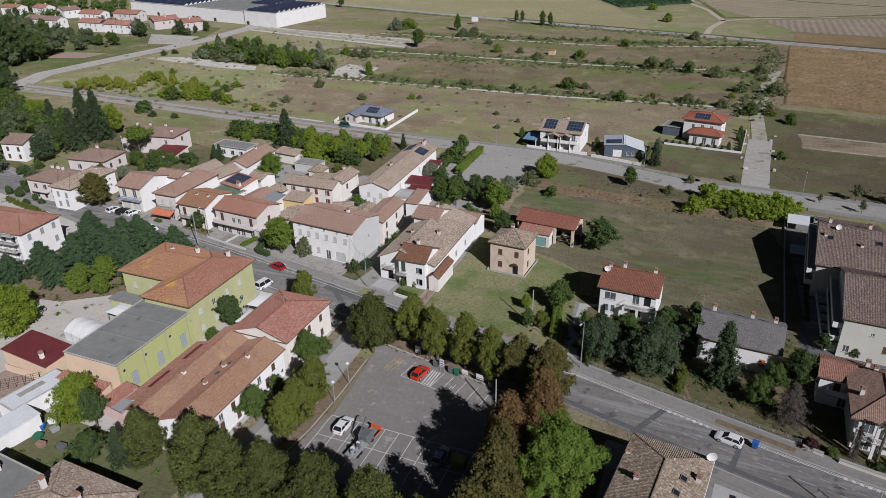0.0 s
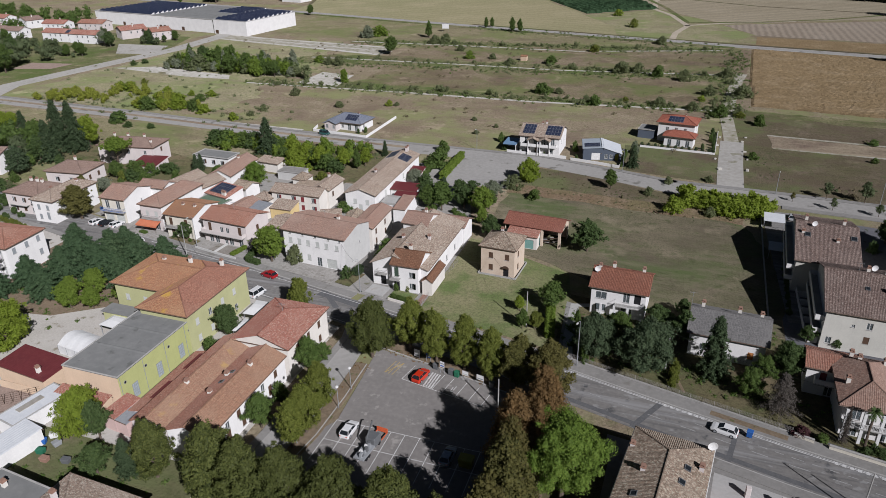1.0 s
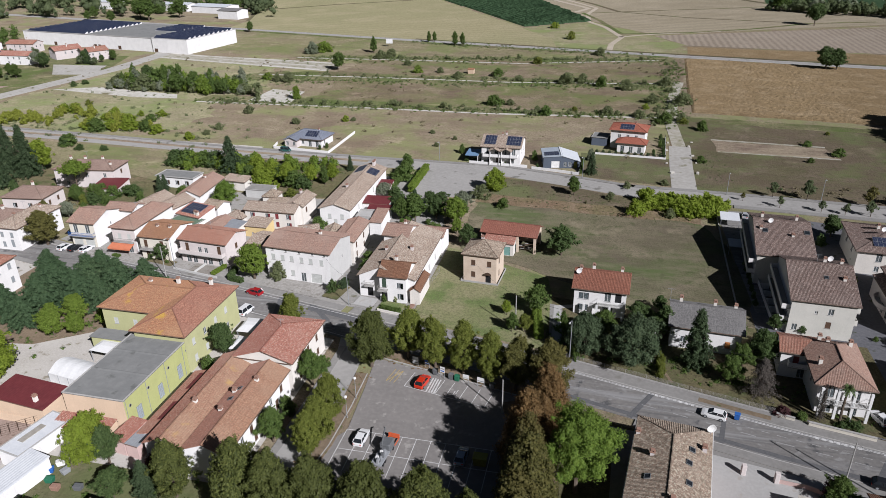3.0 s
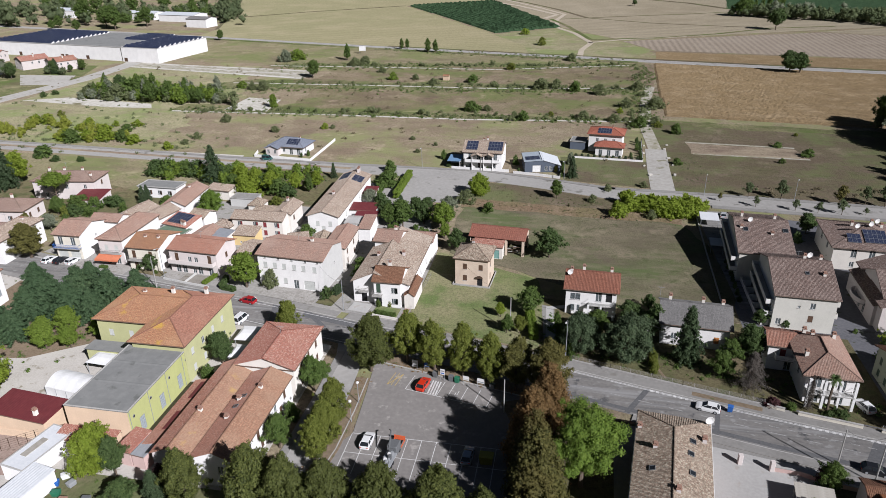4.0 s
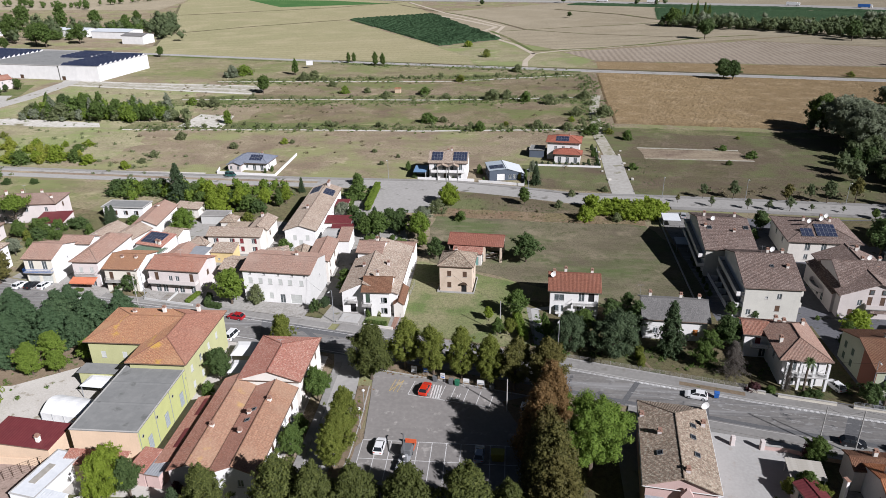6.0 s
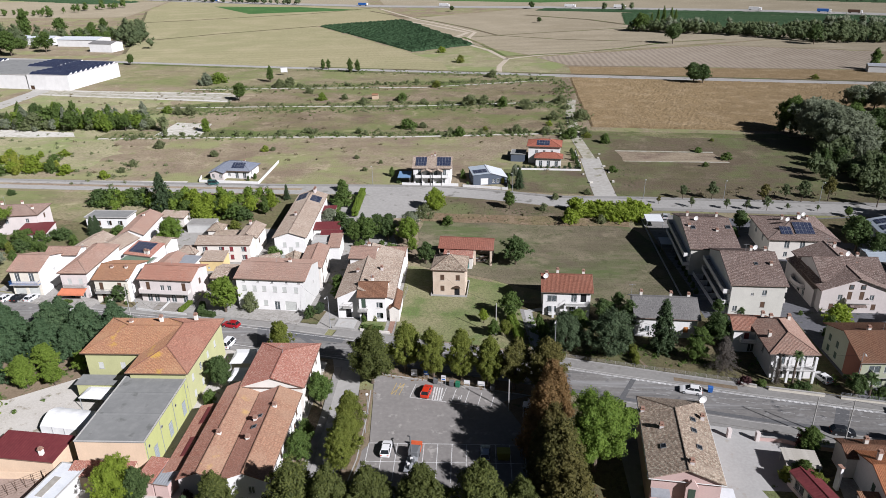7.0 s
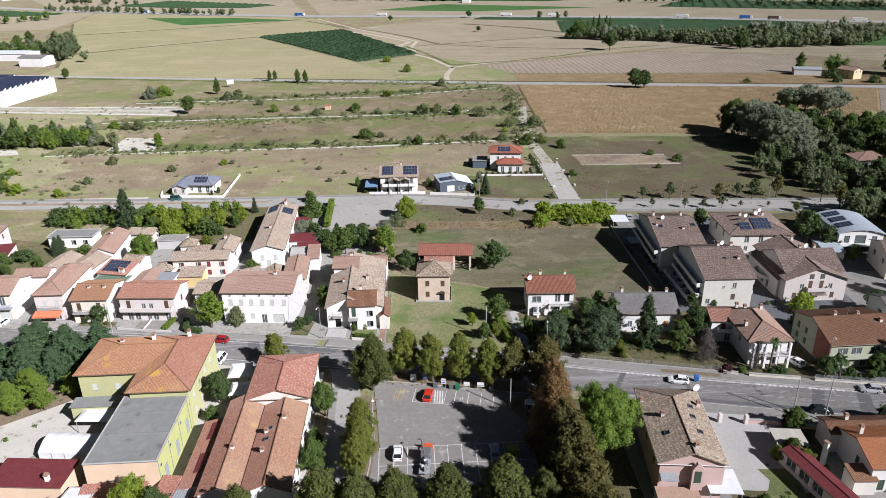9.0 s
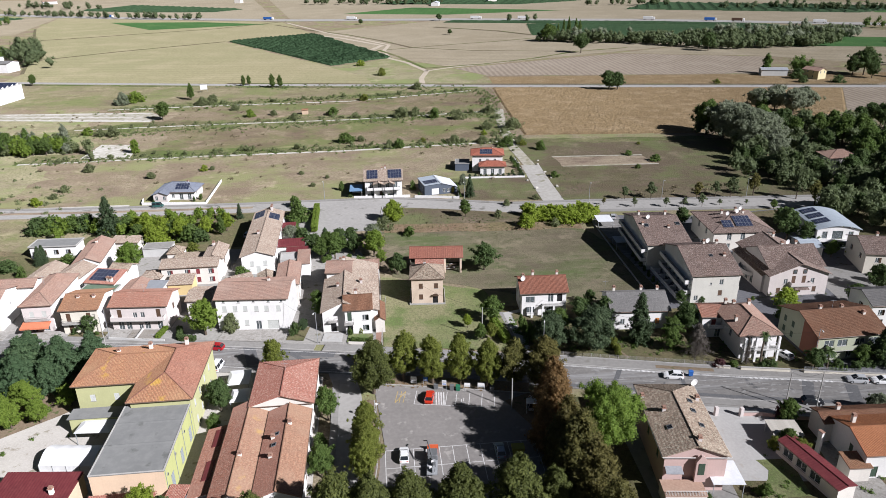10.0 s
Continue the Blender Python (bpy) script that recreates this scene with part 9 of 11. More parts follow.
def marquee(x, y, w, d, h, turn, label, arch=True):
    top = empty("tent", x, y, 0, turn, label=label, category="tent")
    s, n = Shape(), 10
    prof = [(-d / 2 + d * k / n, h * 0.62 + h * 0.38 * math.sin(math.pi * k / n)) for k in range(n + 1)] if arch else [(-d / 2, h * 0.7), (0, h), (d / 2, h * 0.7)]
    ring = [(-d / 2, 0.0)] + prof + [(d / 2, 0.0)]
    m = 8
    rings = [[(-w / 2 + w * k / m, py * (1.0 if k % 2 == 0 else 0.985), pz * (1.0 if k % 2 == 0 else 0.98)) for py, pz in ring] for k in range(m + 1)]
    s.loft(rings)
    part("canopy", s, "canvas", top)
    for k in range(0, m + 1, 2):
        s = Shape()
        s.tube([(-w / 2 + w * k / m, -d / 2 - 0.05, 0), (-w / 2 + w * k / m, -d / 2 - 0.05, ring[1][1])], [0.04, 0.04], 6)
        part("pole", s, "steel", top)


marquee(-105.9, 79.4, 9.6, 5.6, 3.2, -8, "white vaulted canvas marquee in the yard")


def canopy(x, y, w, d, h, turn, label, mat_key="canvas", rise=0.5, posts=True, name="canopy"):
    """A light roof on four posts."""
    top = empty(name, x, y, 0, turn, label=label, category="canopy")
    s = Shape()
    s.loft([[(-w / 2, -d / 2, h), (w / 2, -d / 2, h), (w / 2, d / 2, h), (-w / 2, d / 2, h)], [(-w / 2, -d / 2, h + 0.08), (w / 2, -d / 2, h + 0.08), (w / 2, d / 2, h + 0.08), (-w / 2, d / 2, h + 0.08)], [(-w / 3, -d / 8, h + rise), (w / 3, -d / 8, h + rise), (w / 3, d / 8, h + rise), (-w / 3, d / 8, h + rise)]])
    part("cover", s, mat_key, top)
    if posts:
        for sx in (-1, 1):
            for sy in (-1, 1):
                s = Shape()
                s.box(sx * (w / 2 - 0.2) - 0.05, sy * (d / 2 - 0.2) - 0.05, 0, sx * (w / 2 - 0.2) + 0.05, sy * (d / 2 - 0.2) + 0.05, h)
                part("post", s, "steel", top)
    return top


canopy(-104.4, 86.6, 6.4, 4.4, 2.7, -4, "white canvas canopy beside the porch")
canopy(-80.6, 99.4, 4.4, 5.4, 2.9, 2, "white canvas canopy behind the green house")
canopy(-79.4, 93.0, 3.6, 4.6, 2.8, 2, "second white canopy behind the green house")
canopy(3.6, 60.9, 5.2, 5.8, 2.8, -7, "white awning roof over the terrace of the pink house", "white_sheet", 0.12)
# grey sheet puts the shadow on this canopy into its colour
canopy(20.6, 162.0, 3.4, 5.0, 2.4, -4, "grey garage canopy beside the apartments", "metal", 0.1)
canopy(21.4, 180.0, 5.0, 6.0, 2.4, -4, "white carport at the end of the apartments", "white_sheet", 0.1)


def slat_carport(x, y, w, d, h, turn, label):
    """A carport: four posts, two beams and a roof of broad slats with gaps."""
    top = empty("carport", x, y, 0, turn, label=label, category="carport")
    for sx in (-1, 1):
        s = Shape()
        s.box(sx * (w / 2 - 0.3) - 0.06, -d / 2, h - 0.14, sx * (w / 2 - 0.3) + 0.06, d / 2, h)
        part("beam", s, "shut_pale", top)
        for sy in (-1, 1):
            s = Shape()
            s.box(sx * (w / 2 - 0.3) - 0.06, sy * (d / 2 - 0.2) - 0.06, 0, sx * (w / 2 - 0.3) + 0.06, sy * (d / 2 - 0.2) + 0.06, h - 0.14)
            part("post", s, "shut_pale", top)
    n = 8
    q = Shape()
    q.loft([[(-w / 2, -d / n / 2 + 0.06, 0), (-w / 2, d / n / 2 - 0.06, 0.22), (-w / 2, d / n / 2 - 0.06, 0.27), (-w / 2, -d / n / 2 + 0.06, 0.05)], [(w / 2, -d / n / 2 + 0.06, 0), (w / 2, d / n / 2 - 0.06, 0.22), (w / 2, d / n / 2 - 0.06, 0.27), (w / 2, -d / n / 2 + 0.06, 0.05)]])
    me = q.mesh("slat", M["beige_sheet"])
    for k in range(n):
        part("slat", me, None, top, at=Matrix.Translation((0, -d / 2 + (k + 0.5) * d / n, h)))


slat_carport(20.0, 71.2, 5.4, 4.4, 2.4, -8, "beige slatted carport roof on posts")


def booth(x, y, turn, label):
    """A small booth with a pale frame, dark glass and a flat roof."""
    top = empty("kiosk", x, y, 0.1, turn, label=label, category="kiosk")
    for sx in (-0.9, 0.9):
        for sy in (-0.7, 0.7):
            s = Shape()
            s.box(sx - 0.05, sy - 0.05, 0, sx + 0.05, sy + 0.05, 2.4)
            part("post", s, "white_paint", top)
    for x0, y0, x1, y1, mt in ((-0.85, 0.66, 0.85, 0.70, "bluegrey"), (-0.9, -0.62, -0.86, 0.62, "glass_dark"), (0.86, -0.62, 0.9, 0.62, "glass_dark")):
        s = Shape()
        s.box(x0, y0, 0.3, x1, y1, 2.2)
        part("pane", s, mt, top)
    s = Shape()
    s.chamfer_box(-1.05, -0.85, 2.4, 1.05, 0.85, 2.58, 0.05)
    part("roof", s, "white_paint", top)


booth(-23.2, 84.6, -11, "small glazed booth with white frame under the trees")



def shop_awning():
    top = empty("awning", -132.6, 129.4, 0, 0, label="orange canvas awning over the shop front", category="awning")
    s = Shape()
    s.loft([[(-3.2, 0.3, 3.0), (3.2, 0.3, 3.0), (3.2, 0.3, 2.9), (-3.2, 0.3, 2.9)], [(-3.3, -1.8, 2.35), (3.3, -1.8, 2.35), (3.3, -1.8, 2.28), (-3.3, -1.8, 2.28)]])
    part("canvas", s, "awning", top)
    s = Shape()
    s.box(-3.3, -1.84, 1.95, 3.3, -1.80, 2.32)
    part("valance", s, "awning", top)


shop_awning()


def scaffold():
    top = empty("scaffold", -152.0, 94.9, 0, 3, label="metal scaffolding with boards along the house", category="scaffolding")
    for k in range(6):
        for yy in (0.0, 1.1):
            s = Shape()
            s.tube([(-8 + k * 3.0, yy, 0), (-8 + k * 3.0, yy, 8.6)], [0.05, 0.05], 5)
            part("standard", s, "steel", top)
    for zz in (2.0, 4.0, 6.0, 8.0):
        s = Shape()
        s.box(-8.2, 0.0, zz, 7.2, 1.1, zz + 0.08)
        part("deck", s, "kerb", top)
        s = Shape()
        s.box(-8.2, -0.04, zz + 0.9, 7.2, 0.02, zz + 0.98)
        part("guard_rail", s, "white_paint", top)


scaffold()


def porch_columns(x, y, w, z1, turn, label):
    top = empty("porch", x, y, 0, turn, label=label, category="porch")
    for k in range(4):
        s = Shape()
        px = -w / 2 + w * k / 3
        s.box(px - 0.22, -0.22, 0, px + 0.22, 0.22, z1)
        part("column", s, "white_paint", top)


porch_columns(29.2, 96.4, 7.4, 5.9, -2, "white square columns carrying the villa roof")
porch_columns(-11.0, 121.6, 8.0, 3.2, -3, "white columns below the balcony")

# ---- vehicles ----
CAR = {}


def paint_mat(name, c):
    m, nt, b = blank("car_paint_" + name, 0.28)
    b.inputs["Specular IOR Level"].default_value = 0.5
    v = coord(nt, "object")
    nt.links.new(mix(nt, scaled(nt, grain(nt, v, 3.0), 0.25), c, tuple(x * 0.8 for x in c)), b.inputs["Base Color"])
    b.inputs["Coat Weight"].default_value = 0.4
    return m


for key, c in dict(white=(0.74, 0.74, 0.735), red=(0.36, 0.012, 0.02), orange_red=(0.55, 0.035, 0.012), blue=(0.30, 0.36, 0.44), black=(0.016, 0.017, 0.02), silver=(0.42, 0.43, 0.44), green=(0.035, 0.11, 0.10)).items():
    CAR[key] = paint_mat(key, c)


def car_meshes(key, van=False):
    if (key, van) in cache:
        return cache[(key, van)]
    ring = lambda x, hw, lo, hi: [(x, -hw, lo), (x, -hw * 1.03, (lo + hi) / 2), (x, -hw * 0.94, hi), (x, hw * 0.94, hi), (x, hw * 1.03, (lo + hi) / 2), (x, hw, lo)]
    body, glass, roof, lamp = Shape(), Shape(), Shape(), Shape()
    body.loft([ring(-2.05, 0.66, 0.36, 0.80), ring(-1.92, 0.80, 0.26, 0.90), ring(-1.3, 0.86, 0.20, 0.95), ring(0.9, 0.86, 0.20, 0.95), ring(1.5, 0.84, 0.22, 0.86), ring(1.95, 0.74, 0.28, 0.72), ring(2.07, 0.60, 0.36, 0.60)])
    zr = 1.85 if van else 1.46
    x0, x1, x2, x3 = (-1.95, -1.9, 0.9, 1.45) if van else (-1.88, -1.42, 0.18, 1.02)
    sq = lambda xa, xb, hw, z: [(xa, -hw, z), (xb, -hw, z), (xb, hw, z), (xa, hw, z)]
    glass.loft([sq(x0, x3, 0.79, 0.93), sq(x1 + 0.02, x2 - 0.02, 0.63, zr - 0.05)])
    roof.loft([sq(x1, x2, 0.64, zr - 0.06), sq(x1 + 0.05, x2 - 0.05, 0.60, zr)])
    pil = []
    for xa, xb in ((x0, x1), (x3, x2), ((x0 + x3) / 2 - 0.05, (x1 + x2) / 2 - 0.05)):
        for sy in (-1, 1):
            q = Shape()
            q.tube([(xa, sy * 0.80, 0.92), (xb, sy * 0.645, zr - 0.03)], [0.055, 0.05], 4)
            pil.append(q.mesh("pillar", CAR[key]))
    lamp.box(-0.07, -0.16, 0, 0.07, 0.16, 0.13)
    tyre, rim = Shape(), Shape()
    tyre.tube([(0, -0.1, 0), (0, 0.1, 0)], [0.32, 0.32], 14)
    rim.tube([(0, -0.112, 0), (0, 0.112, 0)], [0.2, 0.2], 10)
    cache[(key, van)] = (body.mesh("body", CAR[key]), glass.mesh("windows", M["glass_dark"]), roof.mesh("roof", CAR[key]), pil, lamp.mesh("headlight", M["white_paint"]), lamp.mesh("tail_light", M["red_paint"]), tyre.mesh("tyre", M["black"]), rim.mesh("rim", M["steel"]))
    return cache[(key, van)]




def car(key, x, y, turn, label, z=0.1, size=1.0, van=False, group=""):
    body, glass, roof, pil, hl, tl, tyre, rim = car_meshes(key, van)
    top = empty("van" if van else "car", x, y, z, turn, size, label=label, category="van" if van else "car", group=group)
    part("body", body, None, top)
    part("glasshouse", glass, None, top)
    part("roof", roof, None, top)
    for me in pil:
        part("pillar", me, None, top)
    for sx, sy, me in ((1.93, 0.56, hl), (1.93, -0.56, hl), (-2.0, 0.56, tl), (-2.0, -0.56, tl)):
        part("headlight" if sx > 0 else "tail_light", me, None, top, at=Matrix.Translation((sx, sy, 0.56 if sx > 0 else 0.68)))
    for wx in (1.28, -1.25):
        for wy in (0.8, -0.8):
            t = part("wheel", tyre, None, top, at=Matrix.Translation((wx, wy, 0.32)))
            part("rim", rim, None, t)
    return top


car("white", -48.3, 74.2, 88, "white hatchback parked in a marked bay")
car("orange_red", -42.4, 91.2, 79, "bright red car parked in the reserved bay")
car("blue", -31.3, 73.4, 88, "pale blue-grey car parked in the tree shade")
car("white", -22.6, 86.4, 80, "white van parked under the trees", van=True)
car("white", 8.5, 92.6, 166, "white car driving on the village street")
car("silver", 44.8, 86.6, 168, "silver car parked along the street", z=0.12)
car("white", 49.6, 85.6, 168, "white car parked along the street", z=0.12)
car("white", 35.4, 97.4, 110, "white car parked in the villa drive")
car("black", 31.5, 80.6, -12, "black car parked in the shade along the street", z=0.12)
car("white", -131.6, 122.8, -13, "white car on the village street")
car("red", -89.0, 116.4, 166, "dark red car on the village street")
car("white", -150.2, 128.8, 80, "white car parked before the garages", group="cars before the garages")
car("black", -147.0, 128.9, 80, "black car parked before the garages", group="cars before the garages")
car("white", -143.6, 129.0, 80, "white car parked before the garages", group="cars before the garages")
car("white", -86.9, 108.2, 80, "white van parked beside the green house", van=True)
car("green", -129.0, 219.6, 0, "dark green off-road car outside the bungalow", van=True, size=0.95)
car("blue", -92.4, 186.4, 80, "blue car behind the row house")
car("silver", 26.4, 186.0, 80, "silver car at the end of the drive")
car("white", 69.0, 119.4, 10, "white car in the yard of the pinkish villa")
car("black", -158.4, 113.0, -15, "black car parked near the corner house")


def crane_truck():
    top = empty("crane_truck", -43.4, 72.6, 0.09, 84, label="small red-framed loader truck with folded crane arm", category="truck")
    s = Shape()
    s.chamfer_box(-0.9, -0.9, 0.5, 1.1, 0.9, 2.0, 0.15)
    part("cab", s, "plastic_grey", top)
    s = Shape()
    s.box(-4.4, -0.9, 0.7, -0.9, 0.9, 0.95)
    part("bed", s, "steel", top)
    for sy in (-0.95, 0.85):
        s = Shape()
        s.box(1.1, sy, 0.4, 3.0, sy + 0.12, 0.55)
        part("frame_bar", s, "orange_paint", top)
    s = Shape()
    s.box(2.9, -0.95, 0.4, 3.05, 0.97, 1.2)
    part("bumper_frame", s, "orange_paint", top)
    s = Shape()
    s.tube([(-1.6, 0, 0.95), (-1.6, 0.1, 2.6), (1.6, 0.9, 3.2), (2.6, 1.6, 2.4)], [0.16, 0.14, 0.11, 0.08], 6)
    part("crane_arm", s, "plastic_grey", top)
    q = random.Random(8)
    for k in range(9):
        s = Shape()
        xx, yy = -4.2 + 0.38 * k, q.uniform(-0.6, 0.4)
        s.box(xx, yy, 0.95, xx + q.uniform(0.3, 0.7), yy + q.uniform(0.3, 0.6), 0.95 + q.uniform(0.2, 0.9))
        part("scrap", s, ("steel", "plastic_grey", "white_paint")[k % 3], top)
    tyre = car_meshes("white")[6]
    for wx in (0.5, -3.4, -2.6):
        for wy in (0.8, -0.8):
            part("wheel", tyre, None, top, at=Matrix.Translation((wx, wy, 0.34)))


crane_truck()


def truck(x, y, turn, label, col="white_paint", z=0.4):
    top = empty("lorry", x, y, z, turn, label=label, category="lorry", group="lorries on the motorway")
    s = Shape()
    s.chamfer_box(-7, -1.25, 0.9, 5.0, 1.25, 3.9, 0.1)
    part("trailer", s, col, top)
    s = Shape()
    s.chamfer_box(5.4, -1.2, 0.6, 7.6, 1.2, 3.4, 0.25)
    part("cab", s, "white_paint", top)
    tyre = car_meshes("white")[6]
    for wx in (-5.5, -4.3, 4.2, 6.6):
        for wy in (-1.0, 1.0):
            part("wheel", tyre, None, top, at=pose(wx, wy, 0.5) @ Matrix.Diagonal((1.5, 1.5, 1.5, 1)))


for x, y, c in ((-190, 1010, "blue"), (-75, 982, "white_paint"), (90, 944, "white_paint"), (150, 925, "white_paint"), (300, 872, "white_paint"), (365, 838, "blue"), (392, 822, "shut_brown"), (470, 780, "white_paint"), (-440, 1124, "blue")):
    truck(x, y, -20 if x < 250 else -29, "far lorry on the motorway", c)

# ---- walls, fences, gates ----


def wall_line(name, pts, h, thick, material, label, cap=None, z=0.0):
    """A garden wall along a line, one mesh with its coping."""
    top = empty(name, pts[0][0], pts[0][1], 0, 0, label=label, category="wall")
    o = Vector((pts[0][0], pts[0][1]))
    for a, b2 in zip(pts, pts[1:]):
        a, b2 = Vector(a) - o, Vector(b2) - o
        d = (b2 - a).normalized()
        n = Vector((-d.y, d.x)) * thick / 2
        s = Shape()
        s.prism([tuple(a - n), tuple(b2 - n), tuple(b2 + n), tuple(a + n)], z, z + h)
        part("panel", s, material, top)
        if cap:
            n2 = n * 1.5
            s = Shape()
            s.prism([tuple(a - n2), tuple(b2 - n2), tuple(b2 + n2), tuple(a + n2)], z + h, z + h + 0.07)
            part("coping", s, cap, top)
    return top


def fence_line(pts, h, label, material="rail", step=2.0, z=0.0, mesh_rows=5):
    """A rail fence: posts and rails."""
    top = empty("fence", pts[0][0], pts[0][1], 0, 0, label=label, category="fence")
    o = Vector((pts[0][0], pts[0][1], 0))
    for a, b2 in zip(pts, pts[1:]):
        a, b2 = Vector((*a, 0)) - o, Vector((*b2, 0)) - o
        n = max(1, int((b2 - a).length / step))
        for k in range(n + 1):
            p = a.lerp(b2, k / n)
            s = Shape()
            s.box(p.x - 0.03, p.y - 0.03, z, p.x + 0.03, p.y + 0.03, z + h)
            part("post", s, material, top)
        for r in range(mesh_rows):
            zz = z + 0.1 + (h - 0.12) * r / max(1, mesh_rows - 1)
            s = Shape()
            s.tube([a + Vector((0, 0, zz)), b2 + Vector((0, 0, zz))], [0.018, 0.018], 4)
            part("rail", s, material, top)
    return top


def street_y(x, off=0.0):
    return float(np.interp(x, [p[0] for p in ROAD], [p[1] for p in ROAD])) + off


wall_line("garden_wall", [(x, street_y(x, 3.9)) for x in (-20, -8, 5, 18.6)], 0.4, 0.25, "kerb", "low concrete garden wall along the pavement", None)
fence_line([(x, street_y(x, 3.9)) for x in (-20, -8, 5, 18.6)], 0.95, "grey-green wire fence on the garden wall", "rail", 1.8, 0.4, 6)
wall_line("garden_wall", [(18.8, street_y(18.8, 3.4)), (21.6, street_y(21.6, 3.2))], 0.8, 0.3, "cream", "low beige plastered garden wall", "kerb")
wall_line("garden_wall", [(23.6, street_y(23.6, 3.0)), (33.3, street_y(33.3, 3.0))], 0.85, 0.3, "cream", "low beige plastered garden wall", "kerb")
wall_line("garden_wall", [(36.0, street_y(36, 3.0)), (58, street_y(58, 3.2))], 0.75, 0.3, "cream", "low beige plastered garden wall", "kerb")
fence_line([(36.0, street_y(36, 3.0)), (58, street_y(58, 3.2))], 0.8, "grey metal fence on the garden wall", "steel", 1.6, 0.8, 4)
wall_line("garden_wall", [(16.2, 78.6), (20.0, 78.2), (22.2, 77.4)], 0.9, 0.3, "rose", "low pink garden wall beside the gate", "kerb")
wall_line("garden_wall", [(24.4, 76.6), (34.5, 74.6), (60, 69.4)], 0.9, 0.3, "peach", "low pinkish wall along the pavement", "kerb")
for gx, gy in ((11.4, 79.4), (16.0, 78.6), (24.4, 76.6), (33.8, 74.8)):
    s = Shape()
    s.chamfer_box(-0.35, -0.35, 0, 0.35, 0.35, 1.9, 0.06)
    ob = tagged(part("gate_pillar", s, "pinkish"), "square pinkish gate pillar of the drive", "gate pillar", "gate pillars")
    ob.location = (gx, gy, 0)
wall_line("garden_wall", [(19.0, 190), (18.0, 160), (17.2, 126)], 0.5, 0.25, "kerb", "low concrete wall beside the apartment drive", None)
for k in range(7):
    x, y = 26.1 + 0.02 * k, 124.6 + 3.6 * k
    wall_line("garden_wall", [(x - 2.6, y), (x - 2.62, y + 3.3)], 1.3, 0.14, "white", "white plastered wall of a small ground-floor garden", "kerb")
    wall_line("garden_wall", [(x - 2.5, y), (x - 0.7, y - 0.1)], 1.5, 0.12, "white", "white plastered wall between ground-floor gardens", None)
wall_line("garden_wall", [(-135.4, 222.6), (-112.4, 220.0), (-112.0, 247.5)], 1.0, 0.2, "white", "white plastered wall round the bungalow", None)
wall_line("garden_wall", [(-135.4, 222.6), (-136.4, 228)], 1.0, 0.2, "white", "white plastered wall round the bungalow", None)
wall_line("garden_wall", [(-59.4, 218.9), (-50, 218.0), (-39, 217.6)], 1.0, 0.2, "white", "white garden wall of the duplex", None)
wall_line("garden_wall", [(-37.4, 216.8), (-28, 215.0), (-21.5, 213.4)], 0.9, 0.2, "white", "white garden wall of the blue-grey house", None)
wall_line("garden_wall", [(-21.5, 213.4), (-20.4, 230)], 0.9, 0.2, "kerb", "grey side wall of the blue-grey house", None)
wall_line("garden_wall", [(-17.0, 237.4), (7.2, 235.6)], 0.7, 0.25, "white", "white wall round the red-roofed house", None)
wall_line("garden_wall", [(7.2, 235.6), (8.4, 262)], 0.7, 0.25, "white", "white wall round the red-roofed house", None)
fence_line([(-17.0, 237.4), (7.2, 235.6), (8.4, 262)], 0.9, "dark fence screen round the red-roofed house", "black", 2.0, 0.7, 8)
fence_line([(-51.4, 113.2), (-50.6, 128), (-50.0, 136)], 1.2, "wire garden fence along the lawn", "rail", 2.2, 0.0, 4)
wall_line("garden_wall", [(-65.6, 116.2), (-60.2, 115.2)], 0.5, 0.2, "kerb", "low wall before the white house", None)
wall_line("garden_wall", [(-59.0, 115.0), (-52.2, 113.8)], 0.6, 0.2, "warm", "low wall and hedge before the white house", None)
wall_line("garden_wall", [(-114.8, 123.9), (-108, 122.5), (-101.5, 121.4)], 0.7, 0.2, "grey", "low wall before the pinkish house", None)
wall_line("garden_wall", [(-108.4, 122.6), (-108.0, 127.6)], 0.8, 0.15, "grey", "low dividing wall in the front yard", None)
wall_line("garden_wall", [(-98, 59), (-104, 66), (-113, 66)], 1.4, 0.2, "peach", "courtyard wall of rough plaster", None)
fence_line([(-113, 58), (-104, 65.6), (-100, 68)], 2.2, "rusty wire pen in the courtyard", "wood_dark", 1.2, 0.0, 6)

# ---- lamps, poles, signs, bins ----


def street_lamp(x, y, h, turn, label, arm=1.2):
    top = empty("street_lamp", x, y, 0.1, turn, label=label, category="street lamp", group="street lamps")
    s = Shape()
    s.tube([(0, 0, 0), (0, 0, h * 0.5), (0, 0, h)], [0.09, 0.075, 0.05], 8)
    part("pole", s, "steel", top)
    s = Shape()
    s.tube([(0, 0, h), (arm * 0.4, 0, h + 0.25), (arm, 0, h + 0.3)], [0.045, 0.04, 0.035], 6)
    part("arm", s, "steel", top)
    s = Shape()
    s.chamfer_box(arm - 0.15, -0.14, h + 0.22, arm + 0.5, 0.14, h + 0.36, 0.04)
    part("lamp_head", s, "shut_pale", top)


def globe_lamp(x, y, h, label):
    top = empty("street_lamp", x, y, 0.1, 0, label=label, category="street lamp", group="globe lamps")
    s = Shape()
    s.tube([(0, 0, 0), (0, 0, h)], [0.07, 0.05], 8)
    part("pole", s, "steel", top)
    s = Shape()
    s.loft([[(r * math.cos(a * math.pi / 4), r * math.sin(a * math.pi / 4), zz) for a in range(8)] for r, zz in ((0.08, h), (0.26, h + 0.14), (0.3, h + 0.28), (0.24, h + 0.42), (0.06, h + 0.5))])
    part("globe", s, "white_paint", top)


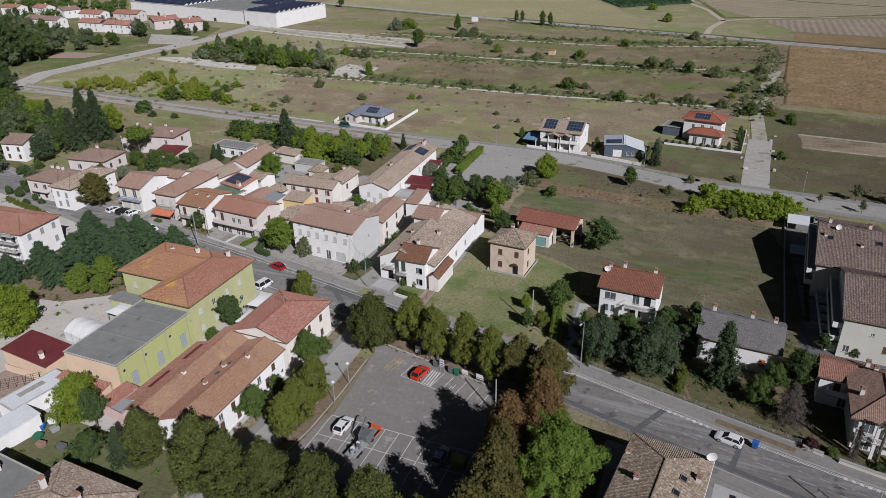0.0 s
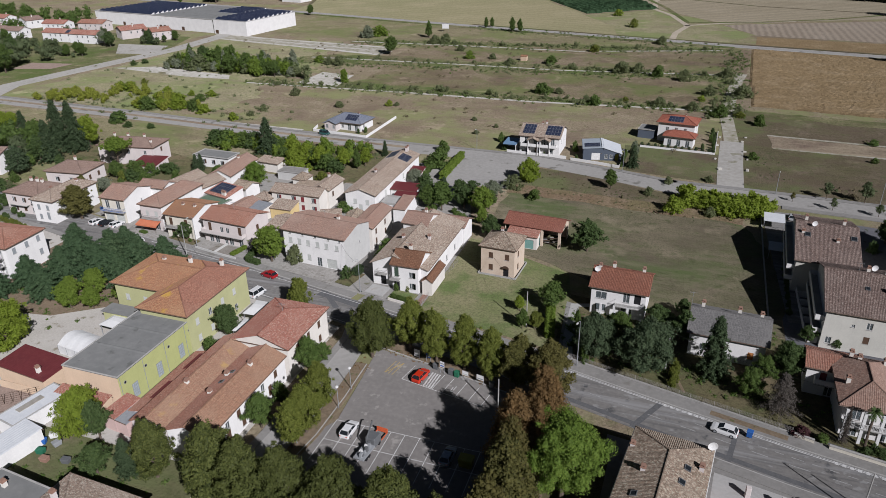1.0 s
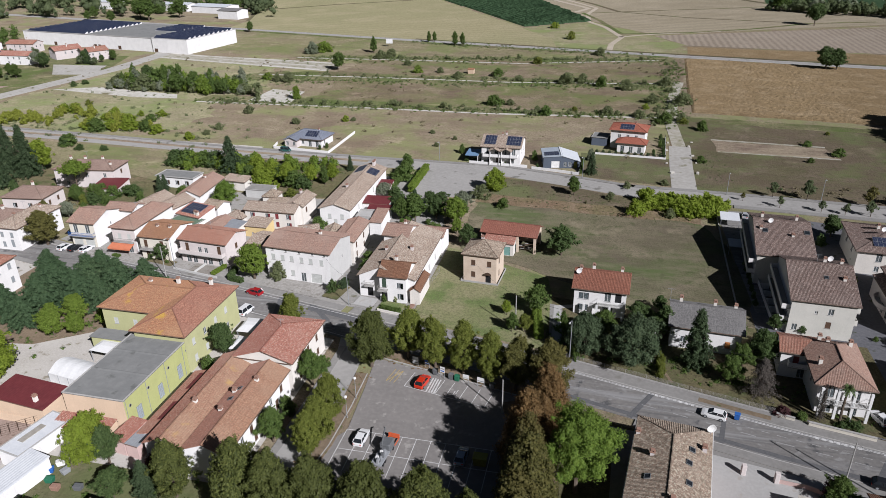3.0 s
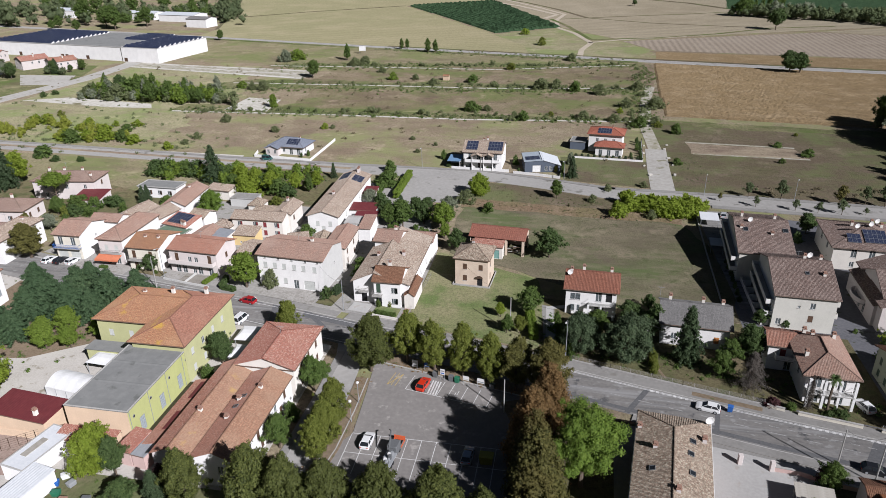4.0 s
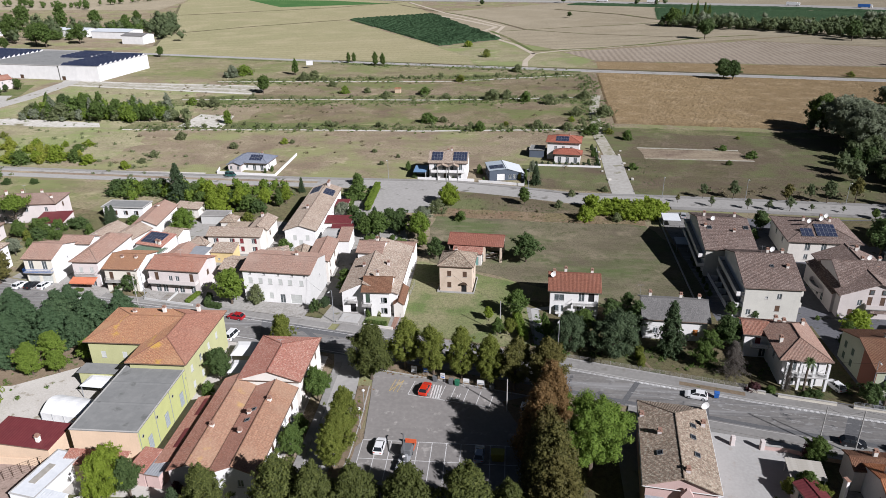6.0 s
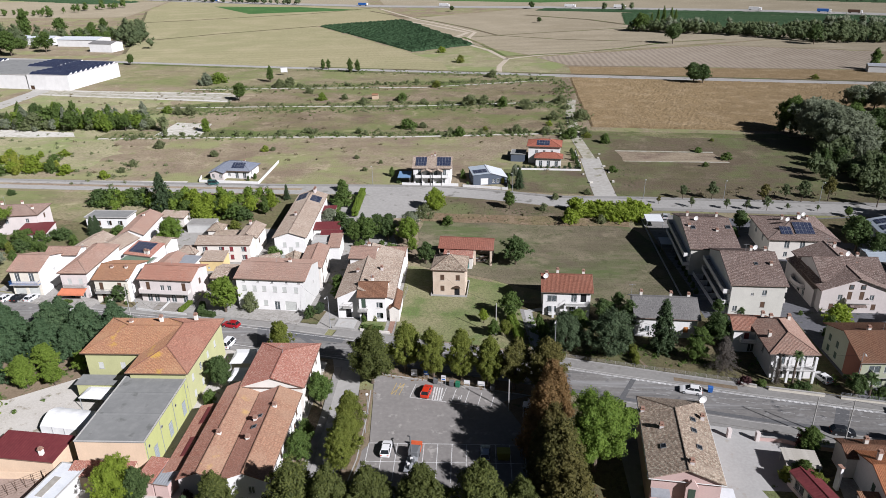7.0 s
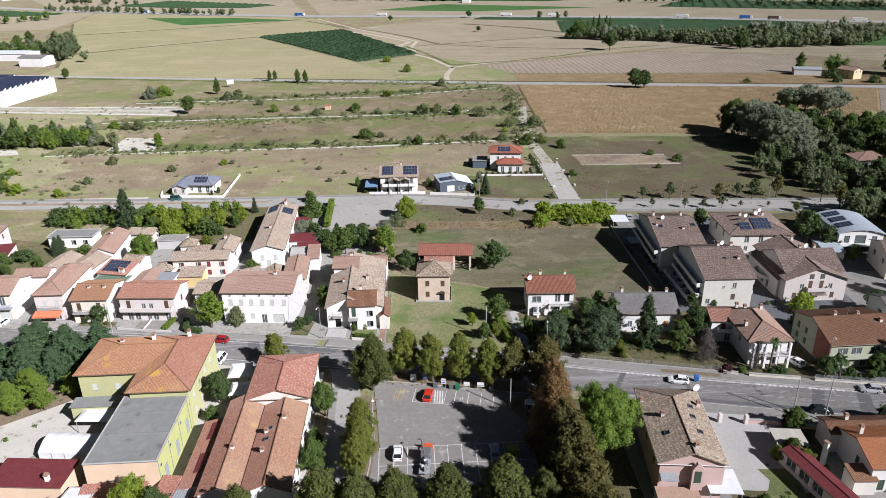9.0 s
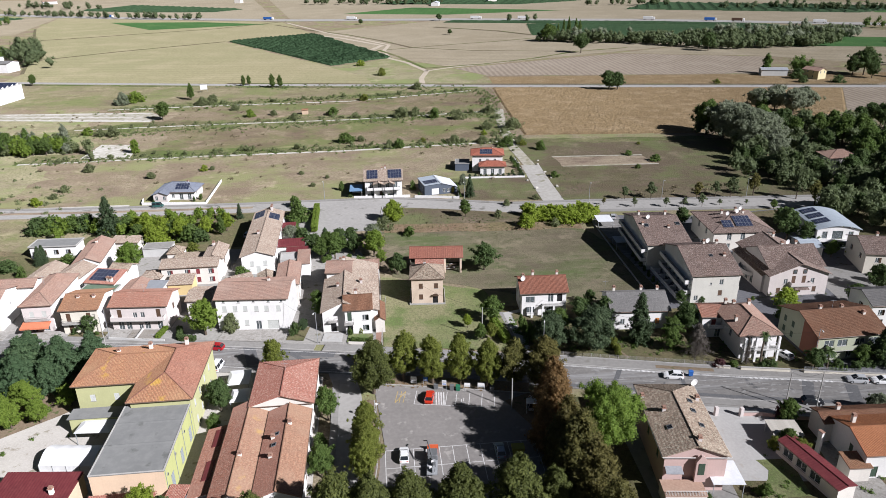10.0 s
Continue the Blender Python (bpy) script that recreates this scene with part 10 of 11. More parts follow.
for x, y, h, tn in ((-66.0, 116.1, 8.0, -104), (-16.6, 103.2, 9.6, -104), (-115.0, 124.8, 8.0, -104), (49.7, 202.2, 7.0, -95), (23.6, 203.4, 7.0, -95), (80.0, 200.0, 7.0, -95), (40.4, 94.6, 8.0, -104), (-20, 210.5, 7.0, -110), (-70, 218.8, 7.0, -95)):
    street_lamp(x, y, h, tn, "tall grey street lamp with curved arm")
for x, y in ((-52.9, 84.4), (-55.0, 69.2), (-52.6, 79.0)):
    globe_lamp(x, y, 4.2, "white globe lamp beside the lane")
for x, y, h in ((25.8, 80.2, 8.0), (30.6, 78.0, 9.0), (-28.4, 113.6, 8.0), (-1.3, 107.3, 8.0), (-26.8, 86.0, 7.0), (-114.0, 119.5, 8.4)):
    s = Shape()
    s.tube([(0, 0, 0), (0, 0, h)], [0.13, 0.09], 8)
    ob = tagged(part("utility_pole", s, "kerb"), "slim grey utility pole", "pole", "utility poles")
    ob.location = (x, y, 0.05)
wires = [((-28.4, 113.6, 8.0), (-1.3, 107.3, 8.0)), ((-28.4, 113.6, 8.0), (-42, 134, 5.5)), ((-1.3, 107.3, 8.0), (25.7, 100.5, 6.5)), ((25.8, 80.2, 8.0), (30.6, 78, 9.0)), ((30.6, 78, 9.0), (60, 72, 8.5)), ((-66, 116, 7.5), (-74, 124, 7.0)), ((-114, 119.5, 8.2), (-98, 105, 9.5)), ((40.4, 94.6, 7.6), (25.7, 100.5, 6.5))]
for a, b2 in wires:
    a, b2 = Vector(a), Vector(b2)
    s = Shape()
    s.tube([a.lerp(b2, k / 6) - Vector((0, 0, 1.0 * (1 - (k / 3 - 1) ** 2))) for k in range(7)], [0.02] * 7, 4)
    tagged(part("cable", s, "black"), "thin black overhead cable", "cable", "overhead cables")


def sign_board(x, y, w, h, z0, turn, label, face="white_paint", stripes=("red_paint", "blue")):
    top = empty("notice_board", x, y, 0.1, turn, label=label, category="sign")
    for sx in (-w / 2 + 0.05, w / 2 - 0.05):
        s = Shape()
        s.tube([(sx, 0, 0), (sx, 0, z0 + h)], [0.04, 0.04], 6)
        part("post", s, "steel", top)
    s = Shape()
    s.box(-w / 2, -0.06, z0, w / 2, -0.02, z0 + h)
    part("board", s, face, top)
    for k, key in enumerate(stripes):
        s = Shape()
        s.box(-w / 2 + 0.1, -0.075, z0 + h * (0.15 + 0.4 * k), w / 2 - 0.1, -0.062, z0 + h * (0.35 + 0.4 * k))
        part("bar", s, key, top)


sign_board(-39.2, 93.6, 0.9, 1.2, 1.4, -11, "white notice with blue field under the trees", "white_paint", ("blue", "shut_grey"))
sign_board(-45.2, 96.6, 1.2, 1.6, 0.4, -11, "white information board under the trees", "white_paint", ("shut_grey", "shut_pale"))
sign_board(-42.8, 96.2, 1.0, 1.0, 1.0, -11, "blue and white sign under the trees", "blue", ("white_paint",))
sign_board(-34.6, 92.8, 1.2, 0.9, 1.2, -11, "white sign beside the avenue", "white_paint", ("shut_pale",))
sign_board(-31.8, 92.6, 1.4, 1.0, 1.0, -11, "white notice board in the shade", "white_paint", ("shut_grey",))
sign_board(-160.8, 451.0, 4.4, 3.0, 2.0, 10, "far white hoarding beside the highway", "white_paint", ())


def bin_box(x, y, key, label, turn=0.0, size=(0.9, 0.75, 1.1), z=0.1):
    top = empty("waste_bin", x, y, z, turn, label=label, category="bin")
    s = Shape()
    w, d, h = size
    s.loft([[(-w * 0.42, -d * 0.42, 0.08), (w * 0.42, -d * 0.42, 0.08), (w * 0.42, d * 0.42, 0.08), (-w * 0.42, d * 0.42, 0.08)], [(-w / 2, -d / 2, h), (w / 2, -d / 2, h), (w / 2, d / 2, h), (-w / 2, d / 2, h)]])
    part("tub", s, key, top)
    s = Shape()
    s.chamfer_box(-w / 2 - 0.03, -d / 2 - 0.03, h, w / 2 + 0.03, d / 2 + 0.03, h + 0.12, 0.05)
    part("lid", s, key, top)


bin_box(12.2, 92.6, "blue", "blue wheeled waste bin on the pavement", -14, z=0.24)
bin_box(-28.2, 72.9, "yellow", "large yellow-green waste container", 0, (2.2, 1.6, 1.5))
for x, y, c in ((-40.8, 94.6, "plastic_grey"), (-37.6, 93.8, "plastic_grey"), (-36.4, 93.5, "plastic_green"), (-29.6, 92.4, "plastic_grey")):
    bin_box(x, y, c, "dark wheeled waste bin under the avenue trees", -11)
for x, y, c in ((-93.6, 56.6, "blue"), (-93.0, 58.4, "white_paint"), (-92.0, 54.8, "plastic_green"), (-90.0, 53.6, "terracotta"), (-86.6, 54.4, "plastic_grey"), (-91.0, 57.0, "steel")):
    bin_box(x, y, c, "garden tub and stored clutter beside the white shed", trng.uniform(0, 80), (1.3, 0.9, 0.8))


def dish(x, y, z, size=1.25, label="white satellite dish on the roof"):
    top = empty("satellite_dish", x, y, z, -78, size, label=label, category="satellite dish", group="satellite dishes")
    s = Shape()
    rings = []
    for r, dd in ((0.0001, 0.0), (0.25, 0.03), (0.5, 0.13)):
        rings.append([(dd, r * math.cos(k * math.pi / 6), r * math.sin(k * math.pi / 6) + 0.9) for k in range(12)])
    for r, dd in ((0.5, 0.17), (0.25, 0.07), (0.0001, 0.04)):
        rings.append([(dd, r * math.cos(k * math.pi / 6), r * math.sin(k * math.pi / 6) + 0.9) for k in range(12)])
    s.loft(rings[::-1])
    part("reflector", s, "white_paint", top)
    s = Shape()
    s.tube([(0, 0, 0), (0, 0, 0.9)], [0.03, 0.03], 6)
    part("mast", s, "steel", top)


for p in ((5.6, 78.6, 7.3, 1.4), (34.6, 136.4, 10.6), (26.6, 157.6, 9.9), (52.6, 161.3, 8.2), (55.9, 162.0, 8.6), (58.0, 164.2, 8.6), (56.0, 135.0, 9.6), (-16.6, 125.8, 7.8)):
    dish(*p)


def antenna(x, y, z, h):
    s = Shape()
    s.tube([(0, 0, 0), (0, 0, h)], [0.03, 0.025], 5)
    s.tube([(-0.7, 0, h - 0.2), (0.7, 0, h - 0.2)], [0.02, 0.02], 4)
    for k in range(6):
        s.tube([(-0.6 + 0.24 * k, -0.3, h - 0.2), (-0.6 + 0.24 * k, 0.3, h - 0.2)], [0.012, 0.012], 4)
    ob = tagged(part("antenna", s, "steel"), "thin metal television aerial on the roof", "aerial", "aerials")
    ob.location = (x, y, z)


for p in ((-97, 102, 10.2, 2.6), (2.0, 119.6, 7.0, 3.0), (-108.0, 132.4, 7.8, 2.2), (-81, 130.2, 9.8, 2.2), (-57, 123.2, 8.3, 2.0), (31.5, 134, 11.2, 2.4), (54, 141, 10.0, 2.2), (-70, 92, 8.2, 2.0), (-133, 138, 8.8, 2.4), (-165, 134, 8.2, 2.4), (-178, 176, 7.8, 3.0), (48, 102.6, 8.3, 2.2)):
    antenna(*p)


def skylight(at, w=0.8, d=1.0):
    top = new("skylight")
    top.matrix_basis = at
    tagged(top, "roof window with dark glass", "skylight", "skylights")
    s = Shape()
    for x0, y0, x1, y1 in ((-w / 2, -d / 2, w / 2, -d / 2 + 0.08), (-w / 2, d / 2 - 0.08, w / 2, d / 2), (-w / 2, -d / 2 + 0.08, -w / 2 + 0.08, d / 2 - 0.08), (w / 2 - 0.08, -d / 2 + 0.08, w / 2, d / 2 - 0.08)):
        s.box(x0, y0, 0, x1, y1, 0.14)
    part("sash", s, "plastic_grey", top)
    s = Shape()
    s.box(-w / 2 + 0.08, -d / 2 + 0.08, 0.05, w / 2 - 0.08, d / 2 - 0.08, 0.09)
    part("pane", s, "glass_dark", top)


for lx, ly, face in ((-2.8, -4.0, "W"), (2.6, -3.6, "E"), (2.4, 0.4, "E"), (2.7, 3.4, "E")):
    skylight(on_slope(-0.6, 70.2, -7, lx, ly, 7.2 + 2.1 * (1 - abs(lx) / 5.5) + 0.06, 20.9, face), 1.0, 0.9)
for lx, ly in ((1.4, 3.2), (1.6, 0.4)):
    skylight(on_slope(-68.5, 72.0, 0, -lx, ly, 5.3 + 1.6 * (1 - lx / 3.9) + 0.06, 22.3, "W"), 0.8, 0.9)
for lx, ly in ((-3.9, -3.2), (5.2, -2.7)):
    skylight(on_slope(29.2, 157.2, -4, lx, ly, 7.6 + 3.0 * (ly + 13.0) / 14.9 + 0.06, 11.4), 1.2, 1.5)
skylight(on_slope(31.9, 133.1, -3, 0.9, -3.4, 8.2 + 3.4 * (-3.4 + 10.6) / 11.5 + 0.06, 16.5), 0.8, 0.9)
s = Shape()
s.box(-0.6, -2.2, 3.08, 0.6, 2.2, 3.2)
ob = tagged(part("skylight", s, "beige_sheet"), "long dusty skylight on the white shed", "skylight")
ob.matrix_basis = pose(-99.9, 61.0, 0, 0, 0, -10)
for y0, a0 in ((79.0, 0.4), (70.5, -0.3)):
    s = Shape()
    s.box(-0.7, -2.4, 0, 0.7, 2.4, 0.1)
    ob = tagged(part("roof_patch", s, "maroon"), "darker red patched strip of tiles on the lean-to", "roof patch")
    ob.matrix_basis = pose(-80.9, y0, 3.56, 0, -12.8, 0)

# path, garden bed, field objects
band("path", [(-13.8, 126.5), (-20.6, 124.8), (-19.8, 112), (-18.6, 105.2)], 0.9, -0.9, 0.10, "paving", "pale paved garden path", "path", 0.04)
band("path", [(-0.6, 108.5), (2.2, 101.2)], 0.25, -0.25, 0.10, "soil", "narrow trodden garden path", "path", 0.04)
band("path", [(-52.2, 114), (-51.8, 126)], 0.6, -0.6, 0.10, "terracotta", "narrow brick path beside the house", "path", 0.04)

# ---- corn, orchard, far woods, weeds ----


def inside(x, y, poly):
    hit = False
    for (x0, y0), (x1, y1) in zip(poly, poly[1:] + poly[:1]):
        if (y0 > y) != (y1 > y) and x < (x1 - x0) * (y - y0) / (y1 - y0) + x0:
            hit = not hit
    return hit


def crop(name, poly, cell, height, material, label, turn=0.0):
    """A standing crop: uneven top over a field, with walls down to the ground at its edge."""
    s = Shape()
    ca, sa = math.cos(radians(turn)), math.sin(radians(turn))
    loc = [(x * ca + y * sa, -x * sa + y * ca) for x, y in poly]
    x0, x1 = min(p[0] for p in loc), max(p[0] for p in loc)
    y0, y1 = min(p[1] for p in loc), max(p[1] for p in loc)
    nx, ny = int((x1 - x0) / cell[0]), int((y1 - y0) / cell[1])
    on = [[inside(x0 + (i + 0.5) * cell[0], y0 + (j + 0.5) * cell[1], loc) for j in range(ny)] for i in range(nx)]
    idx = {}

    def vert(i, j, up):
        if (i, j, up) not in idx:
            u, w = x0 + i * cell[0], y0 + j * cell[1]
            x, y = u * ca - w * sa, u * sa + w * ca
            idx[(i, j, up)] = len(s.v)
            edge = any(not (0 <= p < nx and 0 <= q < ny and on[p][q]) for p in (i - 1, i) for q in (j - 1, j))
            s.v.append((x, y, height(u, w) * (0.05 if edge else 1.0) if up else -0.05))
        return idx[(i, j, up)]
    for i in range(nx):
        for j in range(ny):
            if not on[i][j]:
                continue
            s.f.append((vert(i, j, 1), vert(i + 1, j, 1), vert(i + 1, j + 1, 1), vert(i, j + 1, 1)))
            for di, dj, a, b2 in ((-1, 0, (0, 1), (0, 0)), (1, 0, (1, 0), (1, 1)), (0, -1, (0, 0), (1, 0)), (0, 1, (1, 1), (0, 1))):
                p, q = i + di, j + dj
                if not (0 <= p < nx and 0 <= q < ny and on[p][q]):
                    s.f.append((vert(i + a[0], j + a[1], 0), vert(i + b2[0], j + b2[1], 0), vert(i + b2[0], j + b2[1], 1), vert(i + a[0], j + a[1], 1)))
    return tagged(part(name, s, material), label, "crop", kind="stuff")


corn_poly = [(21, 304), (103, 294.5), (203, 328), (243, 392), (27, 433)]
crop("corn_field", corn_poly, (1.1, 0.8), lambda u, w: 0.6 + 0.38 * noise.noise((u * 0.9, w * 0.9, 0)) + 0.15 * noise.noise((u * 0.15, w * 0.15, 4)), "corn", "dense field of ripe rusty brown corn", -3)
orchard_poly = [(-199, 753), (-114, 808), (-33, 594), (-83, 556)]
crop("orchard", orchard_poly, (1.3, 3.0), lambda u, w: 1.2 + 0.9 * max(0.0, math.sin(u * 2 * math.pi / 5.2)) + 0.8 * noise.noise((u * 0.35, w * 0.35, 1)), "orchard", "dense dark green orchard in rows", 30)
crop("orchard", [(60, 930), (290, 852), (400, 790), (420, 760), (300, 815), (40, 905)], (2.0, 4.0), lambda u, w: 1.3 + 0.6 * noise.noise((u * 0.2, w * 0.2, 3)), "orchard", "far dark green orchard along the motorway", -20)
crop("orchard", [(240, 622), (298, 602), (340, 588), (350, 600), (262, 646)], (2.0, 3.0), lambda u, w: 1.5 + 0.5 * math.sin(u), "orchard", "dark green crop plot before the wood", -20)
crop("orchard", [(120, 735), (200, 690), (300, 665), (430, 690), (500, 735), (420, 752), (300, 806), (140, 858)], (2.0, 2.5), lambda u, w: 1.2 + 0.5 * noise.noise((u * 0.2, w * 0.2, 2)), "orchard", "dark green orchard behind the far trees", -20)
for poly in ([(-900, 1250), (-620, 1100), (-560, 1130), (-860, 1330)], [(-540, 1290), (-420, 1220), (-300, 1190), (-260, 1240), (-480, 1400)], [(330, 1050), (600, 900), (760, 960), (420, 1180)], [(-40, 1290), (200, 1210), (330, 1270), (40, 1400)], [(520, 700), (700, 610), (900, 660), (640, 800)], [(600, 560), (900, 430), (1000, 500), (640, 640)]):
    crop("orchard", poly, (4.0, 6.0), lambda u, w: 1.2 + 1.6 * max(0.0, math.sin(u * 2 * math.pi / 16)), "orchard", "far dark green orchard block", -20)


def wood(label, lines, per_metre, h, material, seed, spread, leaves=110, low=False):
    """A far belt of trees as one mass of foliage."""
    rs = random.Random(seed)
    blobs = []
    count = 0
    for (ax, ay), (bx, by) in lines:
        n = max(1, int(math.hypot(bx - ax, by - ay) * per_metre))
        for k in range(n):
            f = (k + rs.random()) / n
            x, y = ax + (bx - ax) * f + rs.uniform(-spread, spread), ay + (by - ay) * f + rs.uniform(-spread, spread)
            hh = rs.uniform(*h)
            count += 1
            if low:
                for j in range(4):
                    th = rs.uniform(0, 6.3)
                    q = hh * rs.uniform(0.1, 0.6)
                    blobs.append((x + math.cos(th) * q, y + math.sin(th) * q, hh * rs.uniform(0.15, 0.62), hh * rs.uniform(0.22, 0.36)))
                continue
            blobs.append((x, y, hh * 0.46, hh * 0.34))
            for j in range(6):
                th = rs.uniform(0, 6.3)
                q = hh * 0.30
                blobs.append((x + math.cos(th) * q * rs.random(), y + math.sin(th) * q * rs.random(), hh * rs.uniform(0.2, 0.84), hh * rs.uniform(0.13, 0.22)))
    me = leaf_mesh("wood", seed, material, blobs, int(leaves * 1.7) * count, 0.58 if h[1] > 11 else 0.058 * h[1] + 0.06, 0.38, 0.0, 0.72, 0.7)
    return tagged(new("far_wood", me), label, "wood", kind="stuff")


wood("far belt of dark trees between the fields", [((118, 684), (201, 645)), ((201, 645), (262, 590)), ((262, 590), (349, 590)), ((349, 590), (420, 672)), ((200, 655), (300, 640)), ((300, 640), (400, 650))], 0.8, (6, 13), "l_far_hazed", 21, 10, 70)
wood("far belt of grey-green trees", [((150, 680), (230, 640)), ((250, 640), (400, 690)), ((330, 610), (420, 640))], 0.14, (10, 17), "l_silver", 22, 12, 90)
wood("far line of trees along the motorway", [((-640, 1222), (-420, 1105)), ((-420, 1105), (-330, 1062)), ((-330, 1062), (-280, 1045)), ((120, 900), (160, 890))], 0.14, (7, 12), "l_far_hazed", 23, 7)
wood("far woods beyond the motorway", [((-160, 1330), (40, 1260)), ((40, 1260), (80, 1260)), ((-120, 1360), (60, 1300)), ((-700, 1420), (-500, 1300)), ((300, 1150), (420, 1100)), ((560, 980), (700, 900)), ((460, 1020), (640, 940)), ((700, 860), (900, 800))], 0.12, (8, 15), "l_far_hazed", 24, 14)
wood("far scattered trees and hedges", [((520, 760), (760, 640)), ((480, 720), (520, 690)), ((600, 700), (900, 560)), ((430, 600), (560, 520)), ((330, 480), (420, 440)), ((240, 470), (262, 440)), ((300, 430), (360, 400)), ((-900, 1000), (-560, 900)), ((-620, 900), (-540, 1040))], 0.10, (7, 14), "l_green", 25, 10)
wood("dark trees beside the far industrial sheds", [((-560, 560), (-440, 590)), ((-470, 640), (-380, 655)), ((-620, 620), (-480, 690)), ((-380, 690), (-350, 640)), ((-360, 650), (-320, 600)), ((-700, 560), (-560, 640))], 0.2, (10, 20), "l_far_hazed", 26, 14)
wood("tall green hedge behind the far sheds", [((-440, 655), (-372, 640)), ((-430, 690), (-380, 668)), ((-470, 610), (-420, 598))], 0.3, (6, 11), "l_green", 30, 5, 150)
wood("woods at the western village edge", [((-560, 370), (-420, 330)), ((-420, 330), (-350, 290)), ((-370, 300), (-345, 250)), ((-400, 290), (-360, 240)), ((-480, 330), (-400, 250))], 0.22, (8, 15), "l_far_hazed", 27, 12)
wood("green trees between the far estate houses", [((-540, 416), (-446, 414)), ((-530, 432), (-440, 436)), ((-480, 376), (-440, 378)), ((-560, 470), (-520, 400)), ((-440, 408), (-420, 408))], 0.2, (6, 12), "l_green", 28, 6)
tree("silver", -351.7, 351.0, 9.0, "grey-green spreading cedar on the far estate", fat=0.9)
tree("fir", -327.0, 364.0, 9.0, "dark conifer on the far estate", fat=1.2)
wood("undergrowth of the eastern wood", [((105, 285), (180, 300)), ((110, 250), (190, 280)), ((98, 215), (200, 250)), ((96, 228), (130, 200)), ((110, 205), (150, 185)), ((120, 190), (220, 215)), ((120, 178), (240, 200)), ((100, 240), (130, 205))], 0.3, (6, 11), "l_far_hazed", 29, 10, 140)
wood("yellow-green thicket beside the estate road", [((-280, 234), (-246, 238)), ((-276, 242), (-250, 244)), ((-256, 252), (-240, 254)), ((-226, 233), (-200, 237)), ((-240, 250), (-215, 246))], 0.75, (1.4, 4.6), "l_thicket", 51, 4.2, 130)
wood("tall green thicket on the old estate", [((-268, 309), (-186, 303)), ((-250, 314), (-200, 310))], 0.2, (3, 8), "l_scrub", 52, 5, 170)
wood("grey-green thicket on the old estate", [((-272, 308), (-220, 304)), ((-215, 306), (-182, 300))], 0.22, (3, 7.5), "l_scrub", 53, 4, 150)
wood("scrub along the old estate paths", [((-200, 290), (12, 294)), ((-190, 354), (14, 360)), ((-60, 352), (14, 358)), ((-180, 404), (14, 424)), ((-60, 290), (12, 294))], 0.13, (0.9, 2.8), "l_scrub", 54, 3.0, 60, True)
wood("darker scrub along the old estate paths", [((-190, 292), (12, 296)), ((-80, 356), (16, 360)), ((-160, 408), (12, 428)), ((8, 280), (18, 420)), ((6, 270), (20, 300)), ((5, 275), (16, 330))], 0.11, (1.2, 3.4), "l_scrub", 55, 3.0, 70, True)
wood("hedge of green bushes behind the village", [((-165, 199), (-100, 203)), ((-150, 192), (-108, 196))], 0.25, (3, 6), "l_light", 56, 3, 170)
wood("garden shrubs beside the car park", [((-79, 205), (-76, 184)), ((-72, 176), (-66, 162)), ((-64, 174), (-52, 168)), ((-62, 162), (-52, 156))], 0.45, (1.6, 3.6), "l_green", 57, 2, 200)
wood("yellow-green hedge along the estate road", [((-2, 192.5), (21, 189.5)), ((-1, 190.5), (20, 188))], 0.6, (2.6, 5.2), "l_yellow", 58, 1.2, 170)
wood("dry scrub on the bank", [((-48, 200), (-5, 190)), ((-48, 192), (14, 184))], 0.05, (0.5, 1.2), "l_dry", 59, 2.5, 60, True)
for x, y, h in ((131, 588, 16), (35, 760, 6), (-62, 905, 7), (40, 930, 9), (241, 577, 15)):
    tree("wide_dark", x, y, h, "lone far tree in the stubble field", fat=0.9, group="lone field trees")


for x, y, h in ((98.4, 411.0, 12.5), (103.6, 410.0, 11.5)):
    tree("dark", x, y, h, "dense round dark tree beside the highway", fat=1.15, group="trees beside the highway")
tree("silver", 41.4, 75.8, 4.6, "grey-green tree beside the pinkish wall", fat=0.9)


def tufts(label, areas, material, seed, r, leaves_each, size, squash=0.6):
    """Weeds: many low clumps; areas: rows (x0, y0, x1, y1, half width, count), scattered along lines."""
    rs = random.Random(seed)
    blobs = []
    for x0, y0, x1, y1, wd, n in areas:
        for k in range(n):
            f = rs.random()
            rr = rs.uniform(*r)
            blobs.append((x0 + (x1 - x0) * f + rs.gauss(0, wd), y0 + (y1 - y0) * f + rs.gauss(0, wd), -rr * 0.25, rr))
    me = leaf_mesh("weeds", seed, material, blobs, int(leaves_each * 1.5) * len(blobs), size * 0.95, 0.6, 0.0, 0.75, 0.7)
    return tagged(new("weeds", me), label, "weeds", kind="stuff")


strips = [(-210, 338, 15, 352, 5, 260), (-205, 288, 12, 292, 3, 220), (-200, 400, 16, 424, 7, 260), (-150, 470, -2, 442, 4, 120), (10, 285, 22, 425, 4, 160)]
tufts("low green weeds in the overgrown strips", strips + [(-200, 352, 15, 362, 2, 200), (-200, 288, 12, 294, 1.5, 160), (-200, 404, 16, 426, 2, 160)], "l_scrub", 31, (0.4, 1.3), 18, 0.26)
tufts("low dark bramble clumps in the meadow", strips, "l_green", 32, (0.4, 1.2), 16, 0.26)
tufts("dry brown weeds all over the meadow", [(-200, 260, 10, 262, 20, 40), (-210, 320, 15, 322, 20, 60), (-200, 380, 15, 395, 20, 80), (40, 212, 100, 208, 3, 40), (-280, 340, -220, 360, 20, 50)], "l_dry", 33, (0.4, 1.3), 20, 0.3)
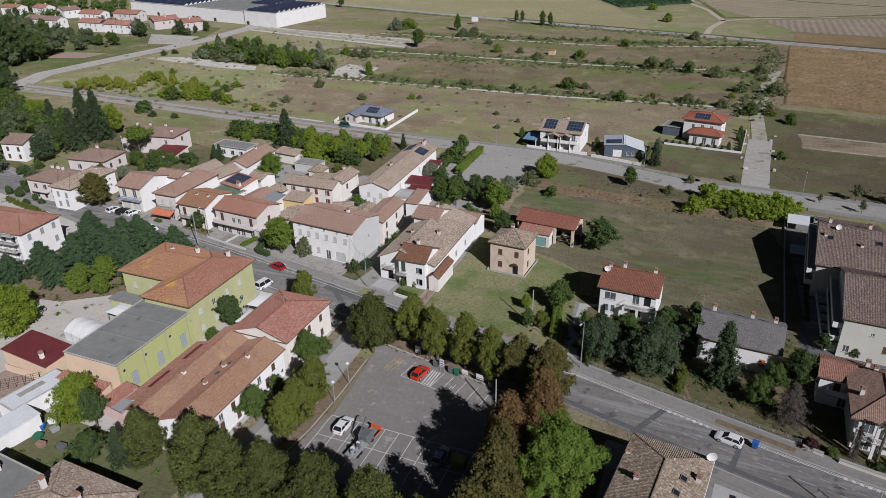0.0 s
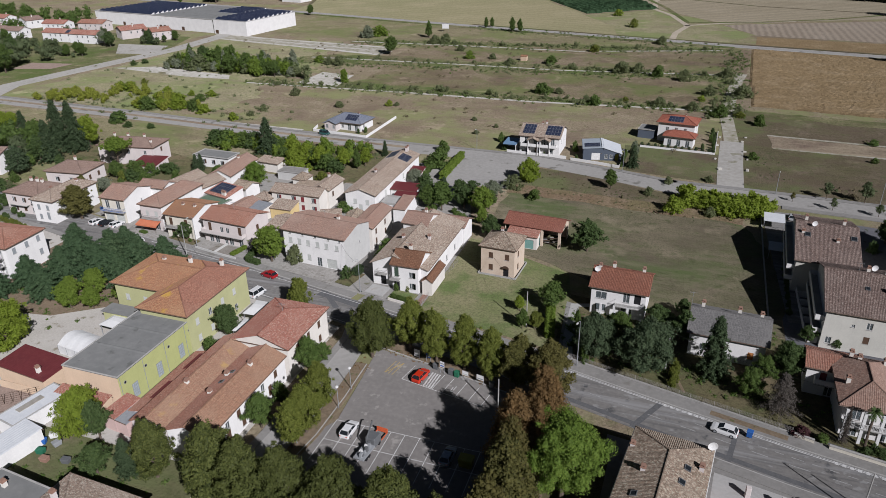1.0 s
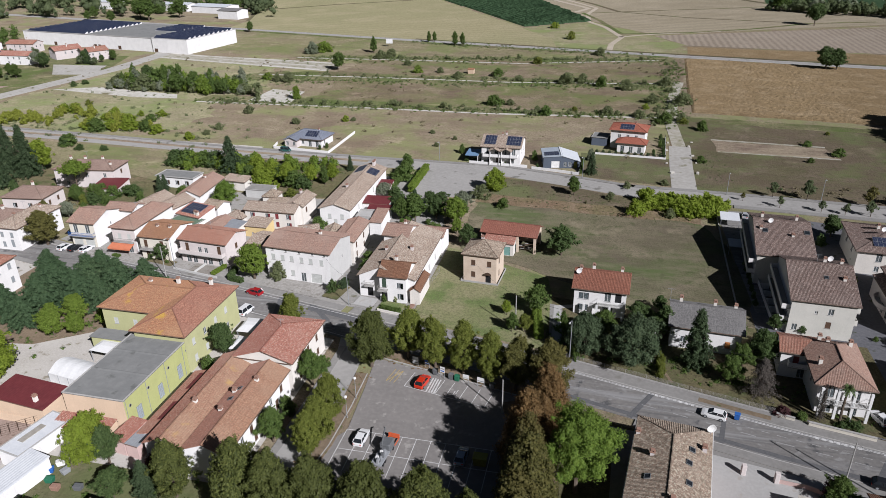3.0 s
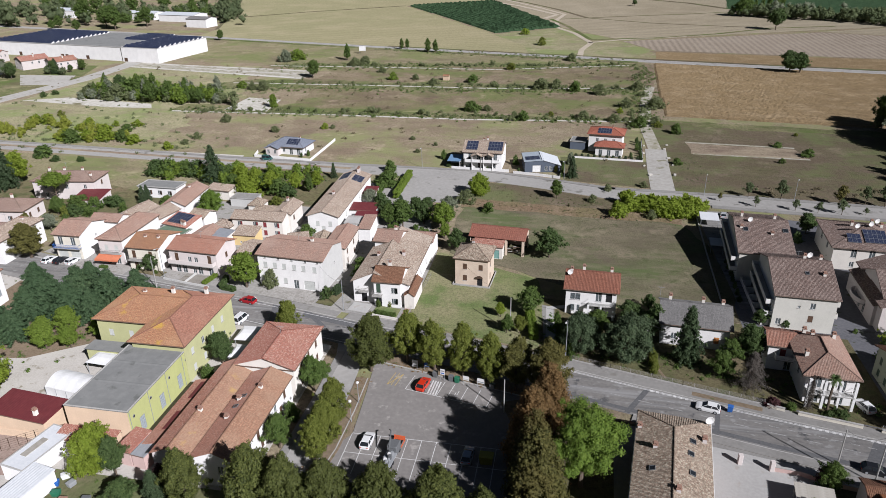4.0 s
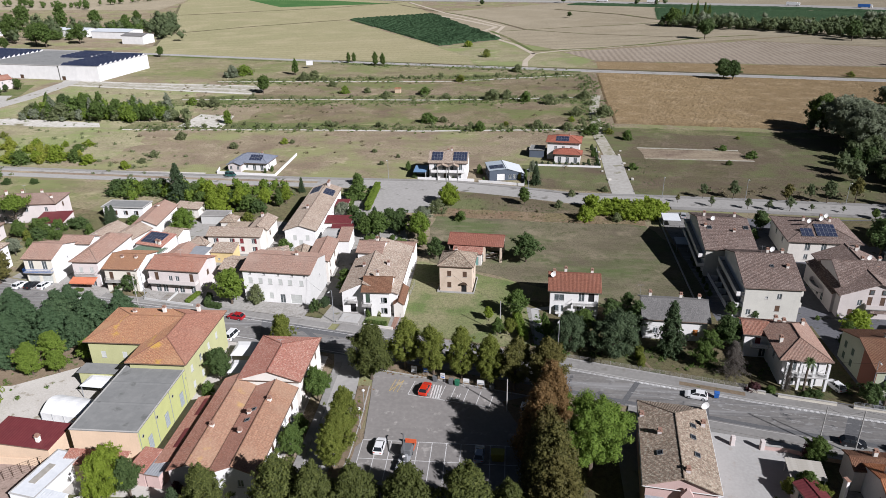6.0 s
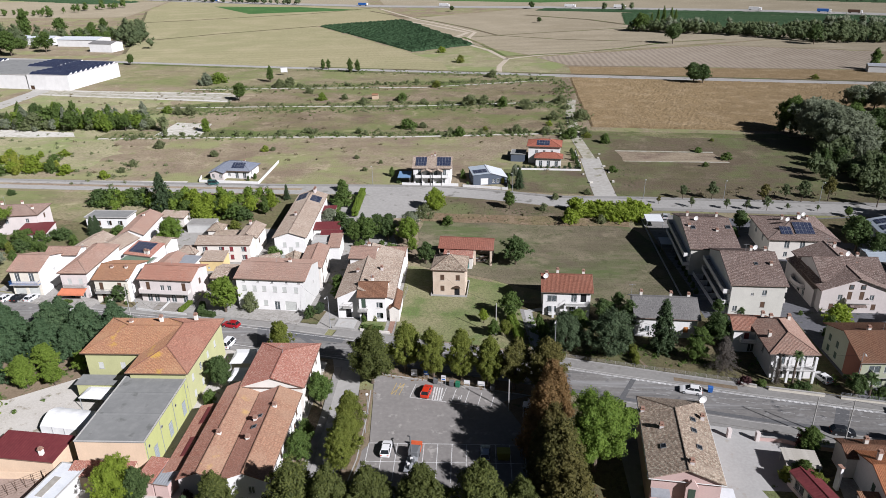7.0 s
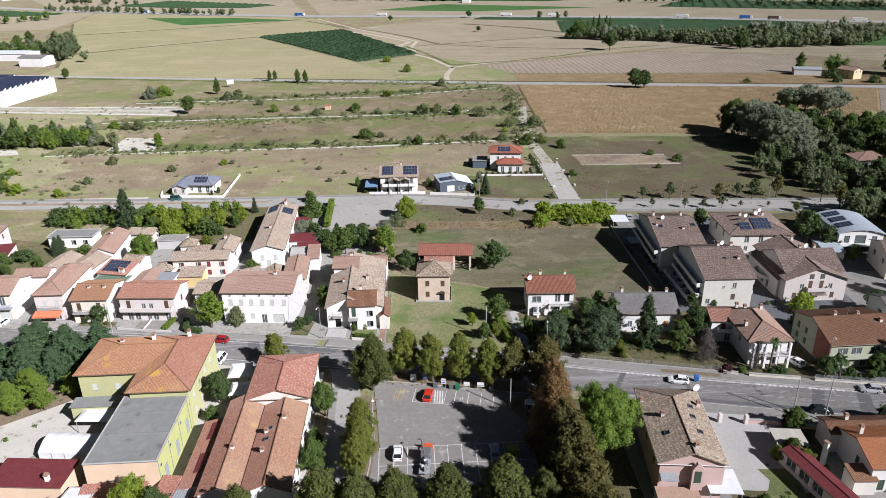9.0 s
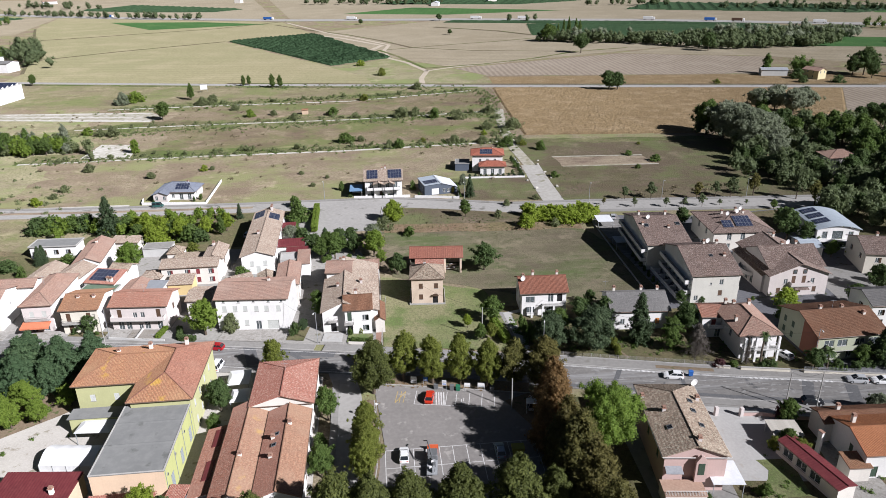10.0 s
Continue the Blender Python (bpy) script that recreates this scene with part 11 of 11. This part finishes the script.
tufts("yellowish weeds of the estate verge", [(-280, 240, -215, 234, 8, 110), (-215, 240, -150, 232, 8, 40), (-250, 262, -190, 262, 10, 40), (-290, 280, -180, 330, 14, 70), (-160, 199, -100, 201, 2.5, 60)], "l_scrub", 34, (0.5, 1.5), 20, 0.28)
tufts("weeds on the bank behind the lawn", [(-48, 186, 14, 181, 2.5, 90), (-48, 198, -8, 191, 2.5, 60), (-8, 189, 20, 186, 2, 30)], "l_dry", 35, (0.12, 0.32), 22, 0.13)
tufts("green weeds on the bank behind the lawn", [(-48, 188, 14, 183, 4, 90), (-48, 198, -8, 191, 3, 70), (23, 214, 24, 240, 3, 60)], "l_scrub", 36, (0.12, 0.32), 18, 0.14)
tufts("garden shrubs and weeds in the shade", [(-18, 112, 18, 104, 2.2, 110), (-20, 122, -18, 108, 1.5, 60), (4, 124, 16, 123, 2, 40), (-150, 100, -115, 96, 6, 120), (-96, 52, -70, 52, 5, 90), (22, 103, 38, 98, 1.6, 50), (60, 96, 100, 88, 5, 120), (10, 56, 24, 52, 4, 60)], "l_green", 37, (0.25, 0.8), 22, 0.2)
tufts("fallen brown leaves in the tree beds", [(-54.5, 92, -55.5, 62, 0.6, 90), (-52, 98.5, -22, 92.2, 0.7, 120), (-18, 88, -16, 50, 2.0, 160)], "l_brown", 38, (0.15, 0.4), 12, 0.14)
for k in range(9):
    shrub("bush_dark", 7.0 + trng.uniform(-1, 1), 236 + k * 3.0, trng.uniform(1.4, 2.2), "dark hedge shrub beside the red-roofed house", 0.6, "hedge round the red-roofed house")
for k in range(11):
    shrub("bush_dark", -16.5 + k * 2.2, 238.4 - 0.15 * k, 1.5, "clipped dark hedge of the red-roofed house", 0.8, "hedge round the red-roofed house")
for k in range(8):
    shrub("bush_green", -20.9 + 0.05 * k, 215 + k * 1.9, 1.5, "clipped hedge beside the blue-grey house", 0.6, "hedge beside the blue-grey house")
hedge([(-72.0, 208.6), (-71.6, 186.4)], 3.0, 1.5, "l_light", "tall clipped light green hedge along the car park", 0.2, 180)
for kd, x, y, h, f in (("green", -64.0, 164.6, 8.0, 1.05), ("green", -67.8, 164.6, 7.0, 1.0), ("light", -52.6, 164.4, 8.6, 1.05), ("dark", -58.6, 168.0, 7.4, 1.0), ("silver", -52.6, 177.6, 5.2, 1.1), ("fir", -67.4, 176.6, 5.2, 1.3), ("dark", -63.6, 178.4, 4.2, 1.4), ("dark", -59.8, 179.6, 3.8, 1.4), ("light", -50.8, 158.6, 4.6, 1.0), ("dark", -70.6, 171.6, 5.4, 1.3), ("silver", -78.6, 181.6, 4.4, 1.2)):
    tree(kd, x, y, h, label_for(kd, "garden tree beside the car park"), fat=f, group="garden trees beside the car park")

for k, (x, y) in enumerate(((8.0, 246), (7.4, 231), (16.6, 241), (17.2, 233), (16.2, 252), (8.6, 221), (16.8, 222), (17.6, 258), (9.0, 256))):
    s = Shape()
    a = trng.uniform(0.5, 0.9)
    s.chamfer_box(-a, -a * 0.6, 0, a, a * 0.6, a * 0.7, 0.12)
    tagged(part("rubble_block", s, "slab", None, "", pose(x, y, 0.03, 0, 0, trng.uniform(0, 90))), "broken pale concrete block beside the track", "rubble", "rubble beside the track")
for x, y, h, kd in ((-117.5, 224.4, 1.8, "bush_dark"), (-115.6, 226.4, 2.2, "bush_green"), (-131.6, 224.2, 1.4, "bush_dark"), (-54.0, 219.6, 1.2, "bush_green"), (-49.0, 219.2, 1.5, "bush_dark"), (-46.6, 219.0, 1.2, "bush_green"), (-60.8, 221.0, 2.4, "bush_dark"), (-64.4, 229.6, 3.4, "bush_green"), (-54.6, 236.0, 4.0, "bush_dark"), (-37.4, 226.2, 3.4, "bush_green"), (-35.6, 218.0, 1.6, "bush_dark"), (-18.0, 229.4, 4.2, "bush_silver"), (3.4, 240.4, 2.0, "bush_dark"), (6.0, 250, 2.6, "bush_green")):
    shrub(kd, x, y, h, "clipped garden shrub beside an estate house", 0.6, "estate garden shrubs")
for x, y, h in ((-119.7, 181.2, 7.4), (-112.8, 186.0, 7.8), (-105.6, 188.6, 6.6), (-127.0, 191.0, 7.0), (-99.8, 192.0, 6.4)):
    tree("yellow", x, y, h, "yellow-green garden tree behind the village houses", fat=0.95, group="yellow garden trees behind the village")
shrub("bush_purple", 23.4, 77.2, 3.4, "purple-leaved shrub beside the gate wall", 0.7)
tree("light", -160.0, 298.4, 6.6, "young tree at the corner of the slab", fat=0.9)
wood("green garden trees at the western village edge", [((-262, 188), (-214, 180)), ((-250, 176), (-210, 168)), ((-240, 164), (-206, 156)), ((-300, 205), (-262, 196)), ((-226, 146), (-218, 144))], 0.2, (4, 9), "l_green", 71, 4, 150)
wood("low dark shrubs in the western front gardens", [((-188, 126), (-172, 125)), ((-192, 134), (-182, 131)), ((-200, 142), (-188, 138))], 0.6, (1.4, 3.4), "l_dark", 78, 2.2, 170)
wood("dark garden trees at the western village edge", [((-226, 140), (-200, 142)), ((-270, 180), (-220, 168)), ((-232, 162), (-206, 166)), ((-290, 196), (-250, 184))], 0.14, (5, 10), "l_far_hazed", 72, 4, 160)
wood("trees and hedges of the far estate gardens", [((-372, 326), (-340, 314)), ((-420, 342), (-372, 338)), ((-440, 330), (-372, 318)), ((-420, 374), (-372, 376)), ((-326, 384), (-318, 380)), ((-332, 360), (-322, 364))], 0.22, (3, 7), "l_far_hazed", 73, 3, 130)
wood("dark trees behind the modern house", [((92, 178), (112, 172)), ((100, 166), (130, 160)), ((96, 184), (140, 178)), ((112, 152), (140, 146))], 0.28, (6, 11), "l_far_hazed", 74, 4, 170)
for x, y, h, kd in ((19.2, 68.6, 4.2, "green"), (16.8, 68.2, 3.0, "olive"), (23.8, 76.0, 5.0, "green"), (20.6, 66.6, 3.4, "olive"), (9.4, 57.6, 2.6, "green")):
    tree(kd, x, y, h, "small leafy tree beside the paved court", fat=1.1, group="court trees")
for k in range(9):
    shrub("bush_olive", -183 + k * 2.2, 123.6 - 0.45 * k, 1.8, "low clipped hedge round the corner garden", 0.7, "corner garden hedge")
wood("light green young trees of the estate thicket", [((-258, 312), (-196, 306)), ((-240, 304), (-205, 301))], 0.28, (3, 10), "l_light", 75, 4, 150)
rs = random.Random(88)
for k in range(30):
    kd = rs.choice(("sapling", "willow", "willow", "poplar"))
    tree(kd, rs.uniform(-262, -190), rs.uniform(301, 314), rs.uniform(6.5, 11.5), label_for(kd, "young tree of the estate thicket"), fat=rs.uniform(0.75, 1.15), group="young trees of the thicket")
wood("silver-green willows of the estate thicket", [((-270, 304), (-236, 302)), ((-204, 303), (-186, 300))], 0.25, (3, 6.5), "l_silver", 76, 3, 150)

# tall trees at the corner of the far belt
for x, y, h in ((135, 684, 16), (142, 689, 19), (148, 692, 21), (155, 691, 20), (160, 694, 18)):
    tree("poplar", x, y, h, "tall pale poplar at the end of the far tree belt", fat=0.5, group="far poplars")
for x, y, h in ((122, 676, 17), (127, 679, 15)):
    tree("green", x, y, h, "dark tree at the end of the far tree belt", fat=1.1, group="far belt trees")
